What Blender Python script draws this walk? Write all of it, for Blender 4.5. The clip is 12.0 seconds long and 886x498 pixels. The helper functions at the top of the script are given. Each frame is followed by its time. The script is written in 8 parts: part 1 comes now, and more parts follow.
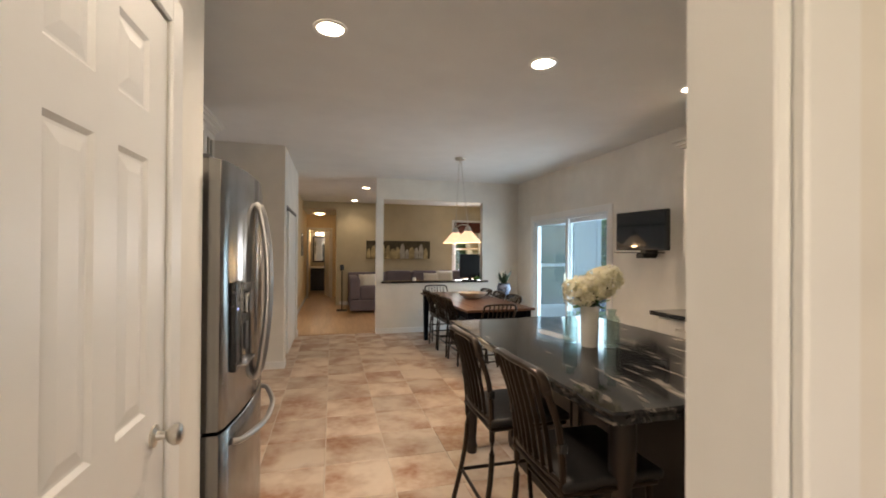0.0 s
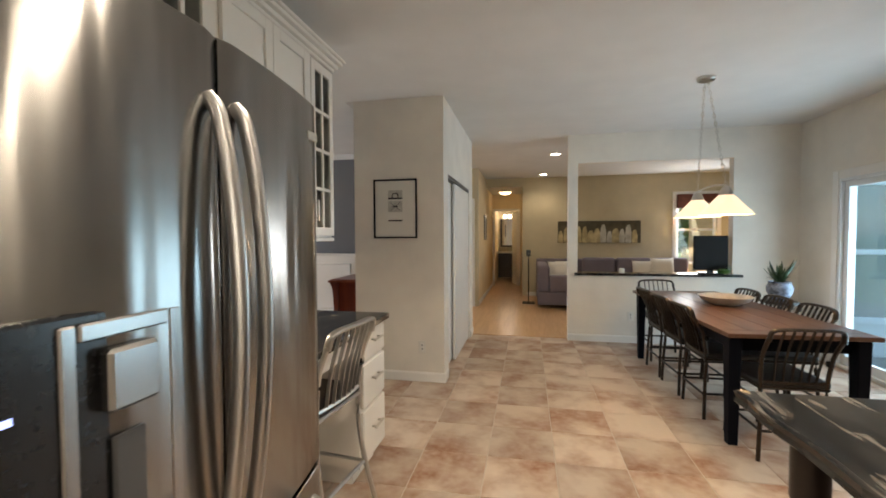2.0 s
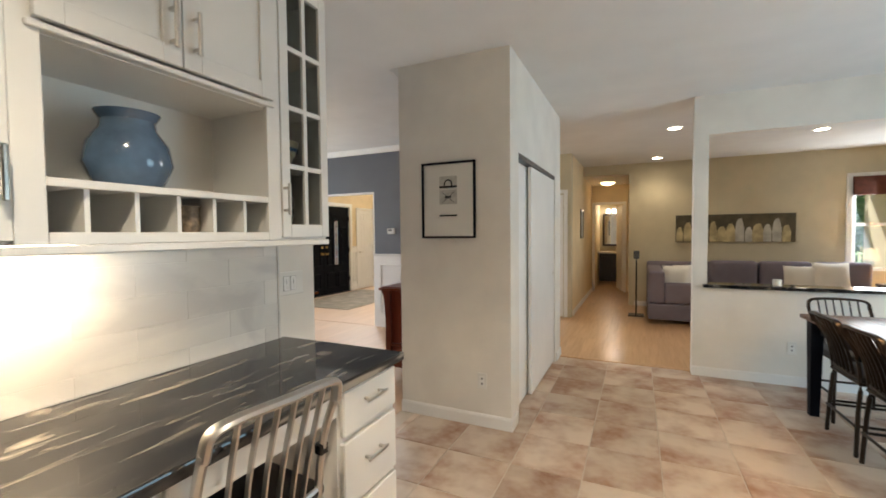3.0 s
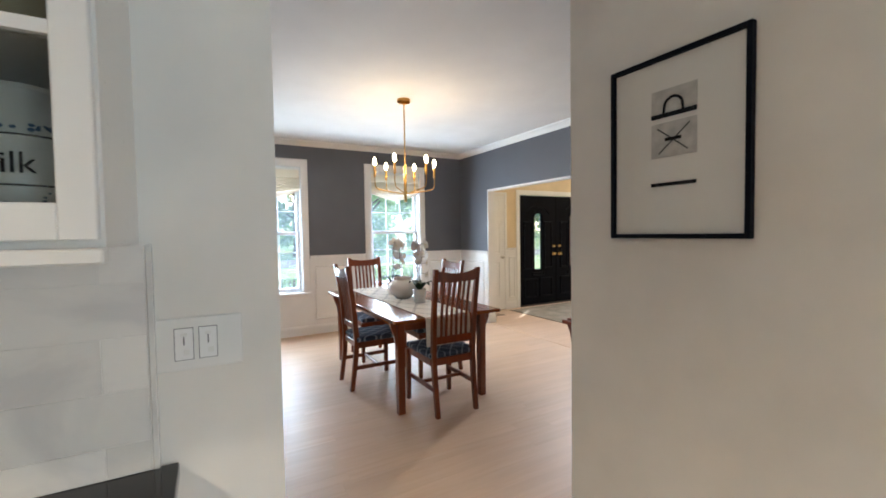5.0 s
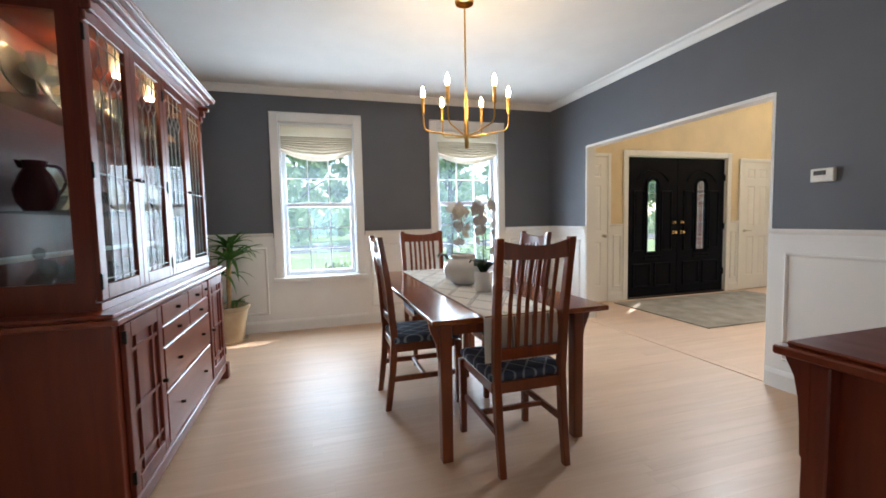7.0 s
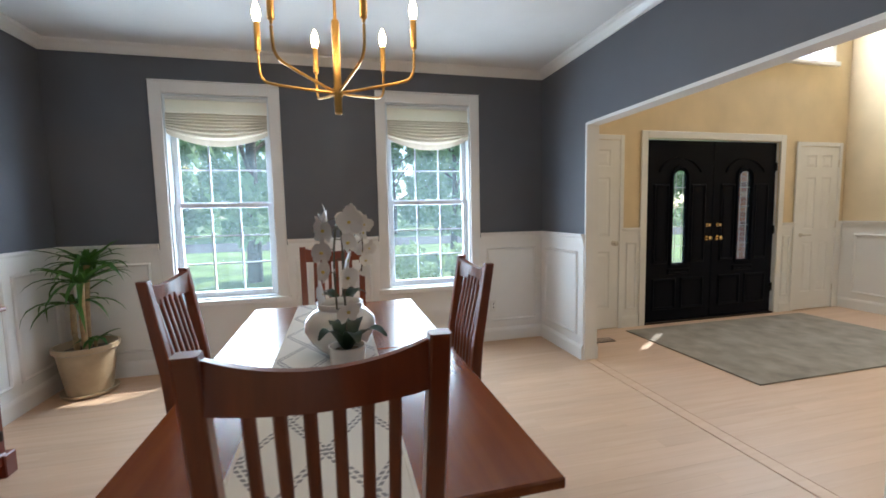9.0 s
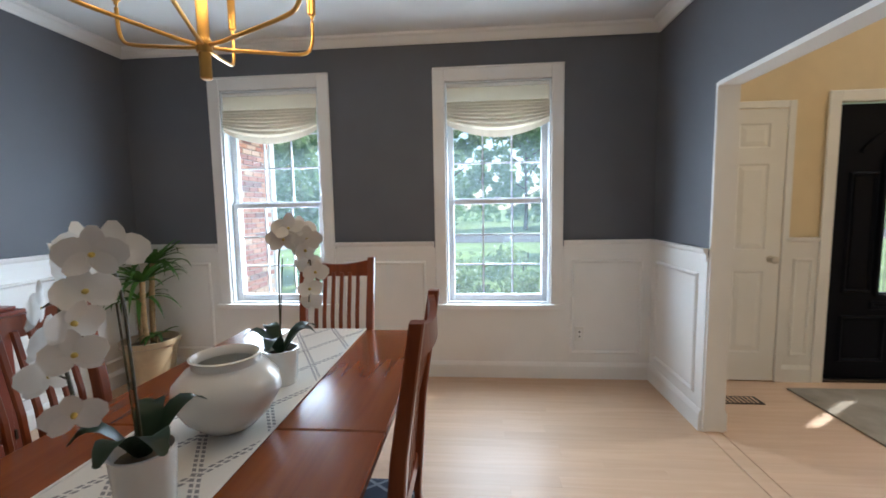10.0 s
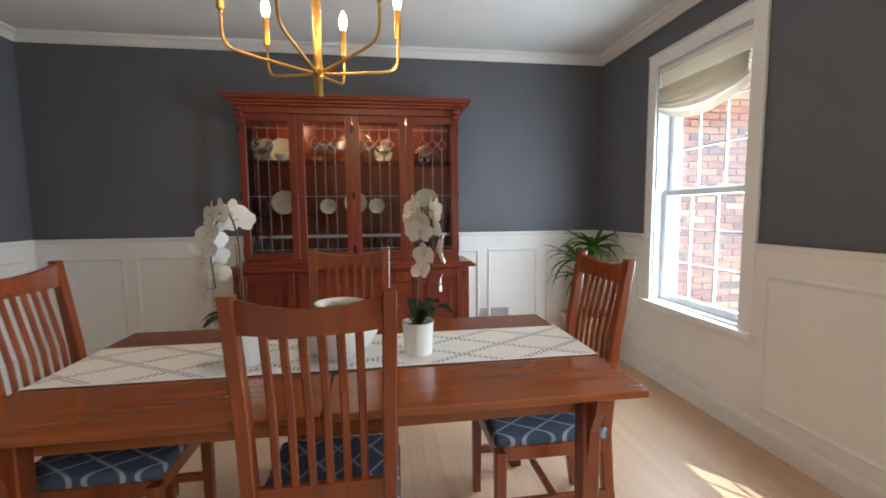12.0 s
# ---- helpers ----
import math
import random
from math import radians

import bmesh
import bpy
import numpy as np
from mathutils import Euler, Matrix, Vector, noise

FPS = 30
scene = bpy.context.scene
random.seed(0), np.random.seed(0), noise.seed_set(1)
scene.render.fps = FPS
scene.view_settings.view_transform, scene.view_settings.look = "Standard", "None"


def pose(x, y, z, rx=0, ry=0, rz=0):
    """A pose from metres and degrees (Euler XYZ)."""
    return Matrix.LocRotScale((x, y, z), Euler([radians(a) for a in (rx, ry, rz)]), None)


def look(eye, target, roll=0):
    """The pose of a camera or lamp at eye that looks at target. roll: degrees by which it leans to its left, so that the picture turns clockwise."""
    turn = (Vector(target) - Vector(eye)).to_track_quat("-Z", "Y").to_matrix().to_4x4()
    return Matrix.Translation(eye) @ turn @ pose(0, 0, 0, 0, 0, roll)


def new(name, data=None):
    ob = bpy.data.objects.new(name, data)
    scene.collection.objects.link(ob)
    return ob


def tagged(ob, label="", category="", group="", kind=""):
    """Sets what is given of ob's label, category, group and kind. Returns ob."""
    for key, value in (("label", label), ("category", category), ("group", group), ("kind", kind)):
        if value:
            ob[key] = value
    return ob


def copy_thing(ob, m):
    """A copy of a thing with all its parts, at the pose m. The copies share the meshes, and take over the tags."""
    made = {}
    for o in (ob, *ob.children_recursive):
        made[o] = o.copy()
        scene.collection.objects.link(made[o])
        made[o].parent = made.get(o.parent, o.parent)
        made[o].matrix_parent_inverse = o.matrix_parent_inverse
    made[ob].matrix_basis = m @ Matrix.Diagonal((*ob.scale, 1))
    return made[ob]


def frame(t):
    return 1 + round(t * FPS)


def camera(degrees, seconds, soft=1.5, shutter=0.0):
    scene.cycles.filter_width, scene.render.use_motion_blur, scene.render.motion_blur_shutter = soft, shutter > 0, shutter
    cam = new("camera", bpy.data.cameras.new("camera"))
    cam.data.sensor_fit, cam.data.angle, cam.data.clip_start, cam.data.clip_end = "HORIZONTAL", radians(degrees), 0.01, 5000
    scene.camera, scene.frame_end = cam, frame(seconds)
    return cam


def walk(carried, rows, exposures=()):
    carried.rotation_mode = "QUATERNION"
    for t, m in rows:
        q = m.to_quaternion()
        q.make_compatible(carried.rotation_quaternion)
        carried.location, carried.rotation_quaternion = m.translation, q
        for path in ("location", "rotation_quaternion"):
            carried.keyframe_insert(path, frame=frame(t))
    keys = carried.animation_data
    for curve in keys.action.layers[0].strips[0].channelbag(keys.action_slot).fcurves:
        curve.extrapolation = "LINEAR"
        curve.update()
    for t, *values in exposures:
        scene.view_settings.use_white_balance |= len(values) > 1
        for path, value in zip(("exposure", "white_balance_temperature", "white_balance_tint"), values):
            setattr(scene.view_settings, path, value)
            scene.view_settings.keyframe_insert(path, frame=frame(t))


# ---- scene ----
cam = camera(93.5, 12.0, soft=1.7, shutter=0.15)
PATH = [
    (0, (0.556, -0.163, 1.417), (1.069, 1.77, 1.427), 0.4),
    (0.2, (0.562, -0.065, 1.425), (0.926, 1.902, 1.407), 0.4),
    (0.5, (0.589, 0.088, 1.429), (0.778, 2.079, 1.378), 0.1),
    (0.6, (0.586, 0.144, 1.435), (0.736, 2.138, 1.381), -0.1),
    (1, (0.659, 0.454, 1.424), (0.616, 2.452, 1.353), -0.0),
    (1.5, (0.722, 0.873, 1.408), (0.508, 2.86, 1.333), -0.2),
    (2, (0.766, 1.35, 1.385), (0.367, 3.309, 1.319), -0.3),
    (2.5, (0.798, 1.83, 1.393), (0.193, 3.735, 1.328), -0.3),
    (2.7, (0.808, 2.039, 1.391), (0.108, 3.912, 1.323), -0.4),
    (4.3, (0.524, 3.466, 1.42), (-0.953, 4.812, 1.336), -0.9),
    (4.8, (0.367, 3.805, 1.394), (-1.316, 4.884, 1.32), -0.9),
    (5, (0.294, 3.916, 1.388), (-1.449, 4.895, 1.31), -0.9),
    (5.5, (0.061, 4.171, 1.348), (-1.792, 4.919, 1.269), -1.0),
    (6, (-0.213, 4.365, 1.278), (-2.128, 4.934, 1.184), -1.1),
    (6.5, (-0.45, 4.473, 1.237), (-2.378, 4.988, 1.115), -1.2),
    (7, (-0.696, 4.582, 1.207), (-2.606, 5.162, 1.068), -1.2),
    (7.5, (-0.956, 4.728, 1.211), (-2.842, 5.375, 1.046), -1.2),
    (7.7, (-1.077, 4.805, 1.226), (-2.956, 5.47, 1.056), -1.1),
    (9.3, (-1.918, 5.789, 1.328), (-3.877, 6.148, 1.149), -1.2),
    (9.5, (-2.053, 5.935, 1.339), (-4.029, 6.185, 1.158), -1.2),
    (10, (-2.374, 6.271, 1.355), (-4.358, 6.106, 1.163), -1.0),
    (10.5, (-2.703, 6.572, 1.369), (-4.533, 5.791, 1.171), -0.9),
    (11, (-3.041, 6.799, 1.359), (-4.504, 5.449, 1.161), -0.7),
    (11.5, (-3.329, 7.0, 1.336), (-4.245, 5.232, 1.145), -0.7),
    (12, (-3.622, 7.126, 1.292), (-3.904, 5.154, 1.111), -0.6),
]
# seconds, stops, kelvin, tint
LOOK = [(0.0, 1.05, 6900, 15), (0.5, 1.05, 6300, 12), (1.0, 1.05, 6200, 9), (1.5, 1.2, 5950, 8), (2.0, 1.3, 6600, 10), (2.5, 1.5, 6500, 9), (4.5, 1.65, 6100, 9),
        (5.5, 1.6, 5900, 9), (6.0, 1.5, 6000, 9), (6.5, 1.4, 5900, 8), (7.0, 1.42, 6050, 9), (7.5, 1.42, 6100, 10), (9.5, 1.06, 5750, 7), (10.5, 1.1, 6100, 10), (11.0, 1.0, 6300, 10), (11.5, 1.15, 6400, 11), (12.0, 1.28, 6300, 10)]
walk(cam, [(t, look(eye, target, roll)) for t, eye, target, roll in PATH], LOOK)

# ---- light ----
world = bpy.data.worlds.new("sky")
scene.world = world
world.use_nodes = True
wn = world.node_tree.nodes
sky = wn.new("ShaderNodeTexSky")
sky.sky_type, sky.sun_disc = "NISHITA", False
SUN_WAY = Vector((0.38, -0.54, -0.70)).normalized()
sky.sun_elevation = math.asin(-SUN_WAY.z)
sky.sun_rotation = math.atan2(-SUN_WAY.x, -SUN_WAY.y)
world.node_tree.links.new(sky.outputs[0], wn["Background"].inputs[0])
wn["Background"].inputs[1].default_value = 0.15


INDOOR = 0.62


def lamp(name, kind, m, energy, color=(1, 1, 1), **more):
    data = bpy.data.lights.new(name, kind)
    data.energy, data.color = energy if kind == "SUN" else energy * INDOOR, color
    if "size" in more:
        data.shape, data.size, data.size_y = "RECTANGLE", more["size"], more["size_y"]
    if "radius" in more:
        data.shadow_soft_size = more["radius"]
    if "angle" in more:
        data.angle = more["angle"]
    if "spot" in more:
        data.spot_size, data.spot_blend = more["spot"], 0.6
    ob = new(name, data)
    ob.matrix_world = m
    return ob


WARM = (1.0, 0.72, 0.42)
lamp("sun", "SUN", look((0, 0, 20), Vector((0, 0, 20)) + SUN_WAY), 3.0, (1, 0.95, 0.86), angle=radians(0.5))
# added fill for the dim entry: no window or fixture is known there
lamp("entry_back_fill", "AREA", look((0.55, -1.62, 1.5), (0.3, 1.0, 1.2)), 16, (1, 0.84, 0.66), size=0.85, size_y=1.15)
lamp("entry_ceiling_fill", "SPOT", look((0.95, 0.62, 2.655), (0.6, 0.62, 0)), 40, (1, 0.88, 0.72), radius=0.07, spot=radians(150))
# skylight in the openings
lamp("window_light", "AREA", look((-5.87, 4.63, 1.24), (0, 4.63, 0.9)), 44, (0.78, 0.90, 1), size=0.9, size_y=1.2)
lamp("window_light", "AREA", look((-5.87, 6.43, 1.24), (0, 6.43, 0.9)), 44, (0.78, 0.90, 1), size=0.9, size_y=1.2)
lamp("patio_light", "AREA", look((4.32, 5.35, 1.05), (0, 5.2, 1.9)), 42, (0.72, 0.88, 1), size=1.8, size_y=1.8)
lamp("foyer_light", "AREA", look((-5.87, 10.89, 3.7), (-3.2, 9.2, 0)), 155, (0.95, 0.97, 1), size=1.0, size_y=1.3)
lamp("family_light", "AREA", look((4.25, 10.93, 1.5), (2.5, 7, 1.0)), 30, (0.9, 0.96, 1), size=0.8, size_y=1.3)
for lx, ly in ((0.535, 2.27), (1.9, 2.34), (3.2, 2.41)):
    lamp("recessed_light", "SPOT", look((lx, ly, 2.655), (lx, ly, 0)), 92 if lx < 1 else 58, (1, 0.85, 0.66), radius=0.07, spot=radians(130))
for lx, ly in ((1.2, 8.27), (1.09, 10.5)):
    lamp("recessed_light", "SPOT", look((lx, ly, 2.655), (lx, ly, 0)), 18, (1, 0.8, 0.55), radius=0.07, spot=radians(130))
lamp("hall_lamp_light", "POINT", pose(0.2, 12.1, 2.48), 22, (1, 0.68, 0.34), radius=0.08)
lamp("under_cabinet_light", "AREA", look((-0.6, 2.75, 1.35), (-0.7, 2.75, 0.9)), 3.0, (1, 0.68, 0.36), size=0.3, size_y=0.08)


# ---- materials ----
def nodes_of(name):
    m = bpy.data.materials.new(name)
    m.use_nodes = True
    return m, m.node_tree.nodes, m.node_tree.links, m.node_tree.nodes["Principled BSDF"]


def mixed(n, l, fac, a, b):
    mx = n.new("ShaderNodeMix")
    mx.data_type = "RGBA"
    for sock, v in ((mx.inputs[0], fac), (mx.inputs[6], a), (mx.inputs[7], b)):
        if isinstance(v, bpy.types.NodeSocket):
            l.new(v, sock)
        elif isinstance(v, (int, float)):
            sock.default_value = v
        else:
            sock.default_value = (*v, 1)
    return mx.outputs[2]


def noise_of(n, l, scale, detail=4, stretch=(1, 1, 1), distort=0.0, shift=False, turn=0.0):
    co, mp, t = n.new("ShaderNodeTexCoord"), n.new("ShaderNodeMapping"), n.new("ShaderNodeTexNoise")
    mp.inputs["Scale"].default_value = stretch
    mp.inputs["Rotation"].default_value = (0, 0, turn)
    if shift:
        info, far, comb = n.new("ShaderNodeObjectInfo"), n.new("ShaderNodeMath"), n.new("ShaderNodeCombineXYZ")
        far.operation = "MULTIPLY"
        far.inputs[1].default_value = 41.0
        l.new(info.outputs["Random"], far.inputs[0])
        for k in range(3):
            l.new(far.outputs[0], comb.inputs[k])
        l.new(comb.outputs[0], mp.inputs["Location"])
    t.inputs["Scale"].default_value, t.inputs["Detail"].default_value, t.inputs["Distortion"].default_value = scale, detail, distort
    l.new(co.outputs["Object"], mp.inputs[0])
    l.new(mp.outputs[0], t.inputs[0])
    return t.outputs["Fac"]


def ramp_of(n, l, fac, lo, hi, a=0.0, b=1.0):
    r = n.new("ShaderNodeMapRange")
    r.inputs[1].default_value, r.inputs[2].default_value, r.inputs[3].default_value, r.inputs[4].default_value = lo, hi, a, b
    l.new(fac, r.inputs[0])
    return r.outputs[0]


def bump_of(n, l, b, fac, strength, dist=0.002):
    k = n.new("ShaderNodeBump")
    k.inputs["Strength"].default_value, k.inputs["Distance"].default_value = strength, dist
    l.new(fac, k.inputs["Height"])
    l.new(k.outputs[0], b.inputs["Normal"])


def plain(name, color, rough=0.5, metal=0.0, vary=0.06, scale=3.0, grain=90.0, bump=0.15, coat=0.0, spec=0.5):
    """Paint, metal, ceramic: large soft variation, fine grain."""
    m, n, l, b = nodes_of(name)
    swing = 0.06 if metal < 0.5 else 0.012
    dark = tuple(c * (1 - vary * 2) for c in color)
    fac = ramp_of(n, l, noise_of(n, l, scale), 0.3, 0.7)
    l.new(mixed(n, l, fac, dark, color), b.inputs["Base Color"])
    fine = noise_of(n, l, grain, 3)
    l.new(ramp_of(n, l, fine, 0.2, 0.8, max(rough - swing, 0.02), min(rough + swing, 1)), b.inputs["Roughness"])
    b.inputs["Metallic"].default_value, b.inputs["Coat Weight"].default_value = metal, coat
    b.inputs["Specular IOR Level"].default_value = spec
    if bump:
        bump_of(n, l, b, fine, bump)
    return m


def wood(name, dark, light, rough=0.35, axis=0, scale=6.0, coat=0.2, per_piece=0.0, bump=0.12, swing=0.02):
    m, n, l, b = nodes_of(name)
    st = [1.0, 1.0, 1.0]
    st[axis] = 0.07
    grain = noise_of(n, l, scale * 5, 6, st, 0.6, per_piece > 0)
    broad = noise_of(n, l, scale * 0.35, 3, st, 0.3, per_piece > 0)
    c1 = mixed(n, l, ramp_of(n, l, grain, 0.3, 0.72), dark, light)
    mid = tuple((p * 0.55 + q * 0.45) for p, q in zip(dark, light))
    c2 = mixed(n, l, ramp_of(n, l, broad, 0.35, 0.7, 0.0, 0.55), c1, mid)
    if per_piece:
        info, hsv = n.new("ShaderNodeObjectInfo"), n.new("ShaderNodeHueSaturation")
        l.new(ramp_of(n, l, info.outputs["Random"], 0, 1, 1 - per_piece, 1 + per_piece), hsv.inputs["Value"])
        l.new(c2, hsv.inputs["Color"])
        c2 = hsv.outputs[0]
    l.new(c2, b.inputs["Base Color"])
    l.new(ramp_of(n, l, grain, 0.2, 0.8, rough + swing, rough - swing), b.inputs["Roughness"])
    b.inputs["Coat Weight"].default_value, b.inputs["Coat Roughness"].default_value = coat, 0.15
    bump_of(n, l, b, grain, bump, 0.001)
    return m


def glass(name, tint=(1, 1, 1), rough=0.0, gloss=0.04, haze=0.0, grazing=0.9):
    """A thin pane: mostly clear, with a mirror's gloss on top."""
    m, n, l, b = nodes_of(name)
    out = n["Material Output"]
    tr, gl, mx, lw = n.new("ShaderNodeBsdfTransparent"), n.new("ShaderNodeBsdfGlossy"), n.new("ShaderNodeMixShader"), n.new("ShaderNodeLayerWeight")
    lw.inputs[0].default_value = 0.5
    power, scale = n.new("ShaderNodeMath"), n.new("ShaderNodeMath")
    power.operation, scale.operation = "POWER", "MULTIPLY_ADD"
    power.inputs[1].default_value, scale.inputs[1].default_value, scale.inputs[2].default_value = 5.0, grazing, gloss
    l.new(lw.outputs["Facing"], power.inputs[0])
    l.new(power.outputs[0], scale.inputs[0])
    tr.inputs[0].default_value = (*tint, 1)
    gl.inputs["Roughness"].default_value = rough
    l.new(scale.outputs[0], mx.inputs[0])
    l.new(tr.outputs[0], mx.inputs[1])
    l.new(gl.outputs[0], mx.inputs[2])
    last = mx
    # haze: pale blue veil of light mixed into the glass itself
    if haze:
        tl, last = n.new("ShaderNodeBsdfTranslucent"), n.new("ShaderNodeMixShader")
        tl.inputs[0].default_value = (0.72, 0.88, 0.95, 1)
        last.inputs[0].default_value = haze
        l.new(mx.outputs[0], last.inputs[1])
        l.new(tl.outputs[0], last.inputs[2])
    l.new(last.outputs[0], out.inputs[0])
    n.remove(b)
    return m


def glow(name, color, strength):
    m, n, l, b = nodes_of(name)
    b.inputs["Base Color"].default_value = (*color, 1)
    b.inputs["Emission Color"].default_value = (*color, 1)
    b.inputs["Emission Strength"].default_value = strength
    return m


def granite():
    m, n, l, b = nodes_of("black_granite")
    vein = noise_of(n, l, 6.5, 10, (1.0, 0.2, 1), 1.3, turn=0.75)
    fleck = noise_of(n, l, 26, 7, (1, 0.16, 1), 0.9, turn=0.75)
    c = mixed(n, l, ramp_of(n, l, vein, 0.47, 0.60), (0.009, 0.009, 0.010), (0.045, 0.042, 0.039))
    c = mixed(n, l, ramp_of(n, l, vein, 0.60, 0.66, 0, 0.8), c, (0.36, 0.32, 0.27))
    c = mixed(n, l, ramp_of(n, l, fleck, 0.60, 0.70, 0, 0.75), c, (0.26, 0.235, 0.205))
    b.inputs["Specular IOR Level"].default_value = 0.4
    l.new(c, b.inputs["Base Color"])
    b.inputs["Roughness"].default_value = 0.08
    return m


def tile_stone():
    m, n, l, b = nodes_of("terracotta_tile")
    info = n.new("ShaderNodeObjectInfo")
    co, add, mp = n.new("ShaderNodeTexCoord"), n.new("ShaderNodeVectorMath"), n.new("ShaderNodeVectorMath")
    mp.operation = "SCALE"
    comb = n.new("ShaderNodeCombineXYZ")
    for k in range(3):
        l.new(info.outputs["Random"], comb.inputs[k])
    l.new(comb.outputs[0], mp.inputs[0])
    mp.inputs["Scale"].default_value = 37.0
    l.new(co.outputs["Object"], add.inputs[0])
    l.new(mp.outputs[0], add.inputs[1])
    t, t2 = n.new("ShaderNodeTexNoise"), n.new("ShaderNodeTexNoise")
    t.inputs["Scale"].default_value, t.inputs["Detail"].default_value = 3.2, 3
    t2.inputs["Scale"].default_value, t2.inputs["Detail"].default_value = 22, 5
    l.new(add.outputs[0], t.inputs[0])
    l.new(add.outputs[0], t2.inputs[0])
    c = mixed(n, l, ramp_of(n, l, t.outputs["Fac"], 0.40, 0.66), (0.60, 0.49, 0.39), (0.29, 0.13, 0.06))
    c = mixed(n, l, ramp_of(n, l, t2.outputs["Fac"], 0.35, 0.75, 0, 0.4), c, (0.66, 0.57, 0.48))
    hsv = n.new("ShaderNodeHueSaturation")
    l.new(ramp_of(n, l, info.outputs["Random"], 0, 1, 0.86, 1.12), hsv.inputs["Value"])
    l.new(c, hsv.inputs["Color"])
    l.new(hsv.outputs[0], b.inputs["Base Color"])
    l.new(ramp_of(n, l, t2.outputs["Fac"], 0.3, 0.7, 0.36, 0.5), b.inputs["Roughness"])
    bump_of(n, l, b, t2.outputs["Fac"], 0.25, 0.002)
    return m


def marble():
    m, n, l, b = nodes_of("marble_tile")
    vein = noise_of(n, l, 3.5, 8, (1, 0.6, 1.2), 1.6)
    c = mixed(n, l, ramp_of(n, l, vein, 0.45, 0.62), (0.78, 0.755, 0.71), (0.67, 0.65, 0.625))
    info, hsv = n.new("ShaderNodeObjectInfo"), n.new("ShaderNodeHueSaturation")
    l.new(ramp_of(n, l, info.outputs["Random"], 0, 1, 0.88, 1.05), hsv.inputs["Value"])
    l.new(c, hsv.inputs["Color"])
    l.new(hsv.outputs[0], b.inputs["Base Color"])
    b.inputs["Roughness"].default_value = 0.22
    return m


def brick_clay():
    m, n, l, b = nodes_of("brick_clay")
    info = n.new("ShaderNodeObjectInfo")
    r = n.new("ShaderNodeValToRGB")
    r.color_ramp.interpolation = "CONSTANT"
    cols = ((0.0, (0.33, 0.12, 0.075)), (0.3, (0.26, 0.085, 0.06)), (0.55, (0.40, 0.18, 0.11)), (0.75, (0.46, 0.31, 0.22)), (0.9, (0.16, 0.07, 0.06)))
    for k, (p, c) in enumerate(cols):
        e = r.color_ramp.elements[k] if k < 2 else r.color_ramp.elements.new(p)
        e.position, e.color = p, (*c, 1)
    l.new(info.outputs["Random"], r.inputs[0])
    g = noise_of(n, l, 40, 5)
    l.new(mixed(n, l, ramp_of(n, l, g, 0.3, 0.8, 0, 0.25), r.outputs[0], (0.45, 0.32, 0.24)), b.inputs["Base Color"])
    b.inputs["Roughness"].default_value = 0.9
    bump_of(n, l, b, g, 0.4, 0.004)
    return m


def leafy(name, a, c, scale=3.0):
    m, n, l, b = nodes_of(name)
    g = n.new("ShaderNodeNewGeometry")
    l.new(mixed(n, l, g.outputs["Random Per Island"], a, c), b.inputs["Base Color"])
    b.inputs["Roughness"].default_value = 0.5
    b.inputs["Transmission Weight"].default_value = 0.0
    tr, mx, out = n.new("ShaderNodeBsdfTranslucent"), n.new("ShaderNodeMixShader"), n["Material Output"]
    l.new(mixed(n, l, g.outputs["Random Per Island"], a, c), tr.inputs[0])
    mx.inputs[0].default_value = 0.45
    l.new(b.outputs[0], mx.inputs[1])
    l.new(tr.outputs[0], mx.inputs[2])
    l.new(mx.outputs[0], out.inputs[0])
    return m


CREAM = plain("cream_wall_paint", (0.79, 0.76, 0.70), 0.75, grain=260, bump=0.12)
FAMILY = plain("sand_wall_paint", (0.56, 0.50, 0.36), 0.75, grain=260, bump=0.12)
FOYER = plain("straw_wall_paint", (0.76, 0.62, 0.40), 0.75, grain=260, bump=0.12)
SLATE = plain("slate_blue_paint", (0.118, 0.126, 0.146), 0.62, grain=240, bump=0.15, vary=0.04)
WHITE = plain("white_trim_paint", (0.81, 0.805, 0.785), 0.35, vary=0.03, grain=120, bump=0.05)
CEIL = plain("ceiling_paint", (0.74, 0.735, 0.72), 0.9, grain=300, bump=0.2, vary=0.03)
CABINET = plain("cabinet_cream_paint", (0.79, 0.765, 0.71), 0.32, vary=0.03, grain=150, bump=0.04)
STEEL = plain("brushed_steel", (0.42, 0.41, 0.40), 0.26, 1.0, vary=0.03, scale=2, grain=300, bump=0.0)
NICKEL = plain("satin_nickel", (0.62, 0.59, 0.54), 0.28, 1.0, vary=0.02, grain=300, bump=0.0)
ALU = plain("brushed_aluminium", (0.55, 0.54, 0.52), 0.33, 1.0, vary=0.03, grain=300, bump=0.0)
BRASS = plain("brushed_brass", (0.62, 0.36, 0.10), 0.30, 1.0, vary=0.03, grain=300, bump=0.0)
BLACK = plain("black_paint", (0.004, 0.005, 0.009), 0.55, spec=0.08, vary=0.1, bump=0.05)
SOOT = plain("black_plastic", (0.012, 0.012, 0.013), 0.25, vary=0.1, bump=0.02)
LEAD = plain("dull_lead", (0.24, 0.235, 0.23), 0.5, 0.5, vary=0.05, bump=0.0)
DARKGREY = plain("dark_grey_plastic", (0.06, 0.06, 0.062), 0.4, bump=0.05)
BRONZE = plain("dark_bronze_metal", (0.042, 0.030, 0.022), 0.36, 0.8, bump=0.0)
SEATBLACK = plain("black_vinyl", (0.012, 0.011, 0.011), 0.45, bump=0.2, grain=160)
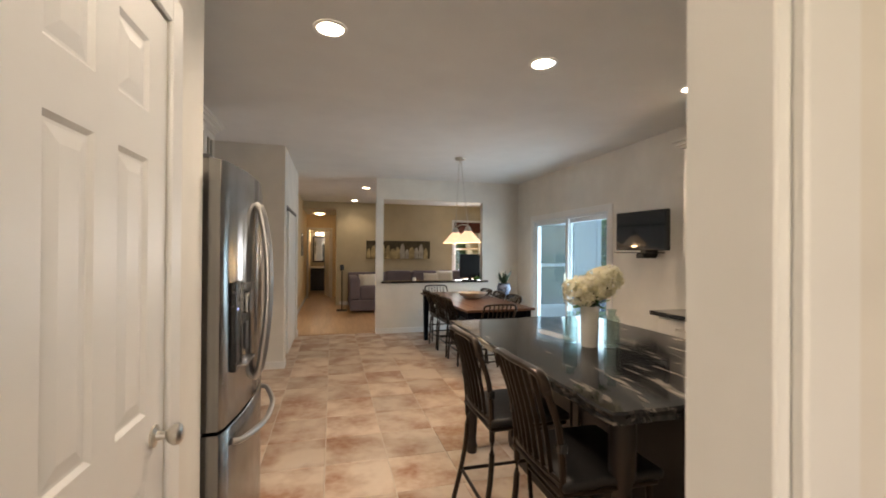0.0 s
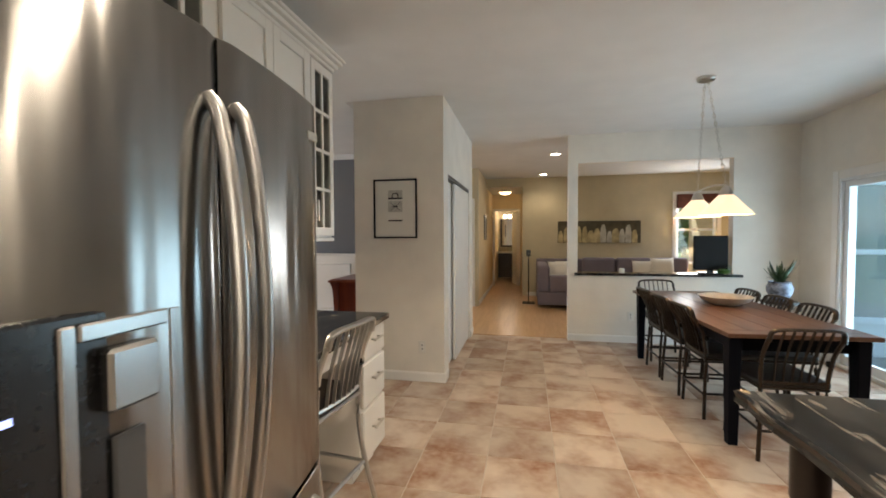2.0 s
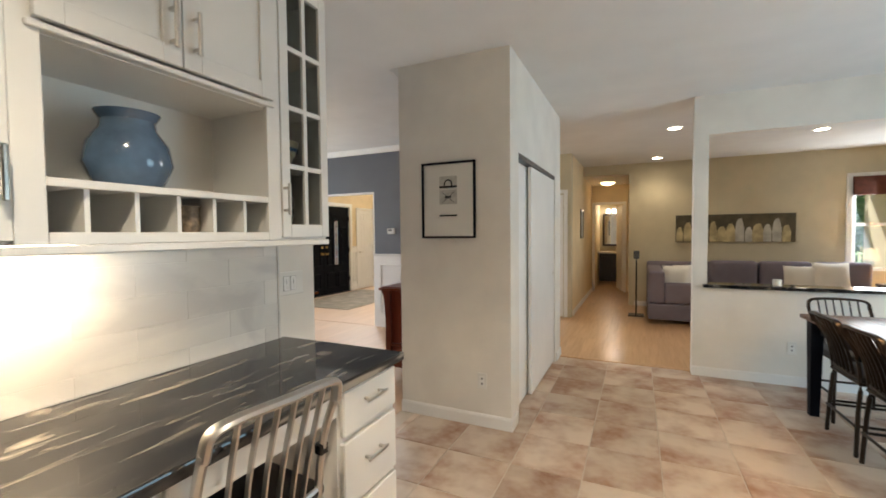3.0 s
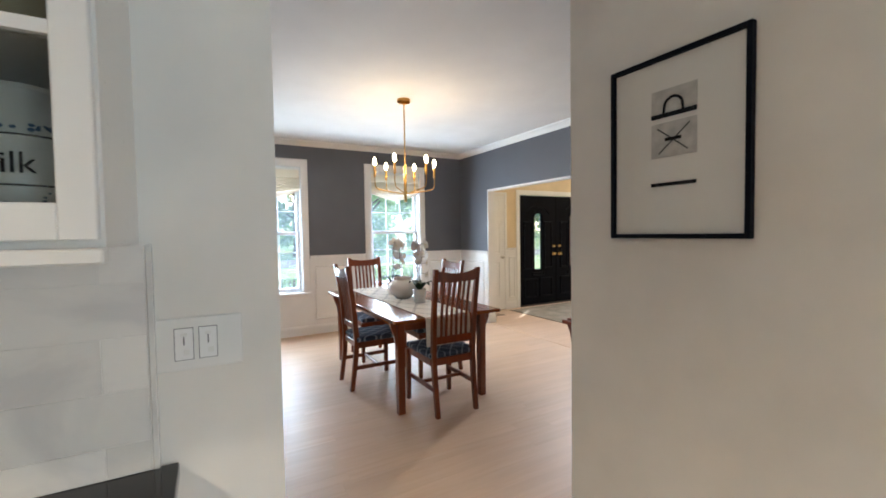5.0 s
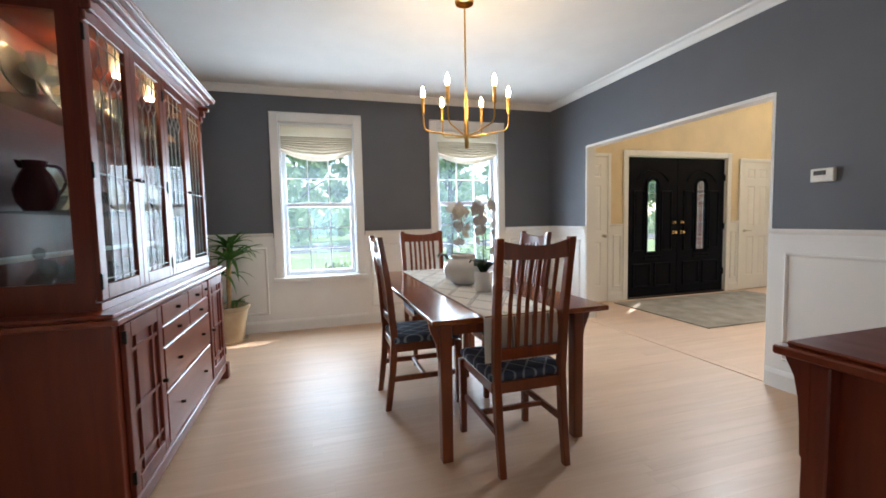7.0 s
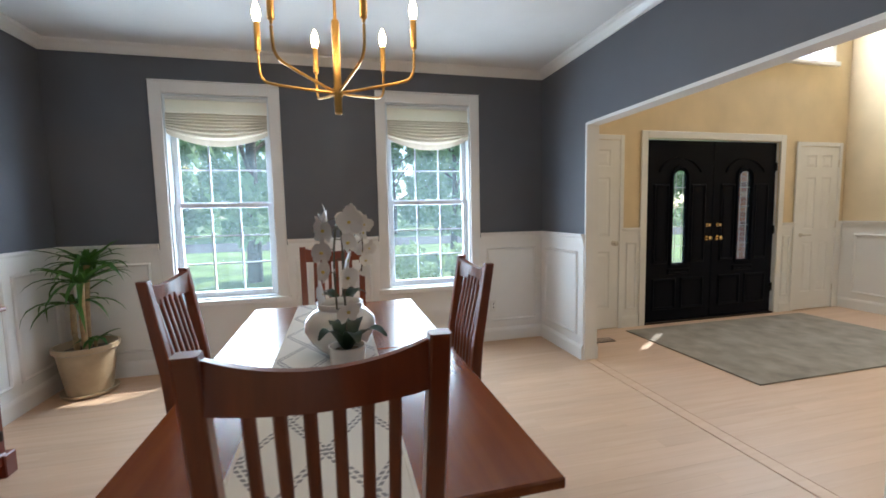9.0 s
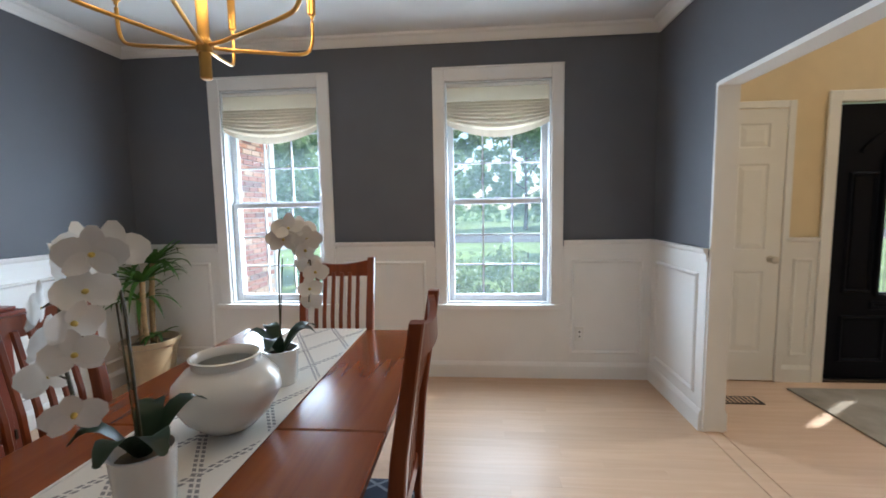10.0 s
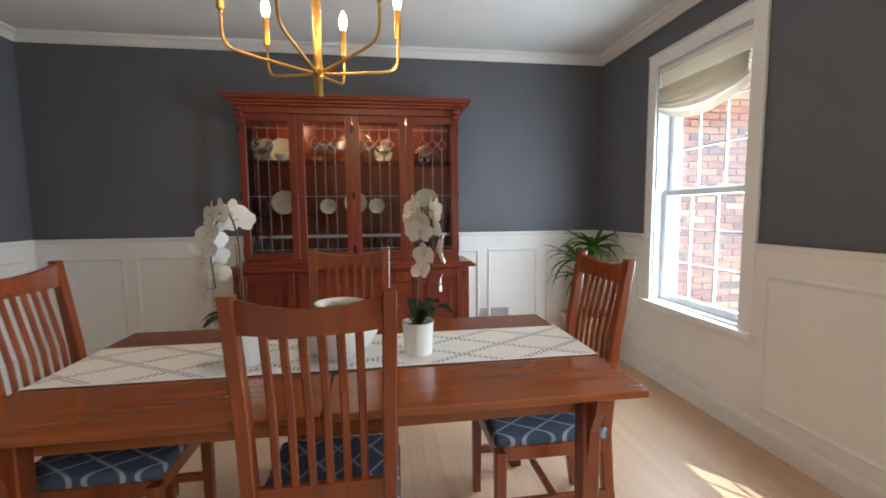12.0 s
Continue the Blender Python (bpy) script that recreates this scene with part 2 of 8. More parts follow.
CHERRY = wood("cherry_wood", (0.12, 0.020, 0.004), (0.25, 0.056, 0.011), 0.30, axis=2, scale=5, coat=0.4)
HUTCH = wood("dark_cherry_wood", (0.105, 0.012, 0.0035), (0.185, 0.029, 0.008), 0.38, axis=2, scale=5, coat=0.06)
HUTCH_X = wood("dark_cherry_board", (0.135, 0.017, 0.005), (0.215, 0.038, 0.010), 0.3, axis=0, scale=5, coat=0.2)
CHERRY_X = wood("cherry_wood_board", (0.19, 0.045, 0.008), (0.25, 0.068, 0.013), 0.24, axis=0, scale=5, coat=0.5, bump=0.02)
OAK = wood("light_oak_floor", (0.565, 0.375, 0.24), (0.645, 0.455, 0.31), 0.46, axis=1, scale=5, coat=0.04, per_piece=0.04, bump=0.03)
OAK_Y = wood("honey_oak_floor", (0.47, 0.27, 0.13), (0.62, 0.40, 0.22), 0.3, axis=1, scale=5, coat=0.15, per_piece=0.05, bump=0.05)
WALNUT = wood("walnut_tabletop", (0.055, 0.023, 0.013), (0.14, 0.062, 0.032), 0.42, axis=1, scale=5, coat=0.12)
ESPRESSO = plain("espresso_stained_wood", (0.014, 0.008, 0.006), 0.4, vary=0.2, scale=12, bump=0.1)
GRANITE = granite()
TILE = tile_stone()
GROUT = plain("tile_grout", (0.62, 0.54, 0.45), 0.9, grain=300, bump=0.3)
MARBLE = marble()
BRICK = brick_clay()
MORTAR = plain("mortar", (0.38, 0.35, 0.31), 0.95, bump=0.4)
GLASS = glass("window_glass", haze=0.012)
PATIOGLASS = glass("patio_glass", (0.88, 0.97, 1.0), haze=0.02)
# clear door glass, with haze mixed in to brighten it
DOORGLASS = glass("hazed_door_glass", gloss=0.02, haze=0.05)
CABGLASS = glass("cabinet_glass", (0.76, 0.78, 0.77), gloss=0.012, grazing=0.16)
PORCELAIN = plain("white_ceramic", (0.78, 0.76, 0.71), 0.22, vary=0.03, bump=0.03, coat=0.3)
LINEN = plain("white_linen", (0.74, 0.71, 0.65), 0.9, vary=0.05, grain=420, bump=0.4)
PLASTIC = plain("white_plastic", (0.78, 0.77, 0.73), 0.35, bump=0.0)
SOFA = plain("grey_mauve_upholstery", (0.19, 0.165, 0.20), 0.9, grain=350, bump=0.5, vary=0.1)
GRASS = plain("lawn_green", (0.24, 0.36, 0.10), 0.9, vary=0.25, scale=0.6, grain=40, bump=0.8)
ASPHALT = plain("asphalt", (0.09, 0.09, 0.095), 0.9, bump=0.5)
BULB = glow("lit_bulb", (1.0, 0.75, 0.42), 28)
CANLIGHT = glow("recessed_lens", (1.0, 0.86, 0.66), 14)


# ---- shape helpers ----
def part(name, bm, material, parent=None, label="", smooth=False):
    me = bpy.data.meshes.new(name)
    bm.to_mesh(me)
    bm.free()
    for m in material if isinstance(material, (list, tuple)) else [material]:
        me.materials.append(m)
    if smooth:
        for p in me.polygons:
            p.use_smooth = True
        me.set_sharp_from_angle(angle=radians(40))
    ob = new(name, me)
    if parent is not None:
        ob.parent = parent
    if label:
        ob["label"] = label
    return ob


def thing(name, m, label, category, group=""):
    ob = new(name)
    ob.matrix_basis = m
    ob.empty_display_size = 0.1
    return tagged(ob, label, category, group)


def box(bm, x0, y0, z0, x1, y1, z1, bev=0.0, seg=1):
    r = bmesh.ops.create_cube(bm, size=1.0)
    vs = r["verts"]
    for v in vs:
        v.co = Vector(((x0 + x1) / 2 + v.co.x * (x1 - x0), (y0 + y1) / 2 + v.co.y * (y1 - y0), (z0 + z1) / 2 + v.co.z * (z1 - z0)))
    if bev:
        es = {e for v in vs for e in v.link_edges}
        bmesh.ops.bevel(bm, geom=list(es), offset=bev, segments=seg, affect="EDGES", profile=0.6)
    return vs


def boxes(*rows, bev=0.0, seg=1):
    bm = bmesh.new()
    for r in rows:
        box(bm, *r, bev=bev, seg=seg)
    return bm


def spin(bm, profile, x=0, y=0, seg=24, cap=True):
    """A turned shape from (radius, z) rows."""
    rings = []
    for r, z in profile:
        rings.append([bm.verts.new((x + r * math.cos(2 * math.pi * k / seg), y + r * math.sin(2 * math.pi * k / seg), z)) for k in range(seg)])
    for a, b in zip(rings, rings[1:]):
        for k in range(seg):
            bm.faces.new((a[k], a[(k + 1) % seg], b[(k + 1) % seg], b[k]))
    if cap:
        bm.faces.new(rings[0][::-1])
        bm.faces.new(rings[-1])
    return bm


def turned(profile, x=0, y=0, seg=24, cap=True):
    return spin(bmesh.new(), profile, x, y, seg, cap)


def sweep(bm, points, section, up=Vector((0, 0, 1)), closed=False):
    """Carries a section (rows of sideways, upwards) along a line of points."""
    pts = [Vector(p) for p in points]
    rings = []
    for i, p in enumerate(pts):
        a = pts[i - 1] if i else pts[0]
        b = pts[i + 1] if i + 1 < len(pts) else pts[-1]
        d = (b - a).normalized()
        side = d.cross(up)
        side = side.normalized() if side.length > 1e-4 else Vector((1, 0, 0))
        top = side.cross(d).normalized()
        rings.append([bm.verts.new(p + side * s + top * u) for s, u in section])
    n = len(section)
    for a, b in zip(rings, rings[1:]):
        for k in range(n):
            bm.faces.new((a[k], a[(k + 1) % n], b[(k + 1) % n], b[k]))
    bm.faces.new(rings[0][::-1])
    bm.faces.new(rings[-1])
    return bm


def circle(r, n=10):
    return [(r * math.cos(2 * math.pi * k / n), r * math.sin(2 * math.pi * k / n)) for k in range(n)]


def rect(w, h):
    return [(-w / 2, -h / 2), (w / 2, -h / 2), (w / 2, h / 2), (-w / 2, h / 2)]


def tube(points, r, n=10):
    return sweep(bmesh.new(), points, circle(r, n))


def arc_points(pts, steps=5):
    """A smooth line through a few points (Catmull-Rom)."""
    p = [Vector(q) for q in pts]
    p = [2 * p[0] - p[1]] + p + [2 * p[-1] - p[-2]]
    out = []
    for i in range(1, len(p) - 2):
        for k in range(steps):
            t = k / steps
            a, b, c, d = p[i - 1:i + 3]
            out.append(0.5 * (2 * b + (c - a) * t + (2 * a - 5 * b + 4 * c - d) * t * t + (3 * b - a - 3 * c + d) * t ** 3))
    return out + [p[-2]]


def slab(axis, at0, at1, a0, a1, z0, z1, holes=(), mats=None):
    """A wall between two planes of x or y, with openings (a0, a1, z0, z1) through it. mats: index of the material on the low and high side."""
    us = sorted({a0, a1, *(h[0] for h in holes), *(h[1] for h in holes)})
    zs = sorted({z0, z1, *(h[2] for h in holes), *(h[3] for h in holes)})
    us, zs = [u for u in us if a0 <= u <= a1], [z for z in zs if z0 <= z <= z1]

    def solid(i, k):
        if not (0 <= i < len(us) - 1 and 0 <= k < len(zs) - 1):
            return False
        u, z = (us[i] + us[i + 1]) / 2, (zs[k] + zs[k + 1]) / 2
        return not any(h[0] < u < h[1] and h[2] < z < h[3] for h in holes)

    bm = bmesh.new()
    at = (lambda p, u, z: (p, u, z)) if axis == "x" else (lambda p, u, z: (u, p, z))
    seen = {}

    def vert(*c):
        if c not in seen:
            seen[c] = bm.verts.new(c)
        return seen[c]

    def quad(cs, slot):
        f = bm.faces.new([vert(*c) for c in cs])
        f.material_index = slot

    low, high, edge = mats or (0, 0, 0)
    for i in range(len(us) - 1):
        for k in range(len(zs) - 1):
            if not solid(i, k):
                continue
            u, v, z, w = us[i], us[i + 1], zs[k], zs[k + 1]
            for p, s in ((at0, low), (at1, high)):
                quad([at(p, u, z), at(p, v, z), at(p, v, w), at(p, u, w)], s)
            for near, p in ((solid(i - 1, k), u), (solid(i + 1, k), v)):
                if not near:
                    quad([at(at0, p, z), at(at1, p, z), at(at1, p, w), at(at0, p, w)], edge)
            for near, q in ((solid(i, k - 1), z), (solid(i, k + 1), w)):
                if not near:
                    quad([at(at0, u, q), at(at1, u, q), at(at1, v, q), at(at0, v, q)], edge)
    bmesh.ops.recalc_face_normals(bm, faces=bm.faces)
    return bm


def structure(name, bm, material, label, category="structure", smooth=False):
    return tagged(part(name, bm, material, smooth=smooth), label, category, kind="structure")


def moulding(name, axis, u0, u1, p, z, profile, material, label, out=1):
    """A length of moulding along x or y on a wall plane p; profile rows of (out from the wall, up)."""
    bm = bmesh.new()
    ends = []
    for u in (u0, u1):
        ends.append([bm.verts.new((u, p + out * d, z + h) if axis == "x" else (p + out * d, u, z + h)) for d, h in profile])
    k = len(profile)
    for i in range(k):
        bm.faces.new((ends[0][i], ends[0][(i + 1) % k], ends[1][(i + 1) % k], ends[1][i]))
    bm.faces.new(ends[0][::-1])
    bm.faces.new(ends[1])
    bmesh.ops.recalc_face_normals(bm, faces=bm.faces)
    return structure(name, bm, material, label, "trim")


# ---- structure ----
H = 2.67
TALL = 5.2

# floors
structure("floor_kitchen", boxes((-0.89, -1.6, -0.12, 4.0, 7.1, -0.004)), GROUT, "tan grout bed under the kitchen tiles", "floor")
structure("floor_dining", boxes((-5.7, 3.3, -0.12, -0.89, 7.72, -0.006)), OAK, "light oak strip floor of the dining room", "floor")
structure("floor_foyer", boxes((-5.75, 7.72, -0.12, -1.0, 11.9, -0.006)), OAK, "light oak strip floor of the foyer", "floor")
structure("floor_family", boxes((-1.0, 7.1, -0.12, 5.55, 15.2, -0.006)), OAK_Y, "honey oak strip floor of the family room", "floor")

# ceilings
structure("ceiling_kitchen", boxes((-5.8, -1.7, H, 4.1, 7.1, H + 0.1), (-5.8, 7.1, H, -1.0, 7.66, H + 0.1)), CEIL, "flat white painted ceiling", "ceiling")
structure("ceiling_family", boxes((-1.0, 7.1, H, 5.6, 15.3, H + 0.1)), CEIL, "flat white painted ceiling", "ceiling")
structure("ceiling_foyer", boxes((-5.8, 7.66, TALL, -1.0, 11.95, TALL + 0.1)), CEIL, "high white foyer ceiling", "ceiling")
structure("ceiling_hall", boxes((-0.18, 11.124, 2.48, 0.645, 12.798, 2.55)), CEIL, "lowered white hall ceiling", "ceiling")

# windows and doors cut through the front wall
W1, W2 = (4.23, 5.035, 0.60, 2.315), (6.03, 6.835, 0.60, 2.315)
FRONT = (8.85, 10.70, 0.0, 2.06)
HIGH = (10.36, 11.42, 3.02, 4.40)
structure("wall_front_dining", slab("x", -5.85, -5.65, 3.3, 7.66, 0, H, [W1, W2], (1, 0, 2)), [SLATE, BRICK, WHITE], "slate blue painted dining room wall", "wall")
structure("wall_front_foyer", slab("x", -5.85, -5.65, 7.66, 11.9, 0, TALL, [FRONT, HIGH], (1, 0, 2)), [FOYER, BRICK, WHITE], "straw yellow painted foyer wall", "wall")
structure("wall_dining_south", slab("y", 3.30, 3.42, -5.65, -0.89, 0, H), SLATE, "slate blue painted dining room wall", "wall")
structure("wall_foyer_south", slab("y", 7.605, 7.72, -5.65, -0.78, 0, TALL, [(-4.88, -2.80, 0, 2.025)], (0, 1, 2)), [SLATE, FOYER, WHITE], "wall with a wide cased opening to the foyer", "wall")
structure("wall_foyer_north", slab("y", 11.78, 11.9, -5.65, -1.0, 0, TALL), FOYER, "straw yellow painted foyer wall", "wall")
structure("wall_foyer_east", slab("x", -1.1, -1.0, 9.4, 11.78, 0, TALL), FOYER, "straw yellow painted foyer wall", "wall")
structure("wall_foyer_upper", slab("x", -1.1, -1.0, 7.72, 9.4, H, TALL), FOYER, "straw yellow painted foyer wall", "wall")
structure("wall_desk", slab("x", -0.89, -0.77, 1.36, 4.06, 0, H, (), (1, 0, 0)), [CREAM, SLATE], "cream painted wall behind the desk", "wall")
structure("wall_fridge_niche", slab("y", 1.44, 1.555, -0.77, 0.09, 0, H), CREAM, "cream painted wall end beside the refrigerator", "wall")
structure("wall_pantry", slab("x", 0.015, 0.115, -1.5, 1.215, 0, H, [(0.508, 1.132, 0, 2.04)]), CREAM, "cream painted wall with a pantry door", "wall")
structure("wall_pantry_back", slab("x", -0.89, -0.77, -1.5, 1.36, 0, H), CREAM, "plain wall closing the pantry", "wall")
structure("wall_pantry_end", slab("x", -0.01, 0.09, 1.215, 1.44, 0, H), CREAM, "cream painted wall beside the pantry door", "wall")
# its opening is assumed, cut so the added entry fill gets in
structure("wall_entry_back", slab("y", -1.6, -1.5, -0.89, 4.02, 0, H, [(0.1, 1.0, 0.9, 2.1)]), CREAM, "plain cream wall closing the entry", "wall")
structure("wall_kitchen_south", slab("y", 0.19, 0.31, 0.115, 3.90, 0, H, [(0.115, 1.06, 0, 2.06)]), CREAM, "cream painted wall with a cased doorway", "wall")
SLIDE = (4.35, 6.36, 0.02, 1.94)
structure("wall_kitchen_east", slab("x", 3.90, 4.04, -1.6, 7.12, 0, H, [SLIDE], (0, 1, 2)), [CREAM, MORTAR, WHITE], "cream painted kitchen wall with a patio door", "wall")
structure("wall_pass_through", slab("y", 7.0, 7.12, 1.28, 3.90, 0, H, [(1.40, 3.20, 0.86, 2.305)], (0, 1, 0)), [CREAM, FAMILY], "cream wall with a pass-through opening", "wall")
CLOSET = (5.37, 6.86, 0, 1.985)
structure("wall_closet_south", slab("y", 5.15, 5.25, -0.88, 0.0, 0, H), CREAM, "cream painted end wall of the closet", "wall")
structure("wall_closet_east", slab("x", -0.10, 0.0, 5.25, 7.18, 0, H, [CLOSET]), CREAM, "cream painted wall with closet doors", "wall")
structure("wall_closet_west", slab("x", -0.88, -0.78, 5.25, 7.605, 0, H, (), (0, 1, 1)), [SLATE, CREAM], "slate blue painted dining room wall", "wall")
structure("wall_closet_north", slab("y", 7.08, 7.18, -0.78, -0.10, 0, H), CREAM, "cream painted wall of the closet", "wall")
structure("wall_hall_end", slab("y", 9.38, 9.5, -1.0, -0.18, 0, H), FAMILY, "sand painted wall end beside the hall", "wall")
structure("wall_hall_west", slab("x", -0.30, -0.18, 9.5, 15.1, 0, H), FOYER, "warm yellow hall wall", "wall")
structure("wall_family_north", slab("y", 11.0, 11.12, -0.18, 5.5, 0, H, [(-0.18, 0.645, 0, 2.49), (3.85, 4.62, 0.75, 2.2)]), FAMILY, "sand painted family room wall", "wall")
structure("wall_family_east", slab("x", 5.5, 5.6, 7.12, 15.1, 0, H), FAMILY, "sand painted family room wall", "wall")
structure("wall_family_south", slab("y", 7.0, 7.12, 4.04, 5.55, 0, H), FAMILY, "sand painted family room wall", "wall")
structure("wall_hall_east", slab("x", 0.645, 0.745, 11.12, 15.1, 0, H), FOYER, "warm yellow hall wall", "wall")
structure("wall_hall_north", slab("y", 12.8, 12.9, -0.18, 0.645, 0, H, [(-0.12, 0.50, 0, 2.03)]), FOYER, "warm yellow wall over a doorway", "wall")
structure("wall_bath_north", slab("y", 15.0, 15.1, -0.18, 0.645, 0, H), FAMILY, "plain wall closing the bathroom", "wall")

# trim
CROWN = [(0, -0.07), (0.012, -0.07), (0.018, -0.058), (0.05, -0.026), (0.072, -0.016), (0.078, 0.0), (0, 0)]
BASE = [(0, 0), (0.016, 0), (0.016, 0.10), (0.010, 0.118), (0.004, 0.13), (0, 0.13)]
SHORTBASE = [(0, 0), (0.013, 0), (0.013, 0.075), (0.006, 0.09), (0, 0.09)]
RAIL = [(0, -0.075), (0.010, -0.075), (0.013, -0.035), (0.024, -0.022), (0.030, -0.008), (0.030, 0.0), (0, 0.0)]
moulding("crown_trim", "y", 3.42, 7.605, -5.65, H, CROWN, WHITE, "white crown moulding at the ceiling")
moulding("crown_trim", "x", -5.65, -0.89, 3.42, H, CROWN, WHITE, "white crown moulding at the ceiling")
moulding("crown_trim", "x", -5.65, -0.88, 7.605, H, CROWN, WHITE, "white crown moulding at the ceiling", -1)
moulding("crown_trim", "y", 5.15, 7.605, -0.88, H, CROWN, WHITE, "white crown moulding at the ceiling", -1)
moulding("crown_trim", "y", 3.42, 4.06, -0.89, H, CROWN, WHITE, "white crown moulding at the ceiling", -1)
moulding("baseboard", "y", -1.5, 0.20, 0.115, 0, SHORTBASE, WHITE, "white painted baseboard")
moulding("baseboard", "y", 1.225, 1.555, 0.09, 0, SHORTBASE, WHITE, "white painted baseboard")
moulding("baseboard", "x", -0.88, 0.0, 5.15, 0, SHORTBASE, WHITE, "white painted baseboard", -1)
moulding("baseboard", "y", 5.137, 5.30, 0.0, 0, SHORTBASE, WHITE, "white painted baseboard")
moulding("baseboard", "y", 6.93, 7.18, 0.0, 0, SHORTBASE, WHITE, "white painted baseboard")
moulding("baseboard", "x", 1.28, 3.90, 7.0, 0, SHORTBASE, WHITE, "white painted baseboard", -1)
moulding("baseboard", "y", 6.45, 7.0, 3.90, 0, SHORTBASE, WHITE, "white painted baseboard", -1)
moulding("baseboard", "y", 3.0, 4.26, 3.90, 0, SHORTBASE, WHITE, "white painted baseboard", -1)
moulding("baseboard", "y", 9.5, 12.8, -0.18, 0, SHORTBASE, WHITE, "white painted baseboard")
moulding("baseboard", "x", 0.745, 5.5, 11.0, 0, SHORTBASE, WHITE, "white painted baseboard", -1)

RAILZ = 1.10


def at_wall(axis, u, p, z):
    return (u, p, z) if axis == "x" else (p, u, z)


def panel_frame(axis, u0, u1, z0, z1, p, out, w=0.026, d=0.014):
    """A mitred picture-frame moulding on a wainscot."""
    bm = bmesh.new()
    rings = []
    for off, dep in ((0, 0), (0.004, d * 0.6), (w * 0.5, d), (w, d * 0.35), (w, 0)):
        rings.append([bm.verts.new(at_wall(axis, u, p + out * dep, z)) for u, z in ((u0 + off, z0 + off), (u1 - off, z0 + off), (u1 - off, z1 - off), (u0 + off, z1 - off))])
    for a, b in zip(rings, rings[1:]):
        for k in range(4):
            bm.faces.new((a[k], a[(k + 1) % 4], b[(k + 1) % 4], b[k]))
    bmesh.ops.recalc_face_normals(bm, faces=bm.faces)
    return bm


def wainscot(axis, p, out, u0, u1, holes=(), panels=(), breaks=(), label="white painted wainscot panelling"):
    t0, t1 = (p, p + out * 0.010) if out > 0 else (p - 0.010, p)
    ob = structure("wainscot", slab("y" if axis == "x" else "x", t0, t1, u0, u1, 0, RAILZ - 0.05, holes), WHITE, label, "trim")
    for a, b in panels:
        part("panel_moulding", panel_frame(axis, a, b, 0.20, 0.945, p + out * 0.010, out), WHITE, ob)
    cuts = sorted([u0, *[c for pair in breaks for c in pair], u1])
    for a, b in zip(cuts[::2], cuts[1::2]):
        moulding("chair_rail", axis, a, b, p + out * 0.008, RAILZ, RAIL, WHITE, "white painted chair rail", out)
        moulding("baseboard", axis, a, b, p + out * 0.009, 0, BASE, WHITE, "white painted baseboard", out)
    return ob


wainscot("y", -5.65, 1, 3.42, 7.605, [(W1[0], W1[1], 0.56, 3), (W2[0], W2[1], 0.56, 3)], [(3.50, 4.06), (5.19, 5.86), (6.99, 7.53)], [(W1[0] - 0.10, W1[1] + 0.10), (W2[0] - 0.10, W2[1] + 0.10)])
for a, b in ((W1[0] - 0.10, W1[1] + 0.10), (W2[0] - 0.10, W2[1] + 0.10)):
    moulding("baseboard", "y", a, b, -5.641, 0, BASE, WHITE, "white painted baseboard")
wainscot("x", 3.42, 1, -5.64, -0.89, (), [(-5.57, -5.12), (-5.04, -4.56), (-4.48, -3.9), (-2.2, -1.62), (-1.54, -0.97)])
wainscot("x", 7.605, -1, -5.64, -4.88, (), [(-5.56, -4.97)])
wainscot("x", 7.605, -1, -2.80, -0.88, (), [(-2.70, -2.02), (-1.92, -0.97)])
wainscot("y", -0.88, -1, 5.21, 7.60, (), [(5.29, 6.3), (6.4, 7.5)])
wainscot("y", -0.89, -1, 3.43, 4.02, (), [(3.52, 3.95)])
# foyer
wainscot("y", -5.65, 1, 7.72, 11.78, [(7.74, 8.52, 0, 3), (FRONT[0], FRONT[1], 0, 3), (11.0, 11.66, 0, 3)], [(8.6, 8.74), (10.8, 10.93)], [(7.725, 8.535), (FRONT[0] - 0.085, FRONT[1] + 0.085), (10.985, 11.675)])
wainscot("x", 11.78, -1, -5.64, -1.1, (), [(-5.5, -4.6), (-4.5, -3.6)])
wainscot("x", 7.72, 1, -5.64, -4.88, (), [(-5.56, -4.97)])
wainscot("x", 7.72, 1, -2.80, -1.1, (), [(-2.70, -1.2)])


def casing(name, axis, p, out, u0, u1, z1, w=0.07, d=0.018, label="white painted door casing", z0=0.0):
    """Three sides of a door's or window's casing on one face of a wall."""
    bm = bmesh.new()

    def bar(a, b, c, e):
        lo, hi = sorted((p, p + out * d))
        if axis == "x":
            box(bm, a, lo, c, b, hi, e, 0.004)
        else:
            box(bm, lo, a, c, hi, b, e, 0.004)
    bar(u0 - w, u0, z0, z1 + w)
    bar(u1, u1 + w, z0, z1 + w)
    bar(u0, u1, z1, z1 + w)
    return structure(name, bm, WHITE, label, "trim")


casing("door_trim", "y", 0.115, 1, 0.508, 1.132, 2.04, 0.082, 0.014)
casing("door_trim", "y", -5.65 + 0.0095, 1, FRONT[0], FRONT[1], FRONT[3], 0.08)
casing("door_trim", "y", 3.90, -1, SLIDE[0], SLIDE[1], SLIDE[3], 0.085)
casing("door_trim", "x", 12.8, -1, -0.12, 0.50, 2.03, 0.06)
casing("door_trim", "x", 0.188, -1, 0.21, 1.05, 2.06, 0.085, 0.018)
casing("door_trim", "x", 9.38, -1, -0.95, -0.30, 2.03, 0.06)
casing("window_trim", "x", 11.0, -1, 3.85, 4.62, 2.2, 0.08, z0=0.75)
casing("window_trim", "y", -5.65, 1, HIGH[0], HIGH[1], HIGH[3], 0.08, z0=HIGH[2])
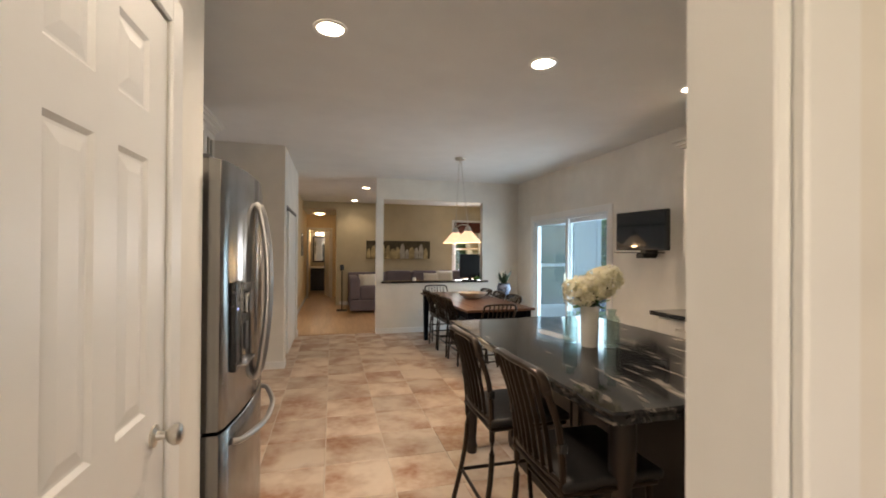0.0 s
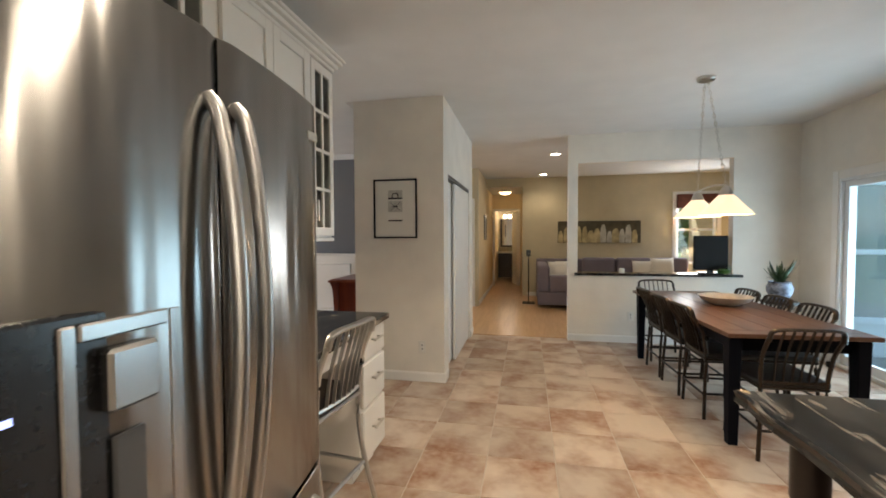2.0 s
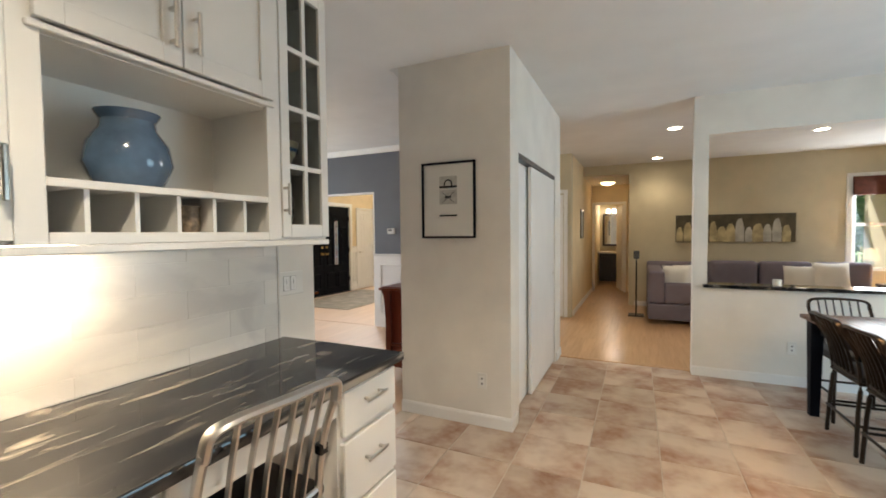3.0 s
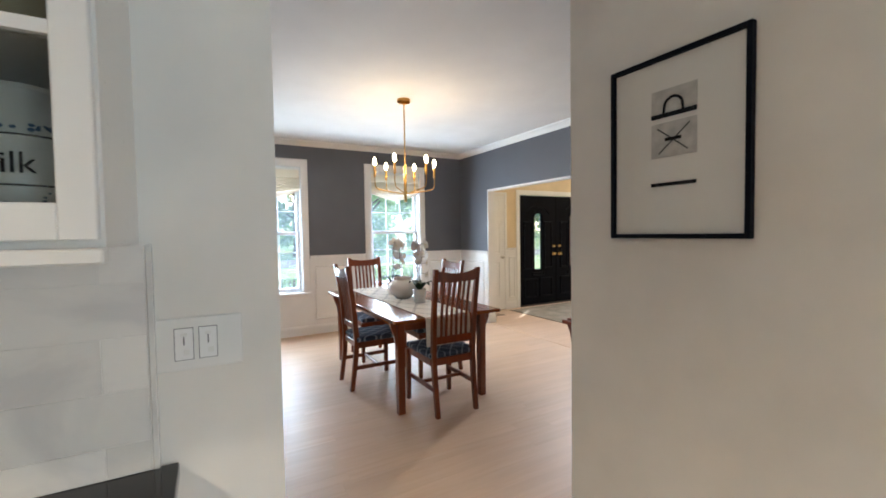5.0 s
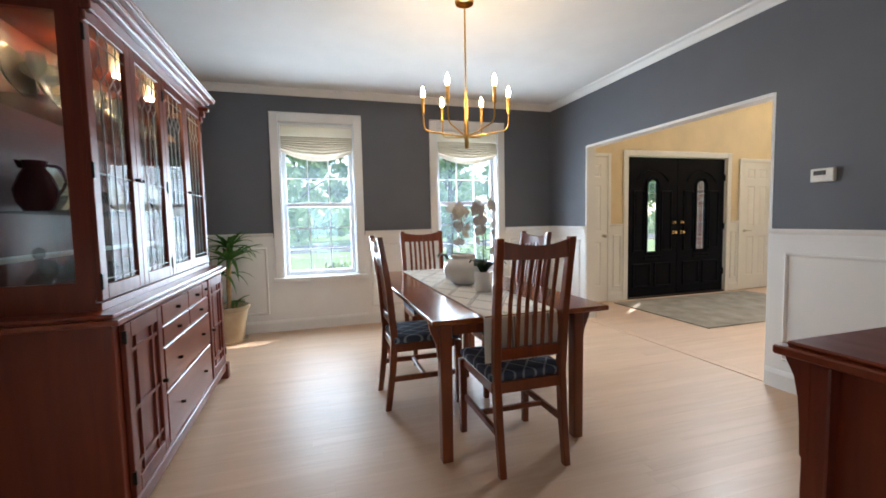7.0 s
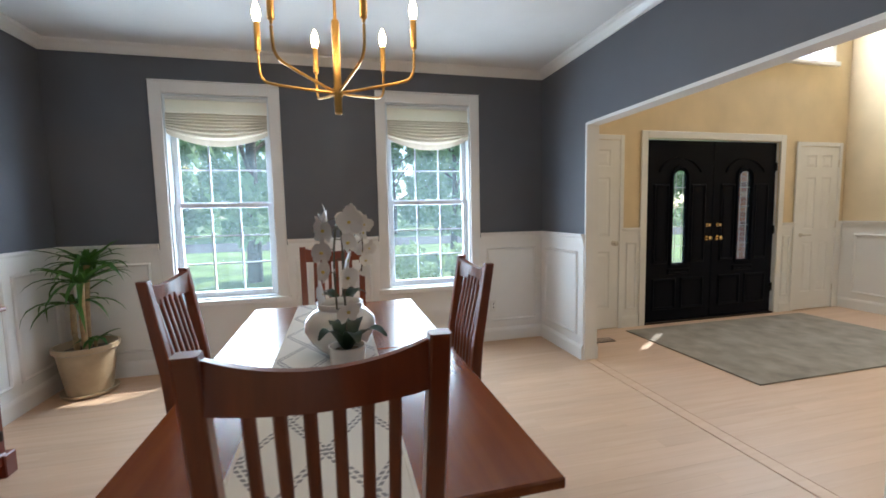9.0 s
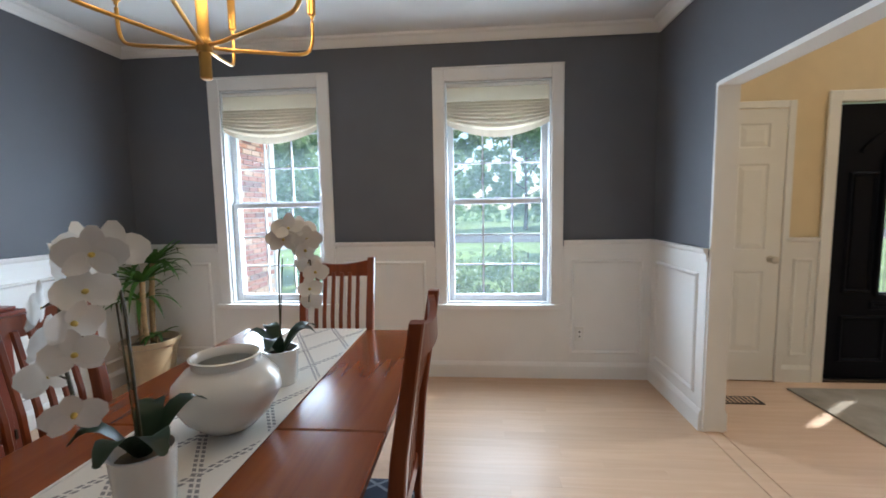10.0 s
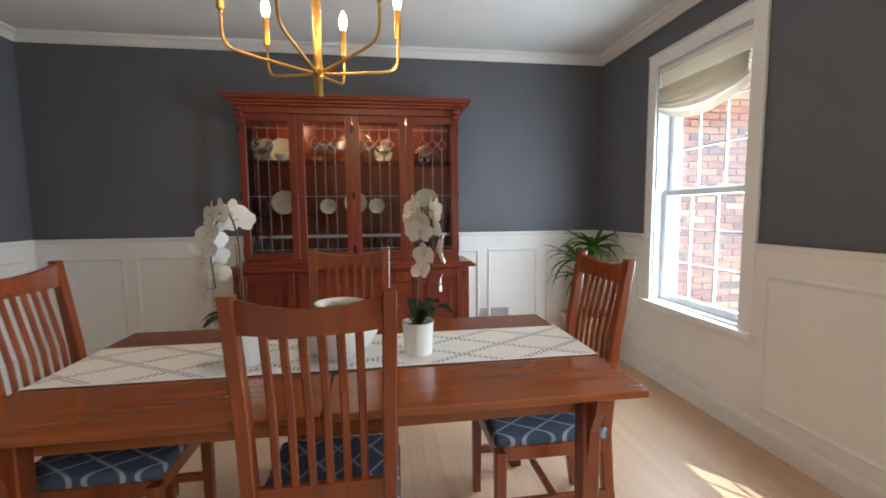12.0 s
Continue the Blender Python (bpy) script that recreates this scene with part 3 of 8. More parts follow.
structure("window_stool", boxes((-5.80, HIGH[0] - 0.12, HIGH[2] - 0.05, -5.60, HIGH[1] + 0.12, HIGH[2] - 0.001), bev=0.006), WHITE, "white sill of the high foyer window", "trim")
structure("door_jamb", boxes((1.03, 0.188, 0, 1.06, 0.312, 2.06), (0.115, 0.188, 2.03, 1.03, 0.31, 2.06), bev=0.003), WHITE, "white painted doorway jamb", "trim")
structure("opening_lining", boxes((-4.884, 7.603, 0, -4.864, 7.722, 2.022), (-2.816, 7.603, 0, -2.796, 7.722, 2.022), (-4.864, 7.603, 2.004, -2.816, 7.722, 2.028)), WHITE, "white painted lining of the foyer opening", "trim")
structure("threshold", boxes((-4.88, 7.615, -0.004, -2.80, 7.70, 0.004), bev=0.002), OAK, "pale oak threshold board across the opening", "floor")
structure("threshold", boxes((-0.02, 7.10, -0.004, 1.28, 7.17, 0.006), bev=0.003), OAK_Y, "oak threshold between tile and wood", "floor")


# ---- dining room: windows and doors ----
def math_node(n, l, op, a, b=None):
    k = n.new("ShaderNodeMath")
    k.operation = op
    for i, v in enumerate((a, b)):
        if v is None:
            continue
        if isinstance(v, bpy.types.NodeSocket):
            l.new(v, k.inputs[i])
        else:
            k.inputs[i].default_value = v
    return k.outputs[0]


def patterned(name, base, line, period, slope, width, u_axis=0, v_axis=1, beads=0.0):
    """Cloth woven with crossing zigzag lines."""
    m, n, l, b = nodes_of(name)
    co, sp = n.new("ShaderNodeTexCoord"), n.new("ShaderNodeSeparateXYZ")
    l.new(co.outputs["Object"], sp.inputs[0])
    u, v = sp.outputs[u_axis], sp.outputs[v_axis]
    tri = math_node(n, l, "PINGPONG", u, period)
    lines = None
    for sign in (1, -1):
        w = math_node(n, l, "ADD", v, math_node(n, l, "MULTIPLY", tri, sign * slope))
        d = math_node(n, l, "PINGPONG", w, period * slope / 1.0)
        hit = math_node(n, l, "LESS_THAN", d, width)
        if beads:
            hit = math_node(n, l, "MULTIPLY", hit, math_node(n, l, "GREATER_THAN", d, width * 0.22))
        lines = hit if lines is None else math_node(n, l, "MAXIMUM", lines, hit)
    if beads:
        dots = math_node(n, l, "GREATER_THAN", math_node(n, l, "PINGPONG", u, beads), beads * 0.35)
        lines = math_node(n, l, "MULTIPLY", lines, dots)
    weave = noise_of(n, l, 500, 2)
    c = mixed(n, l, lines, base, line)
    l.new(mixed(n, l, ramp_of(n, l, weave, 0.3, 0.7, 0, 0.25), c, tuple(k * 0.7 for k in base)), b.inputs["Base Color"])
    b.inputs["Roughness"].default_value = 0.92
    bump_of(n, l, b, weave, 0.5, 0.001)
    return m


CUSHION = patterned("blue_lattice_fabric", (0.045, 0.062, 0.10), (0.27, 0.31, 0.36), 0.055, 1.4, 0.0085)
RUNNER = patterned("white_runner_cloth", (0.72, 0.69, 0.63), (0.20, 0.19, 0.20), 0.17, 0.58, 0.013, beads=0.009)
BLIND = plain("roman_blind_linen", (0.86, 0.79, 0.69), 0.9, vary=0.04, grain=300, bump=0.4)
bn, bl_ = BLIND.node_tree.nodes, BLIND.node_tree.links
bt, bx = bn.new("ShaderNodeBsdfTranslucent"), bn.new("ShaderNodeMixShader")
bt.inputs[0].default_value, bx.inputs[0].default_value = (0.90, 0.78, 0.64, 1), 0.10
bl_.new(bn["Principled BSDF"].outputs[0], bx.inputs[1])
bl_.new(bt.outputs[0], bx.inputs[2])
bl_.new(bx.outputs[0], bn["Material Output"].inputs[0])
SASH = plain("white_vinyl_sash", (0.76, 0.80, 0.83), 0.3, vary=0.02, bump=0.02)


def sash_window(name, y0, y1, z0, z1, label):
    """A double-hung window with nine over nine panes, stool, apron and casing; the room lies on the high side of x."""
    ob = tagged(new(name), label, "window", kind="structure")
    ob.matrix_basis = pose(-5.65, (y0 + y1) / 2, z0)
    w, h = (y1 - y0) / 2, z1 - z0
    t = 0.092
    part("window_frame", boxes((0.001, -w - t, -0.02, 0.022, -w, h + t), (0.001, w, -0.02, 0.022, w + t, h + t), (0.001, -w, h, 0.022, w, h + t),
                               (0.001, -w - t, h + t, 0.03, w + t, h + t + 0.012), bev=0.004), WHITE, ob)
    part("window_lining", boxes((-0.2, -w, 0, 0, -w + 0.012, h), (-0.2, w - 0.012, 0, 0, w, h), (-0.2, -w + 0.012, h - 0.012, 0, w - 0.012, h), (-0.2, -w + 0.012, 0, 0, w - 0.012, 0.012)), SASH, ob)
    part("window_sill", boxes((-0.10, -w - t - 0.02, -0.045, 0.055, w + t + 0.02, -0.0005), bev=0.006, seg=2), WHITE, ob)
    for k, (a, b, x) in enumerate(((0.012, h * 0.47 + 0.02, -0.075), (h * 0.47 - 0.02, h - 0.012, -0.115))):
        s = part("sash", boxes((x - 0.018, -w + 0.014, a, x + 0.018, -w + 0.058, b), (x - 0.018, w - 0.058, a, x + 0.018, w - 0.014, b),
                               (x - 0.018, -w + 0.058, a, x + 0.018, w - 0.058, a + 0.05), (x - 0.018, -w + 0.058, b - 0.04, x + 0.018, w - 0.058, b), bev=0.004), SASH, ob)
        ya, yb, za, zb = -w + 0.058, w - 0.058, a + 0.05, b - 0.04
        for i in (1, 2):
            y = ya + (yb - ya) * i / 3
            part("muntin", boxes((x - 0.007, y - 0.006, za, x + 0.007, y + 0.006, zb)), SASH, s)
            z = za + (zb - za) * i / 3
            part("muntin", boxes((x - 0.0065, ya, z - 0.006, x + 0.0065, yb, z + 0.006)), SASH, s)
        pane = part("pane", boxes((x - 0.002, ya, za, x + 0.002, yb, zb)), GLASS, s)
        pane.visible_shadow = False
    part("sash_lock", boxes((-0.055, -0.03, h * 0.47 + 0.02, -0.03, 0.03, h * 0.47 + 0.035), bev=0.004), SASH, ob, "white sash lock")
    return ob


high = tagged(new("window_5"), "white fixed window high over the foyer", "window", kind="structure")
a, b, c, d = HIGH
part("window_frame", boxes((-5.78, a, c, -5.73, a + 0.05, d), (-5.78, b - 0.05, c, -5.73, b, d), (-5.78, a + 0.05, c, -5.73, b - 0.05, c + 0.05), (-5.78, a + 0.05, d - 0.05, -5.73, b - 0.05, d), bev=0.003), SASH, high)
part("pane", boxes((-5.757, a + 0.05, c + 0.05, -5.753, b - 0.05, d - 0.05)), GLASS, high).visible_shadow = False
sash_window("window_1", *W1, "white double-hung window with a grid of panes")
sash_window("window_2", *W2, "white double-hung window with a grid of panes")


def roman_blind(y0, y1, ztop, sag):
    """A relaxed roman blind, drawn up into a stack of folds that sags in the middle."""
    bm = bmesh.new()
    rows = []
    prof = [(0.0, 0.0), (0.003, -0.06), (0.005, -0.115), (0.030, -0.126), (0.010, -0.138)]
    for q in range(6):
        prof += [(0.034 + 0.002 * q, -0.146 - 0.019 * q), (0.012, -0.156 - 0.019 * q)]
    prof += [(0.022, -0.265), (0.014, -0.278), (0.006, -0.29)]
    last = len(prof) - 1
    ny = 22
    rnd = random.Random(4)
    wob = [rnd.uniform(-0.004, 0.004) for _ in range(ny + 1)]
    for i in range(ny + 1):
        f = i / ny
        drop = sag * (1 - (2 * f - 1) ** 2)
        rows.append([bm.verts.new((d + wob[i] * (k > 3), y0 + (y1 - y0) * f, ztop + z - drop * (max(0, k - 3) / (last - 3)) ** 2.0 * 1.25)) for k, (d, z) in enumerate(prof)])
    for a, b in zip(rows, rows[1:]):
        for k in range(len(prof) - 1):
            bm.faces.new((a[k], a[k + 1], b[k + 1], b[k]))
    bmesh.ops.solidify(bm, geom=list(bm.faces), thickness=0.004)
    ob = thing("roman_blind", pose(-5.66, 0, 0), "cream linen roman blind gathered in soft folds", "blind", "window blinds")
    part("fabric", bm, BLIND, ob)
    part("head_rail", boxes((-0.02, y0, ztop - 0.012, 0.012, y1, ztop + 0.012), bev=0.003), WHITE, ob)
    return ob


roman_blind(W1[0] + 0.016, W1[1] - 0.016, 2.285, 0.08)
roman_blind(W2[0] + 0.016, W2[1] - 0.016, 2.285, 0.08)


def panel_block(bm, y0, y1, z0, z1, x, d=0.008, inset=0.03):
    """A raised panel field on a door's face at x (bevelled all round)."""
    lo = [(y0, z0), (y1, z0), (y1, z1), (y0, z1)]
    rings = []
    for off, dep in ((0, 0.0), (0.010, -d), (0.016, -d), (0.016 + inset, -0.001)):
        rings.append([bm.verts.new((x + dep, y + (off if y == y0 else -off), z + (off if z == z0 else -off))) for y, z in lo])
    for a, b in zip(rings, rings[1:]):
        for k in range(4):
            bm.faces.new((a[k], a[(k + 1) % 4], b[(k + 1) % 4], b[k]))
    bm.faces.new(rings[-1])


def six_panel_face(bm, w, h, x, cols, rows, stile):
    """A door face with sunk panels: flat frame strips with moulded panels between."""
    ys = sorted({0, w, *[c for pair in cols for c in pair]})
    zs = sorted({0, h, *[c for pair in rows for c in pair]})
    for i in range(len(ys) - 1):
        for k in range(len(zs) - 1):
            if (ys[i], ys[i + 1]) in cols and (zs[k], zs[k + 1]) in rows:
                panel_block(bm, ys[i], ys[i + 1], zs[k], zs[k + 1], x)
            else:
                bm.faces.new([bm.verts.new(c) for c in ((x, ys[i], zs[k]), (x, ys[i + 1], zs[k]), (x, ys[i + 1], zs[k + 1]), (x, ys[i], zs[k + 1]))])


def knob_mesh():
    return turned([(0.028, 0), (0.028, 0.006), (0.012, 0.010), (0.010, 0.03), (0.022, 0.04), (0.027, 0.05), (0.026, 0.06), (0.018, 0.067), (0.004, 0.069)], seg=20)


def panel_door(name, m, w, h, label, material=WHITE, knob="right", metal=NICKEL, lever=False):
    """A six-panel door leaf, face towards local +x, hinged edge at y=0."""
    ob = tagged(new(name), label, "door", kind="structure")
    ob.matrix_basis = m
    s = 0.11
    c = w / 2
    cols = [(s, c - 0.045), (c + 0.045, w - s)]
    rows = [(0.22, 0.84), (1.0, 1.63), (1.745, h - 0.10)]
    bm = bmesh.new()
    six_panel_face(bm, w, h, 0.0, cols, rows, s)
    box(bm, -0.036, 0, 0, -0.009, w, h)
    box(bm, -0.009, 0, 0, -0.0005, 0.004, h)
    box(bm, -0.009, w - 0.004, 0, -0.0005, w, h)
    bmesh.ops.remove_doubles(bm, verts=bm.verts, dist=1e-5)
    bmesh.ops.recalc_face_normals(bm, faces=bm.faces)
    part("door_leaf", bm, material, ob)
    y = w - 0.065 if knob == "right" else 0.065
    if lever:
        k = part("door_handle", turned([(0.027, 0), (0.027, 0.007), (0.010, 0.01), (0.010, 0.045)], seg=16), metal, ob, "nickel lever handle", smooth=True)
        k.matrix_basis = pose(0, y, 0.93, 0, 90, 0)
        d = -1 if knob == "right" else 1
        part("lever", boxes((-0.008, min(0, d * 0.11), 0.038, 0.008, max(0, d * 0.11), 0.052), bev=0.005), metal, k)
    else:
        k = part("door_knob", knob_mesh(), metal, ob, "satin nickel door knob", smooth=True)
        k.matrix_basis = pose(0, y, 0.93, 0, 90, 0)
    hy = 0.0 if knob == "right" else w
    for z in (0.25, 1.05, 1.80):
        part("hinge", turned([(0.006, z - 0.045), (0.006, z + 0.045)], 0.004, hy, 8), metal, ob)
    return ob


panel_door("door_pantry", pose(0.116, 0.515, 0.008), 0.61, 2.025, "closed white six-panel pantry door with a nickel knob")
panel_door("door_foyer_closet", pose(-5.63, 7.76, 0.01), 0.74, 2.02, "closed white six-panel closet door")
panel_door("door_foyer_closet_narrow", pose(-5.63, 11.01, 0.01), 0.63, 2.0, "closed white six-panel closet door with a lever", knob="left", lever=True)
casing("door_trim", "y", -5.6405, 1, 7.755, 8.505, 2.035, 0.05)
casing("door_trim", "y", -5.6405, 1, 11.005, 11.645, 2.015, 0.05)


# front doors
def front_leaf(m, flip, label):
    ob = tagged(new("front_door"), label, "door", kind="structure")
    ob.matrix_basis = m
    w, h = 0.905, 2.03
    c = w / 2
    # slab with a glass slot, built as a slab wall of x
    g = 0.085
    bm2 = slab("x", -0.044, -0.009, 0, w, 0, h, [(c - g, c + g, 0.66, 1.70)])
    part("door_leaf", bm2, BLACK, ob, "black painted front door leaf")
    # raised mouldings: arched frame round the glass, side panels, lower panels
    arch = [(c - g - 0.03, 0.64)] + [(c - (g + 0.03) * math.cos(a), 1.62 + (g + 0.04) * math.sin(a)) for a in [math.pi * k / 12 for k in range(13)]] + [(c + g + 0.03, 0.64), (c - g - 0.03, 0.64)]
    part("glass_moulding", sweep(bmesh.new(), [(-0.004, y, z) for y, z in arch], rect(0.024, 0.028), Vector((1, 0, 0))), BLACK, ob)
    corner = bmesh.new()
    for s in (-1, 1):
        pts = [(c + s * g, 1.70)] + [(c + s * g * math.cos(a), 1.62 + 0.08 * math.sin(a)) for a in [math.pi / 2 * k / 6 for k in range(7)]]
        vs = [corner.verts.new((-0.008, y, z)) for y, z in pts]
        corner.faces.new(vs)
    bmesh.ops.solidify(corner, geom=list(corner.faces), thickness=0.03)
    part("arch_corner", corner, BLACK, ob)
    for y0, y1, z0, z1 in ((0.10, c - g - 0.06, 0.66, 1.55), (c + g + 0.06, w - 0.10, 0.66, 1.55), (0.10, c - 0.03, 0.13, 0.49), (c + 0.03, w - 0.10, 0.13, 0.49), (c - 0.15, c + 0.15, 0.53, 0.60)):
        b = panel_frame("y", y0, y1, z0, z1, -0.009, 1, 0.03, 0.016)
        b.faces.new([b.verts.new((-0.002, y, z)) for y, z in ((y0 + 0.045, z0 + 0.045), (y1 - 0.045, z0 + 0.045), (y1 - 0.045, z1 - 0.045), (y0 + 0.045, z1 - 0.045))]) if y1 - y0 > 0.12 and z1 - z0 > 0.12 else None
        part("raised_panel", b, BLACK, ob)
    # arched brow over the glass
    brow = [(c - 0.30 * math.cos(a), 1.60 + 0.24 * math.sin(a)) for a in [math.pi * (0.12 + 0.76 * k / 12) for k in range(13)]]
    part("arched_moulding", sweep(bmesh.new(), [(-0.004, y, z) for y, z in brow], rect(0.02, 0.022), Vector((1, 0, 0))), BLACK, ob)
    pane = part("leaded_glass", boxes((-0.03, c - g, 0.66, -0.025, c + g, 1.70)), DOORGLASS, ob, "clear bevelled oval glass")
    pane.visible_shadow = False
    lead = bmesh.new()
    for s in (-0.045, 0.045):
        sweep(lead, [(-0.022, c + s, 0.67), (-0.022, c + s, 1.68)], circle(0.003, 6), Vector((1, 0, 0)))
    for z in (0.85, 1.07, 1.29, 1.51):
        sweep(lead, [(-0.022, c - g, z), (-0.022, c + g, z)], circle(0.003, 6), Vector((1, 0, 0)))
    part("lead_came", lead, NICKEL, ob)
    y = w - 0.07 if flip else 0.07
    for z in (0.93, 1.08):
        k = part("door_knob", knob_mesh(), BRASSY, ob, "polished brass knob", smooth=True)
        k.matrix_basis = pose(-0.009, y, z, 0, 90, 0) @ Matrix.Scale(0.95 if z < 1 else 0.7, 4)
    for z in (0.3, 1.0, 1.75):
        part("hinge", boxes((-0.01, (0 if flip else w) - 0.012, z - 0.05, 0.006, (0 if flip else w) + 0.012, z + 0.05), bev=0.003), SOOT, ob)
    return ob


BRASSY = plain("polished_brass", (0.75, 0.55, 0.25), 0.15, 1.0, bump=0)
front_leaf(pose(-5.66, 8.865, 0.02), True, "black panelled front door with an oval glass")
front_leaf(pose(-5.66, 9.78, 0.02), False, "black panelled front door with an oval glass")
structure("door_sill", boxes((-5.84, 8.85, 0, -5.63, 10.70, 0.018), bev=0.004), BRONZE, "bronze threshold under the front doors", "trim")


# ---- dining room: furniture ----
def tapered(bm, pts, sizes):
    """A square post through points, with its own size at each."""
    rings = []
    for (x, y, z), (a, b) in zip(pts, sizes):
        rings.append([bm.verts.new((x + sx * a / 2, y + sy * b / 2, z)) for sx, sy in ((-1, -1), (1, -1), (1, 1), (-1, 1))])
    for p, q in zip(rings, rings[1:]):
        for k in range(4):
            bm.faces.new((p[k], p[(k + 1) % 4], q[(k + 1) % 4], q[k]))
    bm.faces.new(rings[0][::-1])
    bm.faces.new(rings[-1])
    bmesh.ops.bevel(bm, geom=[e for e in bm.edges if abs(e.verts[0].co.z - e.verts[1].co.z) > 0.02], offset=0.004, segments=1, affect="EDGES")
    return bm


def dining_chair(m, group):
    ob = thing("dining_chair", m, "cherry wood slat-back chair with a blue patterned seat", "chair", group)
    for s in (-1, 1):
        part("leg", tapered(bmesh.new(), [(s * 0.195, 0.22, 0), (s * 0.195, 0.22, 0.43)], [(0.034, 0.034), (0.042, 0.042)]), CHERRY, ob)
        # back post: foot, seat, raked top
        part("back_post", tapered(bmesh.new(), [(s * 0.170, -0.245, 0), (s * 0.172, -0.212, 0.25), (s * 0.174, -0.195, 0.46), (s * 0.178, -0.222, 0.80), (s * 0.184, -0.272, 1.13)],
                                  [(0.034, 0.036), (0.036, 0.042), (0.036, 0.046), (0.036, 0.04), (0.036, 0.034)]), CHERRY, ob)
        part("side_rail", boxes((s * 0.185 - 0.011, -0.19, 0.385, s * 0.185 + 0.011, 0.21, 0.44), bev=0.003), CHERRY, ob)
        part("stretcher", boxes((s * 0.183 - 0.010, -0.21, 0.19, s * 0.183 + 0.010, 0.21, 0.225), bev=0.003), CHERRY, ob)
    part("front_rail", boxes((-0.18, 0.21, 0.385, 0.18, 0.232, 0.44), bev=0.003), CHERRY, ob)
    part("back_rail", boxes((-0.165, -0.205, 0.385, 0.165, -0.183, 0.44), bev=0.003), CHERRY, ob)
    part("stretcher", boxes((-0.18, -0.012, 0.195, 0.18, 0.012, 0.22), bev=0.003), CHERRY, ob)
    # crest rail, dipped in the middle
    bm = bmesh.new()
    rows = []
    for i in range(13):
        f = i / 12 * 2 - 1
        dip = 0.026 * (1 - f * f)
        y = -0.262 - 0.022 * (1 - f * f)
        rows.append([bm.verts.new((f * 0.170, y + dy, z)) for dy, z in ((-0.012, 1.035 - dip * 0.2), (0.012, 1.033 - dip * 0.2), (0.010, 1.118 - dip), (-0.010, 1.120 - dip))])
    for a, b in zip(rows, rows[1:]):
        for k in range(4):
            bm.faces.new((a[k], a[(k + 1) % 4], b[(k + 1) % 4], b[k]))
    bm.faces.new(rows[0][::-1])
    bm.faces.new(rows[-1])
    part("crest_rail", bm, CHERRY, ob)
    part("lower_back_rail", boxes((-0.165, -0.213, 0.55, 0.165, -0.190, 0.605), bev=0.003), CHERRY, ob)
    for k in range(6):
        x = -0.110 + 0.044 * k
        part("slat", tapered(bmesh.new(), [(x, -0.202, 0.595), (x, -0.222, 0.82), (x, -0.272, 1.05)], [(0.021, 0.012), (0.021, 0.012), (0.021, 0.012)]), CHERRY, ob)
    bm = boxes((-0.205, -0.20, 0.44, 0.205, 0.24, 0.485), bev=0.02, seg=3)
    part("seat", bm, CUSHION, ob, "blue lattice upholstered seat", smooth=True)
    return ob


SHORTER = Matrix.Diagonal((1, 1, 0.99, 1))
first = dining_chair(pose(-2.655, 5.54, 0, 0, 0, 90) @ SHORTER, "chairs round the dining table")
for cx, cy, rz in ((-4.245, 5.53, -90), (-3.45, 5.225, 0), (-3.45, 5.865, 180)):
    copy_thing(first, pose(cx, cy, 0, 0, 0, rz) @ SHORTER)

table = thing("dining_table", pose(-3.445, 5.542, 0), "polished cherry wood dining table with bracketed legs", "table")
part("tabletop", boxes((-0.962, -0.474, 0.724, -0.002, 0.474, 0.75), bev=0.004), CHERRY_X, table)
part("tabletop", boxes((0.002, -0.474, 0.724, 0.962, 0.474, 0.75), bev=0.004), CHERRY_X, table)
part("apron", boxes((-0.78, -0.355, 0.635, 0.78, -0.333, 0.724), bev=0.002), CHERRY_X, table)
part("apron", boxes((-0.78, 0.333, 0.635, 0.78, 0.355, 0.724), bev=0.002), CHERRY_X, table)
for s in (-1, 1):
    part("end_apron", boxes((s * 0.80 - 0.011, -0.33, 0.635, s * 0.80 + 0.011, 0.33, 0.724), bev=0.002), CHERRY, table)
    for q in (-1, 1):
        part("leg", tapered(bmesh.new(), [(s * 0.815, q * 0.375, 0), (s * 0.815, q * 0.375, 0.724)], [(0.055, 0.055), (0.062, 0.062)]), CHERRY, table)
        bm = bmesh.new()
        prof = [(0.03, 0.724), (0.085, 0.724), (0.075, 0.67), (0.045, 0.60), (0.032, 0.50), (0.03, 0.42)]
        f0 = [bm.verts.new((s * 0.815 - 0.014, q * (0.375 + a), z)) for a, z in prof]
        f1 = [bm.verts.new((s * 0.815 + 0.014, q * (0.375 + a), z)) for a, z in prof]
        bm.faces.new(f0)
        bm.faces.new(f1[::-1])
        for k in range(len(prof)):
            bm.faces.new((f0[k], f1[k], f1[(k + 1) % len(prof)], f0[(k + 1) % len(prof)]))
        bmesh.ops.recalc_face_normals(bm, faces=bm.faces)
        part("bracket", bm, CHERRY, table)

# runner: lies along the table and hangs over one end
bm = bmesh.new()
line = [(-4.41, 0.7535), (-4.0, 0.7535), (-3.5, 0.7535), (-3.0, 0.7535), (-2.52, 0.7535), (-2.492, 0.752), (-2.479, 0.742), (-2.476, 0.70), (-2.472, 0.60), (-2.470, 0.53)]
rows = [[bm.verts.new((x, y, z)) for y in (5.315, 5.45, 5.58, 5.705)] for x, z in line]
for a, b in zip(rows, rows[1:]):
    for k in range(3):
        bm.faces.new((a[k], a[k + 1], b[k + 1], b[k]))
bmesh.ops.recalc_face_normals(bm, faces=bm.faces)
run = tagged(part("table_runner", bm, RUNNER), "white cloth runner with grey zigzag embroidery on the table", "table runner")
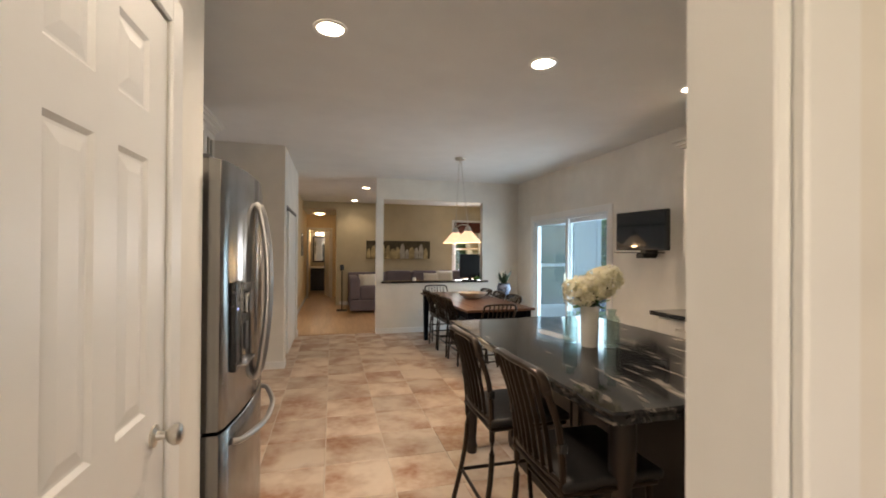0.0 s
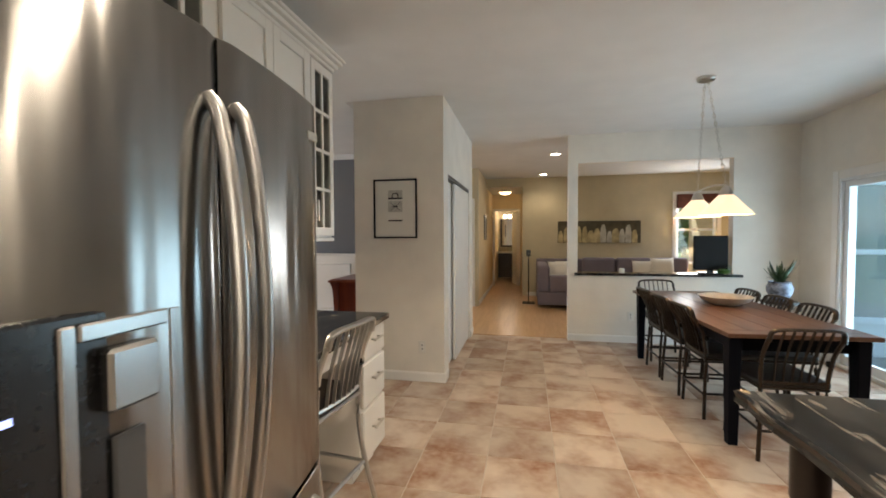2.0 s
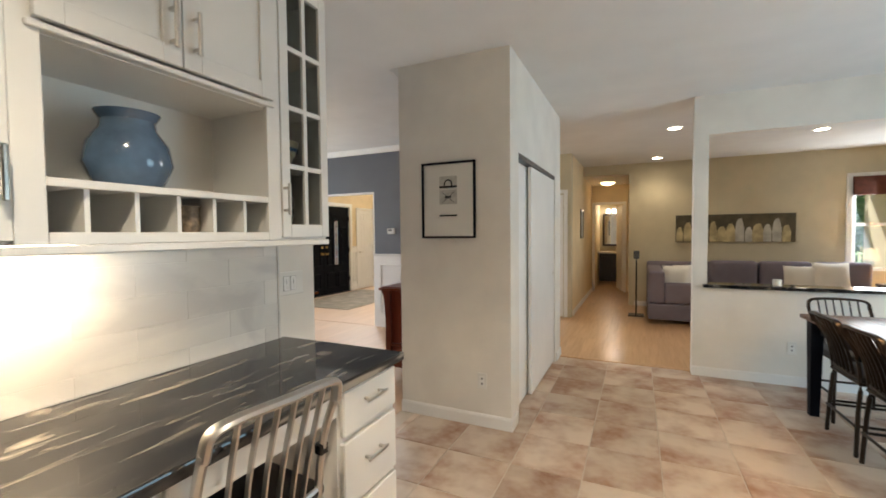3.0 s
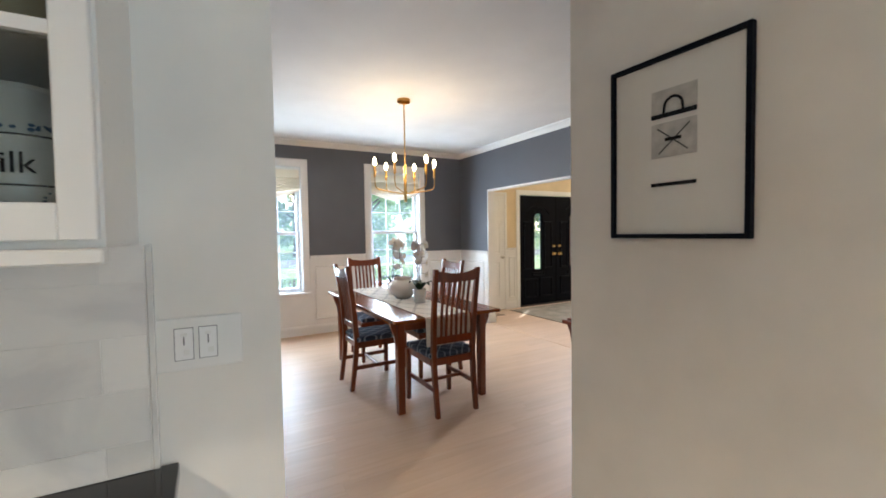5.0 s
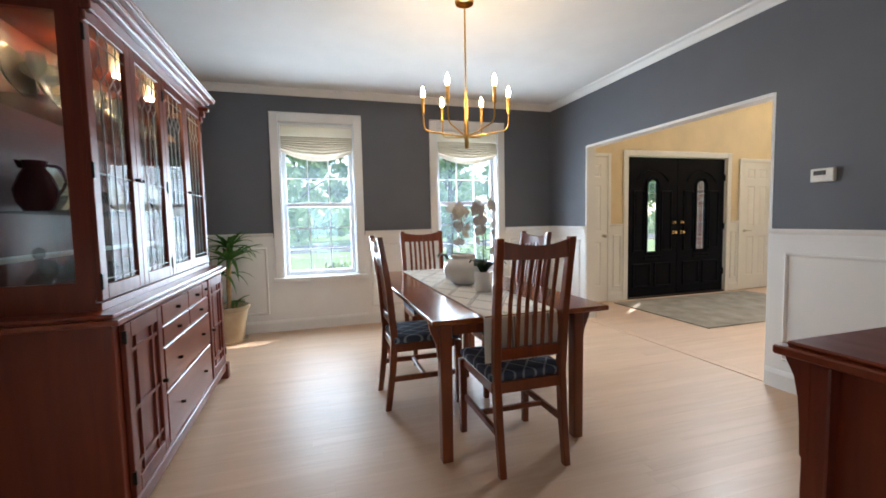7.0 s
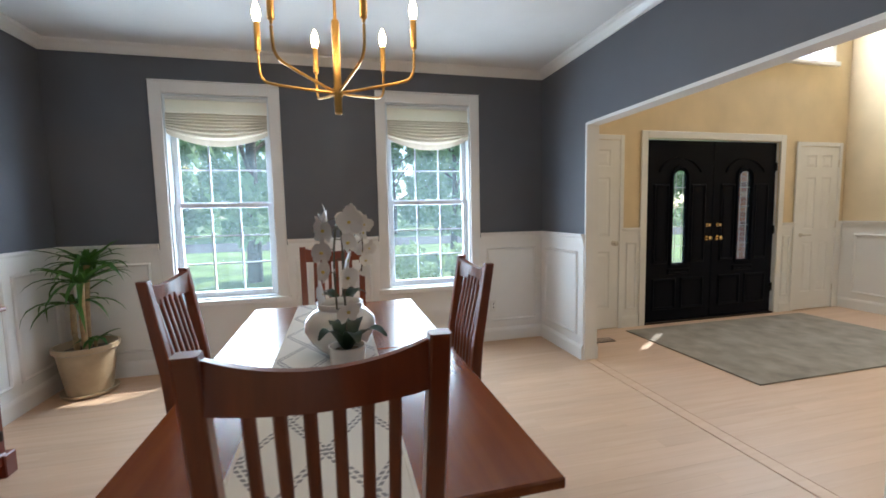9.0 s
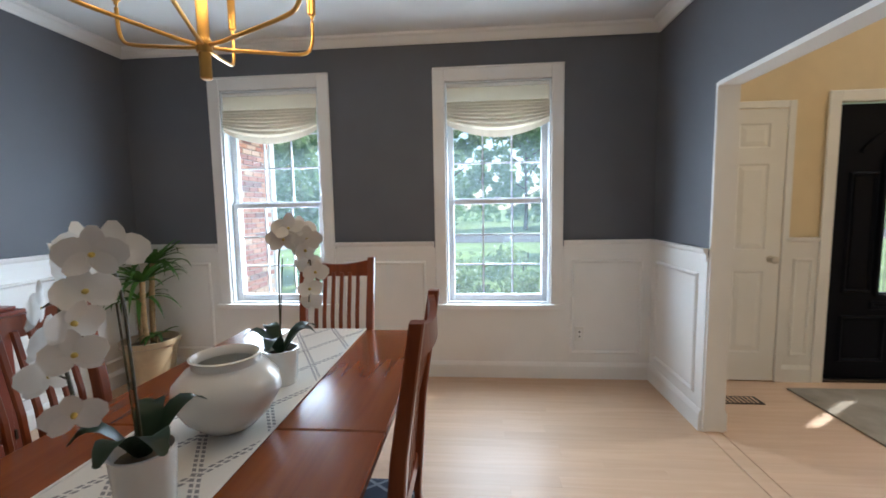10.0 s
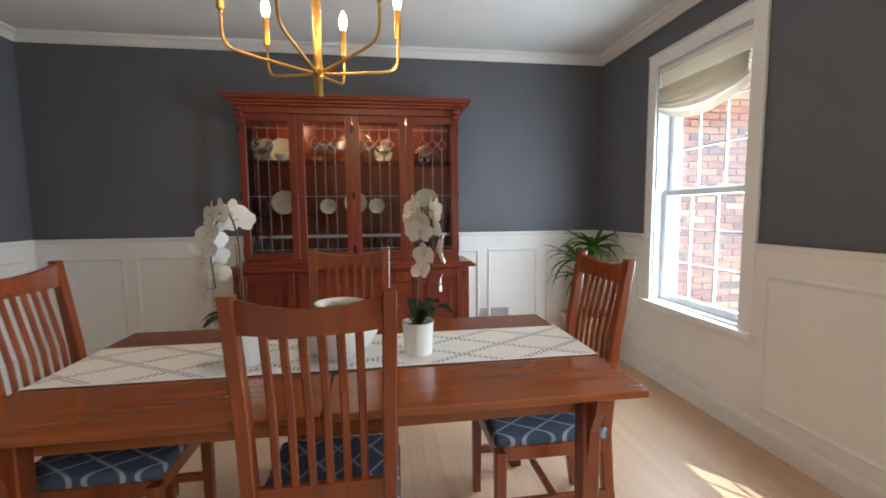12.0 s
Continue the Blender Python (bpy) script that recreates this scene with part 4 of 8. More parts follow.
for y in (5.319, 5.701):
    part("hem", sweep(bmesh.new(), [(x, y, z + 0.0012) for x, z in line], rect(0.009, 0.002)), LINEN, run)



def ceramic_vase(m):
    ob = tagged(part("ceramic_vase", turned([(0.055, 0), (0.062, 0.004), (0.10, 0.045), (0.126, 0.10), (0.122, 0.14), (0.095, 0.175), (0.078, 0.185), (0.078, 0.20), (0.084, 0.21), (0.078, 0.212), (0.070, 0.20), (0.07, 0.185), (0.09, 0.165), (0.112, 0.12), (0.09, 0.05), (0.03, 0.02)], seg=36), PORCELAIN, smooth=True), "round white glazed ceramic vase on the runner", "vase")
    ob.matrix_basis = m
    return ob


ceramic_vase(pose(-3.455, 5.565, 0.754) @ Matrix.Diagonal((1.12, 1.12, 0.98, 1)))
PETAL = plain("white_petals", (0.80, 0.78, 0.74), 0.6, vary=0.04, bump=0.05)
PETALMID = plain("yellow_flower_lip", (0.65, 0.50, 0.12), 0.6, bump=0.0)
LEAF = plain("dark_green_leaf", (0.022, 0.056, 0.020), 0.4, vary=0.2, scale=20, bump=0.1)
STEM = plain("green_brown_stem", (0.06, 0.055, 0.025), 0.5)
SOIL = plain("potting_moss", (0.10, 0.07, 0.04), 0.95, bump=0.8)


def petal(bm, m, length, width, cup=0.15):
    pts = []
    for i in range(5):
        f = i / 4
        half = width / 2 * math.sin(math.pi * (0.12 + 0.80 * f)) ** 0.8
        pts.append([bm.verts.new(m @ Vector((s * half, length * f, cup * length * (f * f) + abs(s) * 0.12 * half))) for s in (-1, 0, 1)])
    for a, b in zip(pts, pts[1:]):
        for k in range(2):
            bm.faces.new((a[k], a[k + 1], b[k + 1], b[k]))


def blossom(bm, at, facing, r, rnd):
    """Five broad petals of a moth orchid round a lip."""
    base = Matrix.Translation(at) @ facing.to_track_quat("Z", "Y").to_matrix().to_4x4()
    for ang, ln, wd in ((90, 1.0, 0.75), (215, 0.95, 0.7), (325, 0.95, 0.7), (5, 1.05, 1.15), (175, 1.05, 1.15)):
        petal(bm, base @ pose(0, 0, 0.002, 0, 0, ang - 90 + rnd.uniform(-8, 8)) @ pose(0, 0, 0, rnd.uniform(-8, 12), 0, 0), r * ln, r * wd)


def orchid(m, lean, seed, top=0.57):
    rnd = random.Random(seed)
    ob = thing("potted_orchid", m, "white moth orchid in a small white ceramic pot", "potted plant", "orchids on the table")
    part("pot", turned([(0.048, 0), (0.052, 0.004), (0.060, 0.12), (0.062, 0.125), (0.056, 0.125), (0.052, 0.10), (0.0, 0.10)], seg=28, cap=False), PORCELAIN, ob, smooth=True)
    part("soil", turned([(0.053, 0.095), (0.05, 0.106), (0.02, 0.112), (0.002, 0.112)], seg=16), SOIL, ob)
    for k in range(5):
        a = 2.4 * k + rnd.random()
        bm = bmesh.new()
        n, rows = 7, []
        ln, wd = rnd.uniform(0.10, 0.15), 0.055
        for i in range(n):
            f = i / (n - 1)
            half = wd / 2 * math.sin(math.pi * (0.1 + 0.86 * f)) ** 0.7
            out, up = 0.01 + ln * f, 0.108 + 0.10 * math.sin(f * 1.9) - 0.035 * f * f
            rows.append([bm.verts.new((math.cos(a) * out - math.sin(a) * s * half, math.sin(a) * out + math.cos(a) * s * half, up + abs(s) * half * 0.35)) for s in (-1, 0, 1)])
        for p, q in zip(rows, rows[1:]):
            for j in range(2):
                bm.faces.new((p[j], p[j + 1], q[j + 1], q[j]))
        bmesh.ops.solidify(bm, geom=list(bm.faces), thickness=0.003)
        part("leaf", bm, LEAF, ob, smooth=True)
    lx, ly = lean
    pts = arc_points([(0, 0, 0.10), (lx * 0.06, ly * 0.06, 0.32), (lx * 0.12, ly * 0.12, top * 0.84), (lx * 0.38, ly * 0.38, top), (lx * 0.8, ly * 0.8, top - 0.045), (lx, ly, top - 0.14), (lx * 0.9, ly * 0.9, top - 0.27)], 6)
    part("stem", tube(pts, 0.0032, 6), STEM, ob)
    part("stake", tube([(0.008, 0.0, 0.09), (lx * 0.2, ly * 0.2, top * 0.8)], 0.002, 5), STEM, ob)
    n = len(pts)
    ahead = Vector((lx, ly, 0)).normalized()
    for k in range(12):
        i = min(n - 1, int(n * (0.42 + 0.575 * k / 11)))
        p = pts[i]
        bm = bmesh.new()
        s = 1 if k % 2 else -1
        side = Vector((-ly, lx, 0)).normalized() * s
        at = p + side * rnd.uniform(0.022, 0.038) + ahead * rnd.uniform(-0.012, 0.022) + Vector((0, 0, rnd.uniform(-0.015, 0.01)))
        face = (side * rnd.uniform(0.5, 1.0) + ahead * rnd.uniform(-0.1, 0.7) + Vector((0, 0, rnd.uniform(-0.25, 0.3)))).normalized()
        blossom(bm, at, face, 0.054 - 0.0010 * k, rnd)
        part("flower_stalk", tube([p, (p + at) / 2 + Vector((0, 0, 0.006)), at], 0.0015, 5), STEM, ob)
        f = part("flower", bm, PETAL, ob, smooth=True)
        lip = turned([(0.001, 0.0), (0.005, 0.004), (0.0045, 0.010), (0.001, 0.013)], seg=8)
        bmesh.ops.transform(lip, matrix=Matrix.Translation(at) @ face.to_track_quat("Z", "Y").to_matrix().to_4x4(), verts=lip.verts)
        part("lip", lip, PETALMID, f)
    return ob


orchid(pose(-3.13, 5.585, 0.754), (0.115, -0.03), 3, 0.54)
orchid(pose(-3.745, 5.578, 0.754), (-0.045, 0.105), 8, 0.55)

# chandelier
CHX, CHY = -3.413, 5.592
ch = thing("chandelier", pose(CHX, CHY, 0), "brushed brass six-arm candle chandelier, lit", "chandelier")
part("canopy", turned([(0.06, 2.643), (0.063, 2.648), (0.063, 2.6695), (0.0, 2.6695)], seg=28, cap=False), BRASS, ch, smooth=True)
part("rod", turned([(0.006, 2.03), (0.006, 2.65)], seg=10), BRASS, ch, smooth=True)
part("column", turned([(0.010, 1.69), (0.0145, 1.694), (0.0145, 2.03), (0.010, 2.036)], seg=16), BRASS, ch, smooth=True)
part("hub", turned([(0.018, 1.755), (0.019, 1.758), (0.019, 1.785), (0.018, 1.788)], seg=16), BRASS, ch, smooth=True)
R = 0.292
for k in range(6):
    a = radians(60 * k + 17)
    c, s = math.cos(a), math.sin(a)
    line = [(0.015 * c, 0.015 * s, 1.772)] + arc_points([(r * c, r * s, z) for r, z in ((0.06, 1.776), (0.16, 1.792), (0.235, 1.805), (0.272, 1.818), (0.289, 1.848), (R, 1.90), (R, 1.93))], 4)
    arm = part("arm", tube(line, 0.0052, 8), BRASS, ch, smooth=True)
    part("candle_sleeve", turned([(0.007, 1.925), (0.0115, 1.93), (0.0115, 2.03), (0.009, 2.033)], R * c, R * s, 12), BRASS, arm, smooth=True)
    part("bulb", turned([(0.006, 2.032), (0.011, 2.04), (0.0155, 2.06), (0.014, 2.078), (0.007, 2.098), (0.002, 2.108)], R * c, R * s, 12), BULB, arm, "lit flame-shaped bulb", smooth=True)
    lamp("chandelier_light", "POINT", pose(CHX + R * c, CHY + R * s, 2.13), 1.3, (1, 0.66, 0.34), radius=0.02)

# china hutch
HX, HY = -3.40, 3.435
hutch = thing("china_hutch", pose(HX, HY, 0) @ Matrix.Diagonal((0.984, 1, 1, 1)), "tall cherry wood china hutch with leaded glass doors", "cabinet")
part("base_body", boxes((-0.915, 0.0, 0.11, 0.915, 0.415, 0.85), bev=0.003), HUTCH, hutch)
part("base_top", boxes((-0.965, 0.0, 0.85, 0.965, 0.455, 0.872), (-0.94, 0.0, 0.872, 0.94, 0.43, 0.89), bev=0.005, seg=2), HUTCH_X, hutch)
part("plinth_front", boxes((-0.90, 0.395, 0.065, 0.90, 0.43, 0.125), bev=0.006), HUTCH_X, hutch)
for s in (-1, 1):
    part("foot", boxes((s * 0.90 - 0.04, 0.36, 0.0, s * 0.90 + 0.04, 0.445, 0.12), bev=0.006), HUTCH, hutch)
    part("foot", boxes((s * 0.90 - 0.04, 0.0, 0.0, s * 0.90 + 0.04, 0.08, 0.12), bev=0.006), HUTCH, hutch)
    part("plinth_side", boxes((s * 0.91 - 0.015, 0.08, 0.06, s * 0.91 + 0.015, 0.36, 0.125), bev=0.004), HUTCH, hutch)
    # lattice door
    c = s * 0.665
    d = part("base_door", boxes((c - 0.20, 0.415, 0.14, c - 0.145, 0.434, 0.835), (c + 0.145, 0.415, 0.14, c + 0.20, 0.434, 0.835), (c - 0.145, 0.415, 0.14, c + 0.145, 0.434, 0.205), (c - 0.145, 0.415, 0.77, c + 0.145, 0.434, 0.835), bev=0.003), HUTCH, hutch)
    part("door_panel", boxes((c - 0.145, 0.4155, 0.205, c + 0.145, 0.420, 0.77)), HUTCH, d)
    for x in (-0.085, 0.085):
        part("lattice_bar", boxes((c + x - 0.008, 0.420, 0.205, c + x + 0.008, 0.430, 0.77)), HUTCH, d)
    for z in (0.26, 0.475, 0.715):
        part("lattice_bar", boxes((c - 0.145, 0.4195, z - 0.008, c + 0.145, 0.4295, z + 0.008)), HUTCH, d)
    part("knob", tube([(c - s * 0.17, 0.434, 0.48), (c - s * 0.17, 0.455, 0.48)], 0.009, 8), BRONZE, d)
    for z in (0.2, 0.76):
        part("hinge", boxes((c + s * 0.20 - 0.006, 0.425, z, c + s * 0.20 + 0.006, 0.440, z + 0.05)), BRONZE, d)
for x0, x1, z0, z1 in ((-0.44, -0.31, 0.735, 0.83), (-0.30, 0.0, 0.735, 0.83), (0.01, 0.44, 0.735, 0.83), (-0.44, -0.005, 0.63, 0.725), (0.005, 0.44, 0.63, 0.725), (-0.44, 0.44, 0.41, 0.62), (-0.44, 0.44, 0.15, 0.40)):
    d = part("drawer", boxes((x0, 0.41, z0, x1, 0.430, z1), bev=0.004), HUTCH_X, hutch)
    for kx in ((x0 + x1) / 2,) if x1 - x0 < 0.5 else (x0 + 0.2, x1 - 0.2):
        part("knob", tube([(kx, 0.429, (z0 + z1) / 2), (kx, 0.442, (z0 + z1) / 2), (kx, 0.45, (z0 + z1) / 2)], 0.008, 8), BRONZE, d)
# upper case
U0, U1 = 0.89, 2.085
part("back_panel", boxes((-0.83, 0.0, U0, 0.83, 0.014, U1)), HUTCH, hutch)
part("case_top", boxes((-0.845, 0.0, 2.02, 0.845, 0.34, U1)), HUTCH, hutch)
part("case_bottom", boxes((-0.845, 0.0, U0, 0.845, 0.34, U0 + 0.045)), HUTCH, hutch)
for s in (-1, 1):
    a, b = sorted((s * 0.845, s * 0.823))
    part("side_frame", slab("x", a, b, 0.0, 0.345, U0 + 0.045, 2.02, [(0.05, 0.285, 1.0, 1.985)]), HUTCH, hutch)
    g = part("side_glass", boxes((s * 0.834 - 0.002, 0.05, 1.0, s * 0.834 + 0.002, 0.285, 1.985)), CABGLASS, hutch)
    g.visible_shadow = False
for d, z0, z1 in ((0.03, 2.085, 2.105), (0.055, 2.105, 2.125), (0.085, 2.125, 2.14), (0.09, 2.14, 2.157)):
    part("cornice_moulding", boxes((-0.845 - d, 0.0, z0, 0.845 + d, 0.36 + d, z1), bev=0.004), HUTCH_X, hutch)
for s in (-1, 1):
    bm = bmesh.new()
    for y0, y1, z0, z1 in ((0.36, 0.375, 1.96, 2.0), (0.36, 0.395, 2.0, 2.04), (0.36, 0.425, 2.04, 2.07)):
        box(bm, s * 0.82 - 0.025, y0, z0, s * 0.82 + 0.025, y1, z1, 0.006)
    part("corbel", bm, HUTCH, hutch)
part("front_rail", boxes((-0.845, 0.335, 2.035, 0.845, 0.36, 2.085), bev=0.002), HUTCH_X, hutch)
part("front_rail", boxes((-0.845, 0.335, U0, 0.845, 0.36, U0 + 0.03), bev=0.002), HUTCH_X, hutch)
for k in range(4):
    x0 = -0.842 + 0.421 * k
    x1 = x0 + 0.419
    za, zb = U0 + 0.035, 2.03
    d = part("glass_door", boxes((x0, 0.34, za, x0 + 0.055, 0.362, zb), (x1 - 0.055, 0.34, za, x1, 0.362, zb), (x0 + 0.055, 0.34, za, x1 - 0.055, 0.362, za + 0.06), (x0 + 0.055, 0.34, zb - 0.055, x1 - 0.055, 0.362, zb), bev=0.003), HUTCH, hutch)
    ga, gb, gz0, gz1 = x0 + 0.055, x1 - 0.055, za + 0.06, zb - 0.055
    g = part("pane", boxes((ga, 0.349, gz0, gb, 0.353, gz1)), CABGLASS, d, "clear leaded glass pane")
    g.visible_shadow = False
    lead = bmesh.new()
    for f in (0.25, 0.5, 0.75):
        sweep(lead, [(ga + (gb - ga) * f, 0.355, gz0), (ga + (gb - ga) * f, 0.355, gz1 - 0.2)], rect(0.0038, 0.004), Vector((0, 1, 0)))
        sweep(lead, [(ga + (gb - ga) * f, 0.355, gz1 - 0.12), (ga + (gb - ga) * f, 0.355, gz1)], rect(0.0038, 0.004), Vector((0, 1, 0)))
    for z in (gz1 - 0.05, gz0 + 0.43, gz0 + 0.02):
        sweep(lead, [(ga, 0.3555, z), (gb, 0.3555, z)], rect(0.0038, 0.004), Vector((0, 1, 0)))
    for f in (0.25, 0.5, 0.75):
        cx, w = ga + (gb - ga) * f, (gb - ga) / 8
        sweep(lead, [(cx, 0.355, gz1 - 0.2), (cx + w, 0.355, gz1 - 0.16), (cx, 0.355, gz1 - 0.12), (cx - w, 0.355, gz1 - 0.16), (cx, 0.355, gz1 - 0.2)], rect(0.0038, 0.004), Vector((0, 1, 0)))
    part("lead_came", lead, LEAD, d)
    hx = x1 - 0.02 if k % 2 == 0 else x0 + 0.02
    part("knob", tube([(hx, 0.36, 1.42), (hx, 0.385, 1.42)], 0.008, 8), BRONZE, d)
    for z in (1.0, 1.42, 1.92):
        ex = x0 + 0.005 if k % 2 == 0 else x1 - 0.005
        part("hinge", boxes((ex - 0.006, 0.358, z - 0.03, ex + 0.006, 0.368, z + 0.03)), BRONZE, d)
for z in (1.265, 1.685):
    g = part("glass_shelf", boxes((-0.82, 0.02, z, 0.82, 0.325, z + 0.007)), CABGLASS, hutch)
    g.visible_shadow = False
part("centre_post", boxes((-0.014, 0.016, U0 + 0.045, 0.014, 0.034, 2.02)), HUTCH, hutch)
for lx in (-0.45, 0.0, 0.45):
    part("puck_light", turned([(0.03, 2.006), (0.032, 2.02)], lx, 0.17, 14), CANLIGHT, hutch, "small lit cabinet lamp")
    lamp("hutch_light", "POINT", pose(HX + lx, HY + 0.17, 1.985), 1.8, (1, 0.6, 0.25), radius=0.03)

CRYSTAL = glass("crystal", (0.86, 0.88, 0.88), 0.03, gloss=0.14, haze=0.07)
CHINA = plain("cream_china", (0.68, 0.60, 0.47), 0.2, vary=0.12, scale=20, coat=0.3, bump=0.0)
GARNET = plain("dark_red_glass", (0.10, 0.02, 0.03), 0.12, vary=0.2)


def standing_plate(x, y, z, r, material, label):
    """A plate with a scalloped rim, leaning on the back of the cabinet."""
    bm = turned([(r * 0.55, 0), (r * 0.6, 0.006), (r * 0.8, 0.016), (r, 0.022), (r, 0.027), (r * 0.8, 0.021), (r * 0.6, 0.012), (0.002, 0.010)], seg=48)
    for v in bm.verts:
        d = math.hypot(v.co.x, v.co.y)
        if d > r * 0.9:
            k = 1 + 0.02 * math.cos(14 * math.atan2(v.co.y, v.co.x))
            v.co.x, v.co.y = v.co.x * k, v.co.y * k
    ob = tagged(part("display_plate", bm, material, smooth=True), label, "plate", "dishes in the hutch")
    ob.matrix_basis = pose(x, y, z + r * 0.99, -76, 0, 0)


def bowl(name, x, y, z, r, h, material, label, group="dishes in the hutch"):
    ob = tagged(part(name, turned([(r * 0.45, 0), (r * 0.5, h * 0.06), (r * 0.85, h * 0.55), (r, h), (r * 0.95, h), (r * 0.78, h * 0.55), (r * 0.4, h * 0.12), (0.002, h * 0.1)], seg=28), material, smooth=True), label, "bowl", group)
    ob.matrix_basis = pose(x, y, z)
    return ob


def goblet(x, y, z, s, material=None):
    ob = tagged(part("goblet", turned([(0.03, 0), (0.03, 0.004), (0.006, 0.01), (0.005, 0.07), (0.02, 0.085), (0.034, 0.12), (0.03, 0.165), (0.028, 0.165), (0.03, 0.12), (0.016, 0.09), (0.001, 0.086)], seg=18), material or CRYSTAL, smooth=True), "clear cut crystal goblet on a shelf", "glass", "dishes in the hutch")
    ob.matrix_basis = pose(x, y, z) @ Matrix.Scale(s, 4)


def lidded_house(x, y, z):
    """A china jar shaped as a cottage with a domed roof."""
    ob = thing("cottage_jar", pose(x, y, z), "small china cottage jar with a domed roof", "jar", "dishes in the hutch")
    part("body", boxes((-0.045, -0.04, 0, 0.045, 0.04, 0.075), bev=0.006), CHINA, ob)
    part("lid", turned([(0.082, 0.072), (0.08, 0.082), (0.066, 0.108), (0.045, 0.128), (0.02, 0.138), (0.012, 0.15), (0.002, 0.154)], seg=26), ROSY, ob, "rosy domed lid", smooth=True)
    part("door", boxes((-0.012, 0.0395, 0.004, 0.012, 0.042, 0.045), bev=0.002), GARNET, ob)
    for s in (-1, 1):
        part("window", boxes((s * 0.028 - 0.007, 0.0395, 0.035, s * 0.028 + 0.007, 0.042, 0.055)), GARNET, ob)


def decanter(x, y, z, s):
    ob = thing("decanter", pose(x, y, z) @ Matrix.Scale(s, 4), "clear crystal decanter with a stopper", "decanter", "dishes in the hutch")
    part("bottle", turned([(0.05, 0), (0.055, 0.01), (0.055, 0.09), (0.02, 0.14), (0.016, 0.18), (0.022, 0.188), (0.001, 0.19)], seg=18), CRYSTAL, ob, smooth=True)
    part("stopper", turned([(0.012, 0.19), (0.026, 0.205), (0.022, 0.235), (0.002, 0.25)], seg=14), CRYSTAL, ob, smooth=True)


def compote(x, y, z, s):
    ob = tagged(part("crystal_compote", turned([(0.05, 0), (0.05, 0.005), (0.012, 0.02), (0.01, 0.06), (0.04, 0.08), (0.085, 0.11), (0.095, 0.135), (0.09, 0.135), (0.075, 0.11), (0.02, 0.085), (0.001, 0.083)], seg=22), CRYSTAL, smooth=True), "cut crystal compote bowl on a stem", "bowl", "dishes in the hutch")
    ob.matrix_basis = pose(x, y, z) @ Matrix.Scale(s, 4)


def pitcher(name, x, y, z, s, material, label, turn=0):
    ob = thing(name, pose(x, y, z, 0, 0, turn) @ Matrix.Scale(s, 4), label, "pitcher", "dishes in the hutch")
    part("body", turned([(0.05, 0), (0.075, 0.04), (0.085, 0.10), (0.06, 0.17), (0.04, 0.2), (0.05, 0.235), (0.045, 0.235), (0.03, 0.2)], seg=22, cap=False), material, ob, smooth=True)
    part("handle", tube(arc_points([(0.045, 0, 0.215), (0.10, 0, 0.20), (0.115, 0, 0.13), (0.075, 0, 0.06)], 5), 0.007, 8), material, ob, smooth=True)
    part("spout", tapered(bmesh.new(), [(-0.04, 0, 0.20), (-0.055, 0, 0.225), (-0.066, 0, 0.24)], [(0.03, 0.04), (0.026, 0.03), (0.012, 0.012)]), material, ob)


ROSY = plain("rosy_china_glaze", (0.46, 0.24, 0.17), 0.25, vary=0.2, scale=30, coat=0.3, bump=0.0)
rnd = random.Random(11)
D1, D2, D3, D4 = HX + 0.612, HX + 0.205, HX - 0.205, HX - 0.612
S3, S2, S1 = 1.692, 1.272, 0.936
# upper shelf
standing_plate(D1 - 0.04, 3.55, S3, 0.098, CHINA, "cream scalloped platter standing under the cabinet lamp")
compote(D1 + 0.10, 3.63, S3, 0.85)
bowl("china_bowl", D1 - 0.06, 3.66, S3, 0.05, 0.055, PORCELAIN, "small white china bowl on a glass shelf")
goblet(D1 + 0.02, 3.69, S3, 0.9)
for dx, dy, sc in ((0.09, 0.62, 0.95), (0.04, 0.69, 0.85), (-0.12, 0.60, 1.0)):
    goblet(D2 + dx, 3 + dy, S3, sc)
compote(D2 - 0.05, 3.64, S3, 1.0)
bowl("china_bowl", D2 + 0.10, 3.56, S3, 0.055, 0.05, ROSY, "rosy china dish on a glass shelf")
pitcher("crystal_creamer", D3 + 0.07, 3.62, S3, 0.55, CRYSTAL, "small cut crystal creamer", 180)
standing_plate(D3 - 0.03, 3.52, S3, 0.075, CHINA, "cream scalloped plate standing under the cabinet lamp")
goblet(D3 + 0.13, 3.57, S3, 1.05)
compote(D3 - 0.04, 3.66, S3, 0.8)
lidded_house(D4 + 0.04, 3.62, S3)
decanter(D4 - 0.07, 3.62, S3, 0.75)
# middle shelf
standing_plate(D1 - 0.04, 3.53, S2, 0.10, CHINA, "cream flowered plate standing on a glass shelf")
bowl("glass_bowl", D1 + 0.09, 3.60, S2, 0.055, 0.06, CRYSTAL, "cut crystal bowl on a glass shelf")
pitcher("red_pitcher", D1 + 0.13, 3.58, S2, 0.8, GARNET, "dark red glass pitcher on a shelf", 90)
standing_plate(D2 + 0.01, 3.60, S2, 0.064, CHINA, "small flowered china plate standing on a shelf")
standing_plate(HX, 3.53, S2, 0.092, CHINA, "cream flowered plate standing on a glass shelf")
standing_plate(D3 + 0.03, 3.60, S2, 0.064, CHINA, "small flowered china plate standing on a shelf")
standing_plate(D4 + 0.02, 3.53, S2, 0.106, CHINA, "cream flowered plate standing on a glass shelf")
bowl("china_bowl", D4 - 0.02, 3.67, S2, 0.06, 0.06, PORCELAIN, "small white china bowl on a glass shelf")
for x, sc in ((D2 + 0.11, 0.6), (D3 - 0.10, 0.6), (D4 - 0.11, 0.7)):
    goblet(x, 3.62, S2, sc)
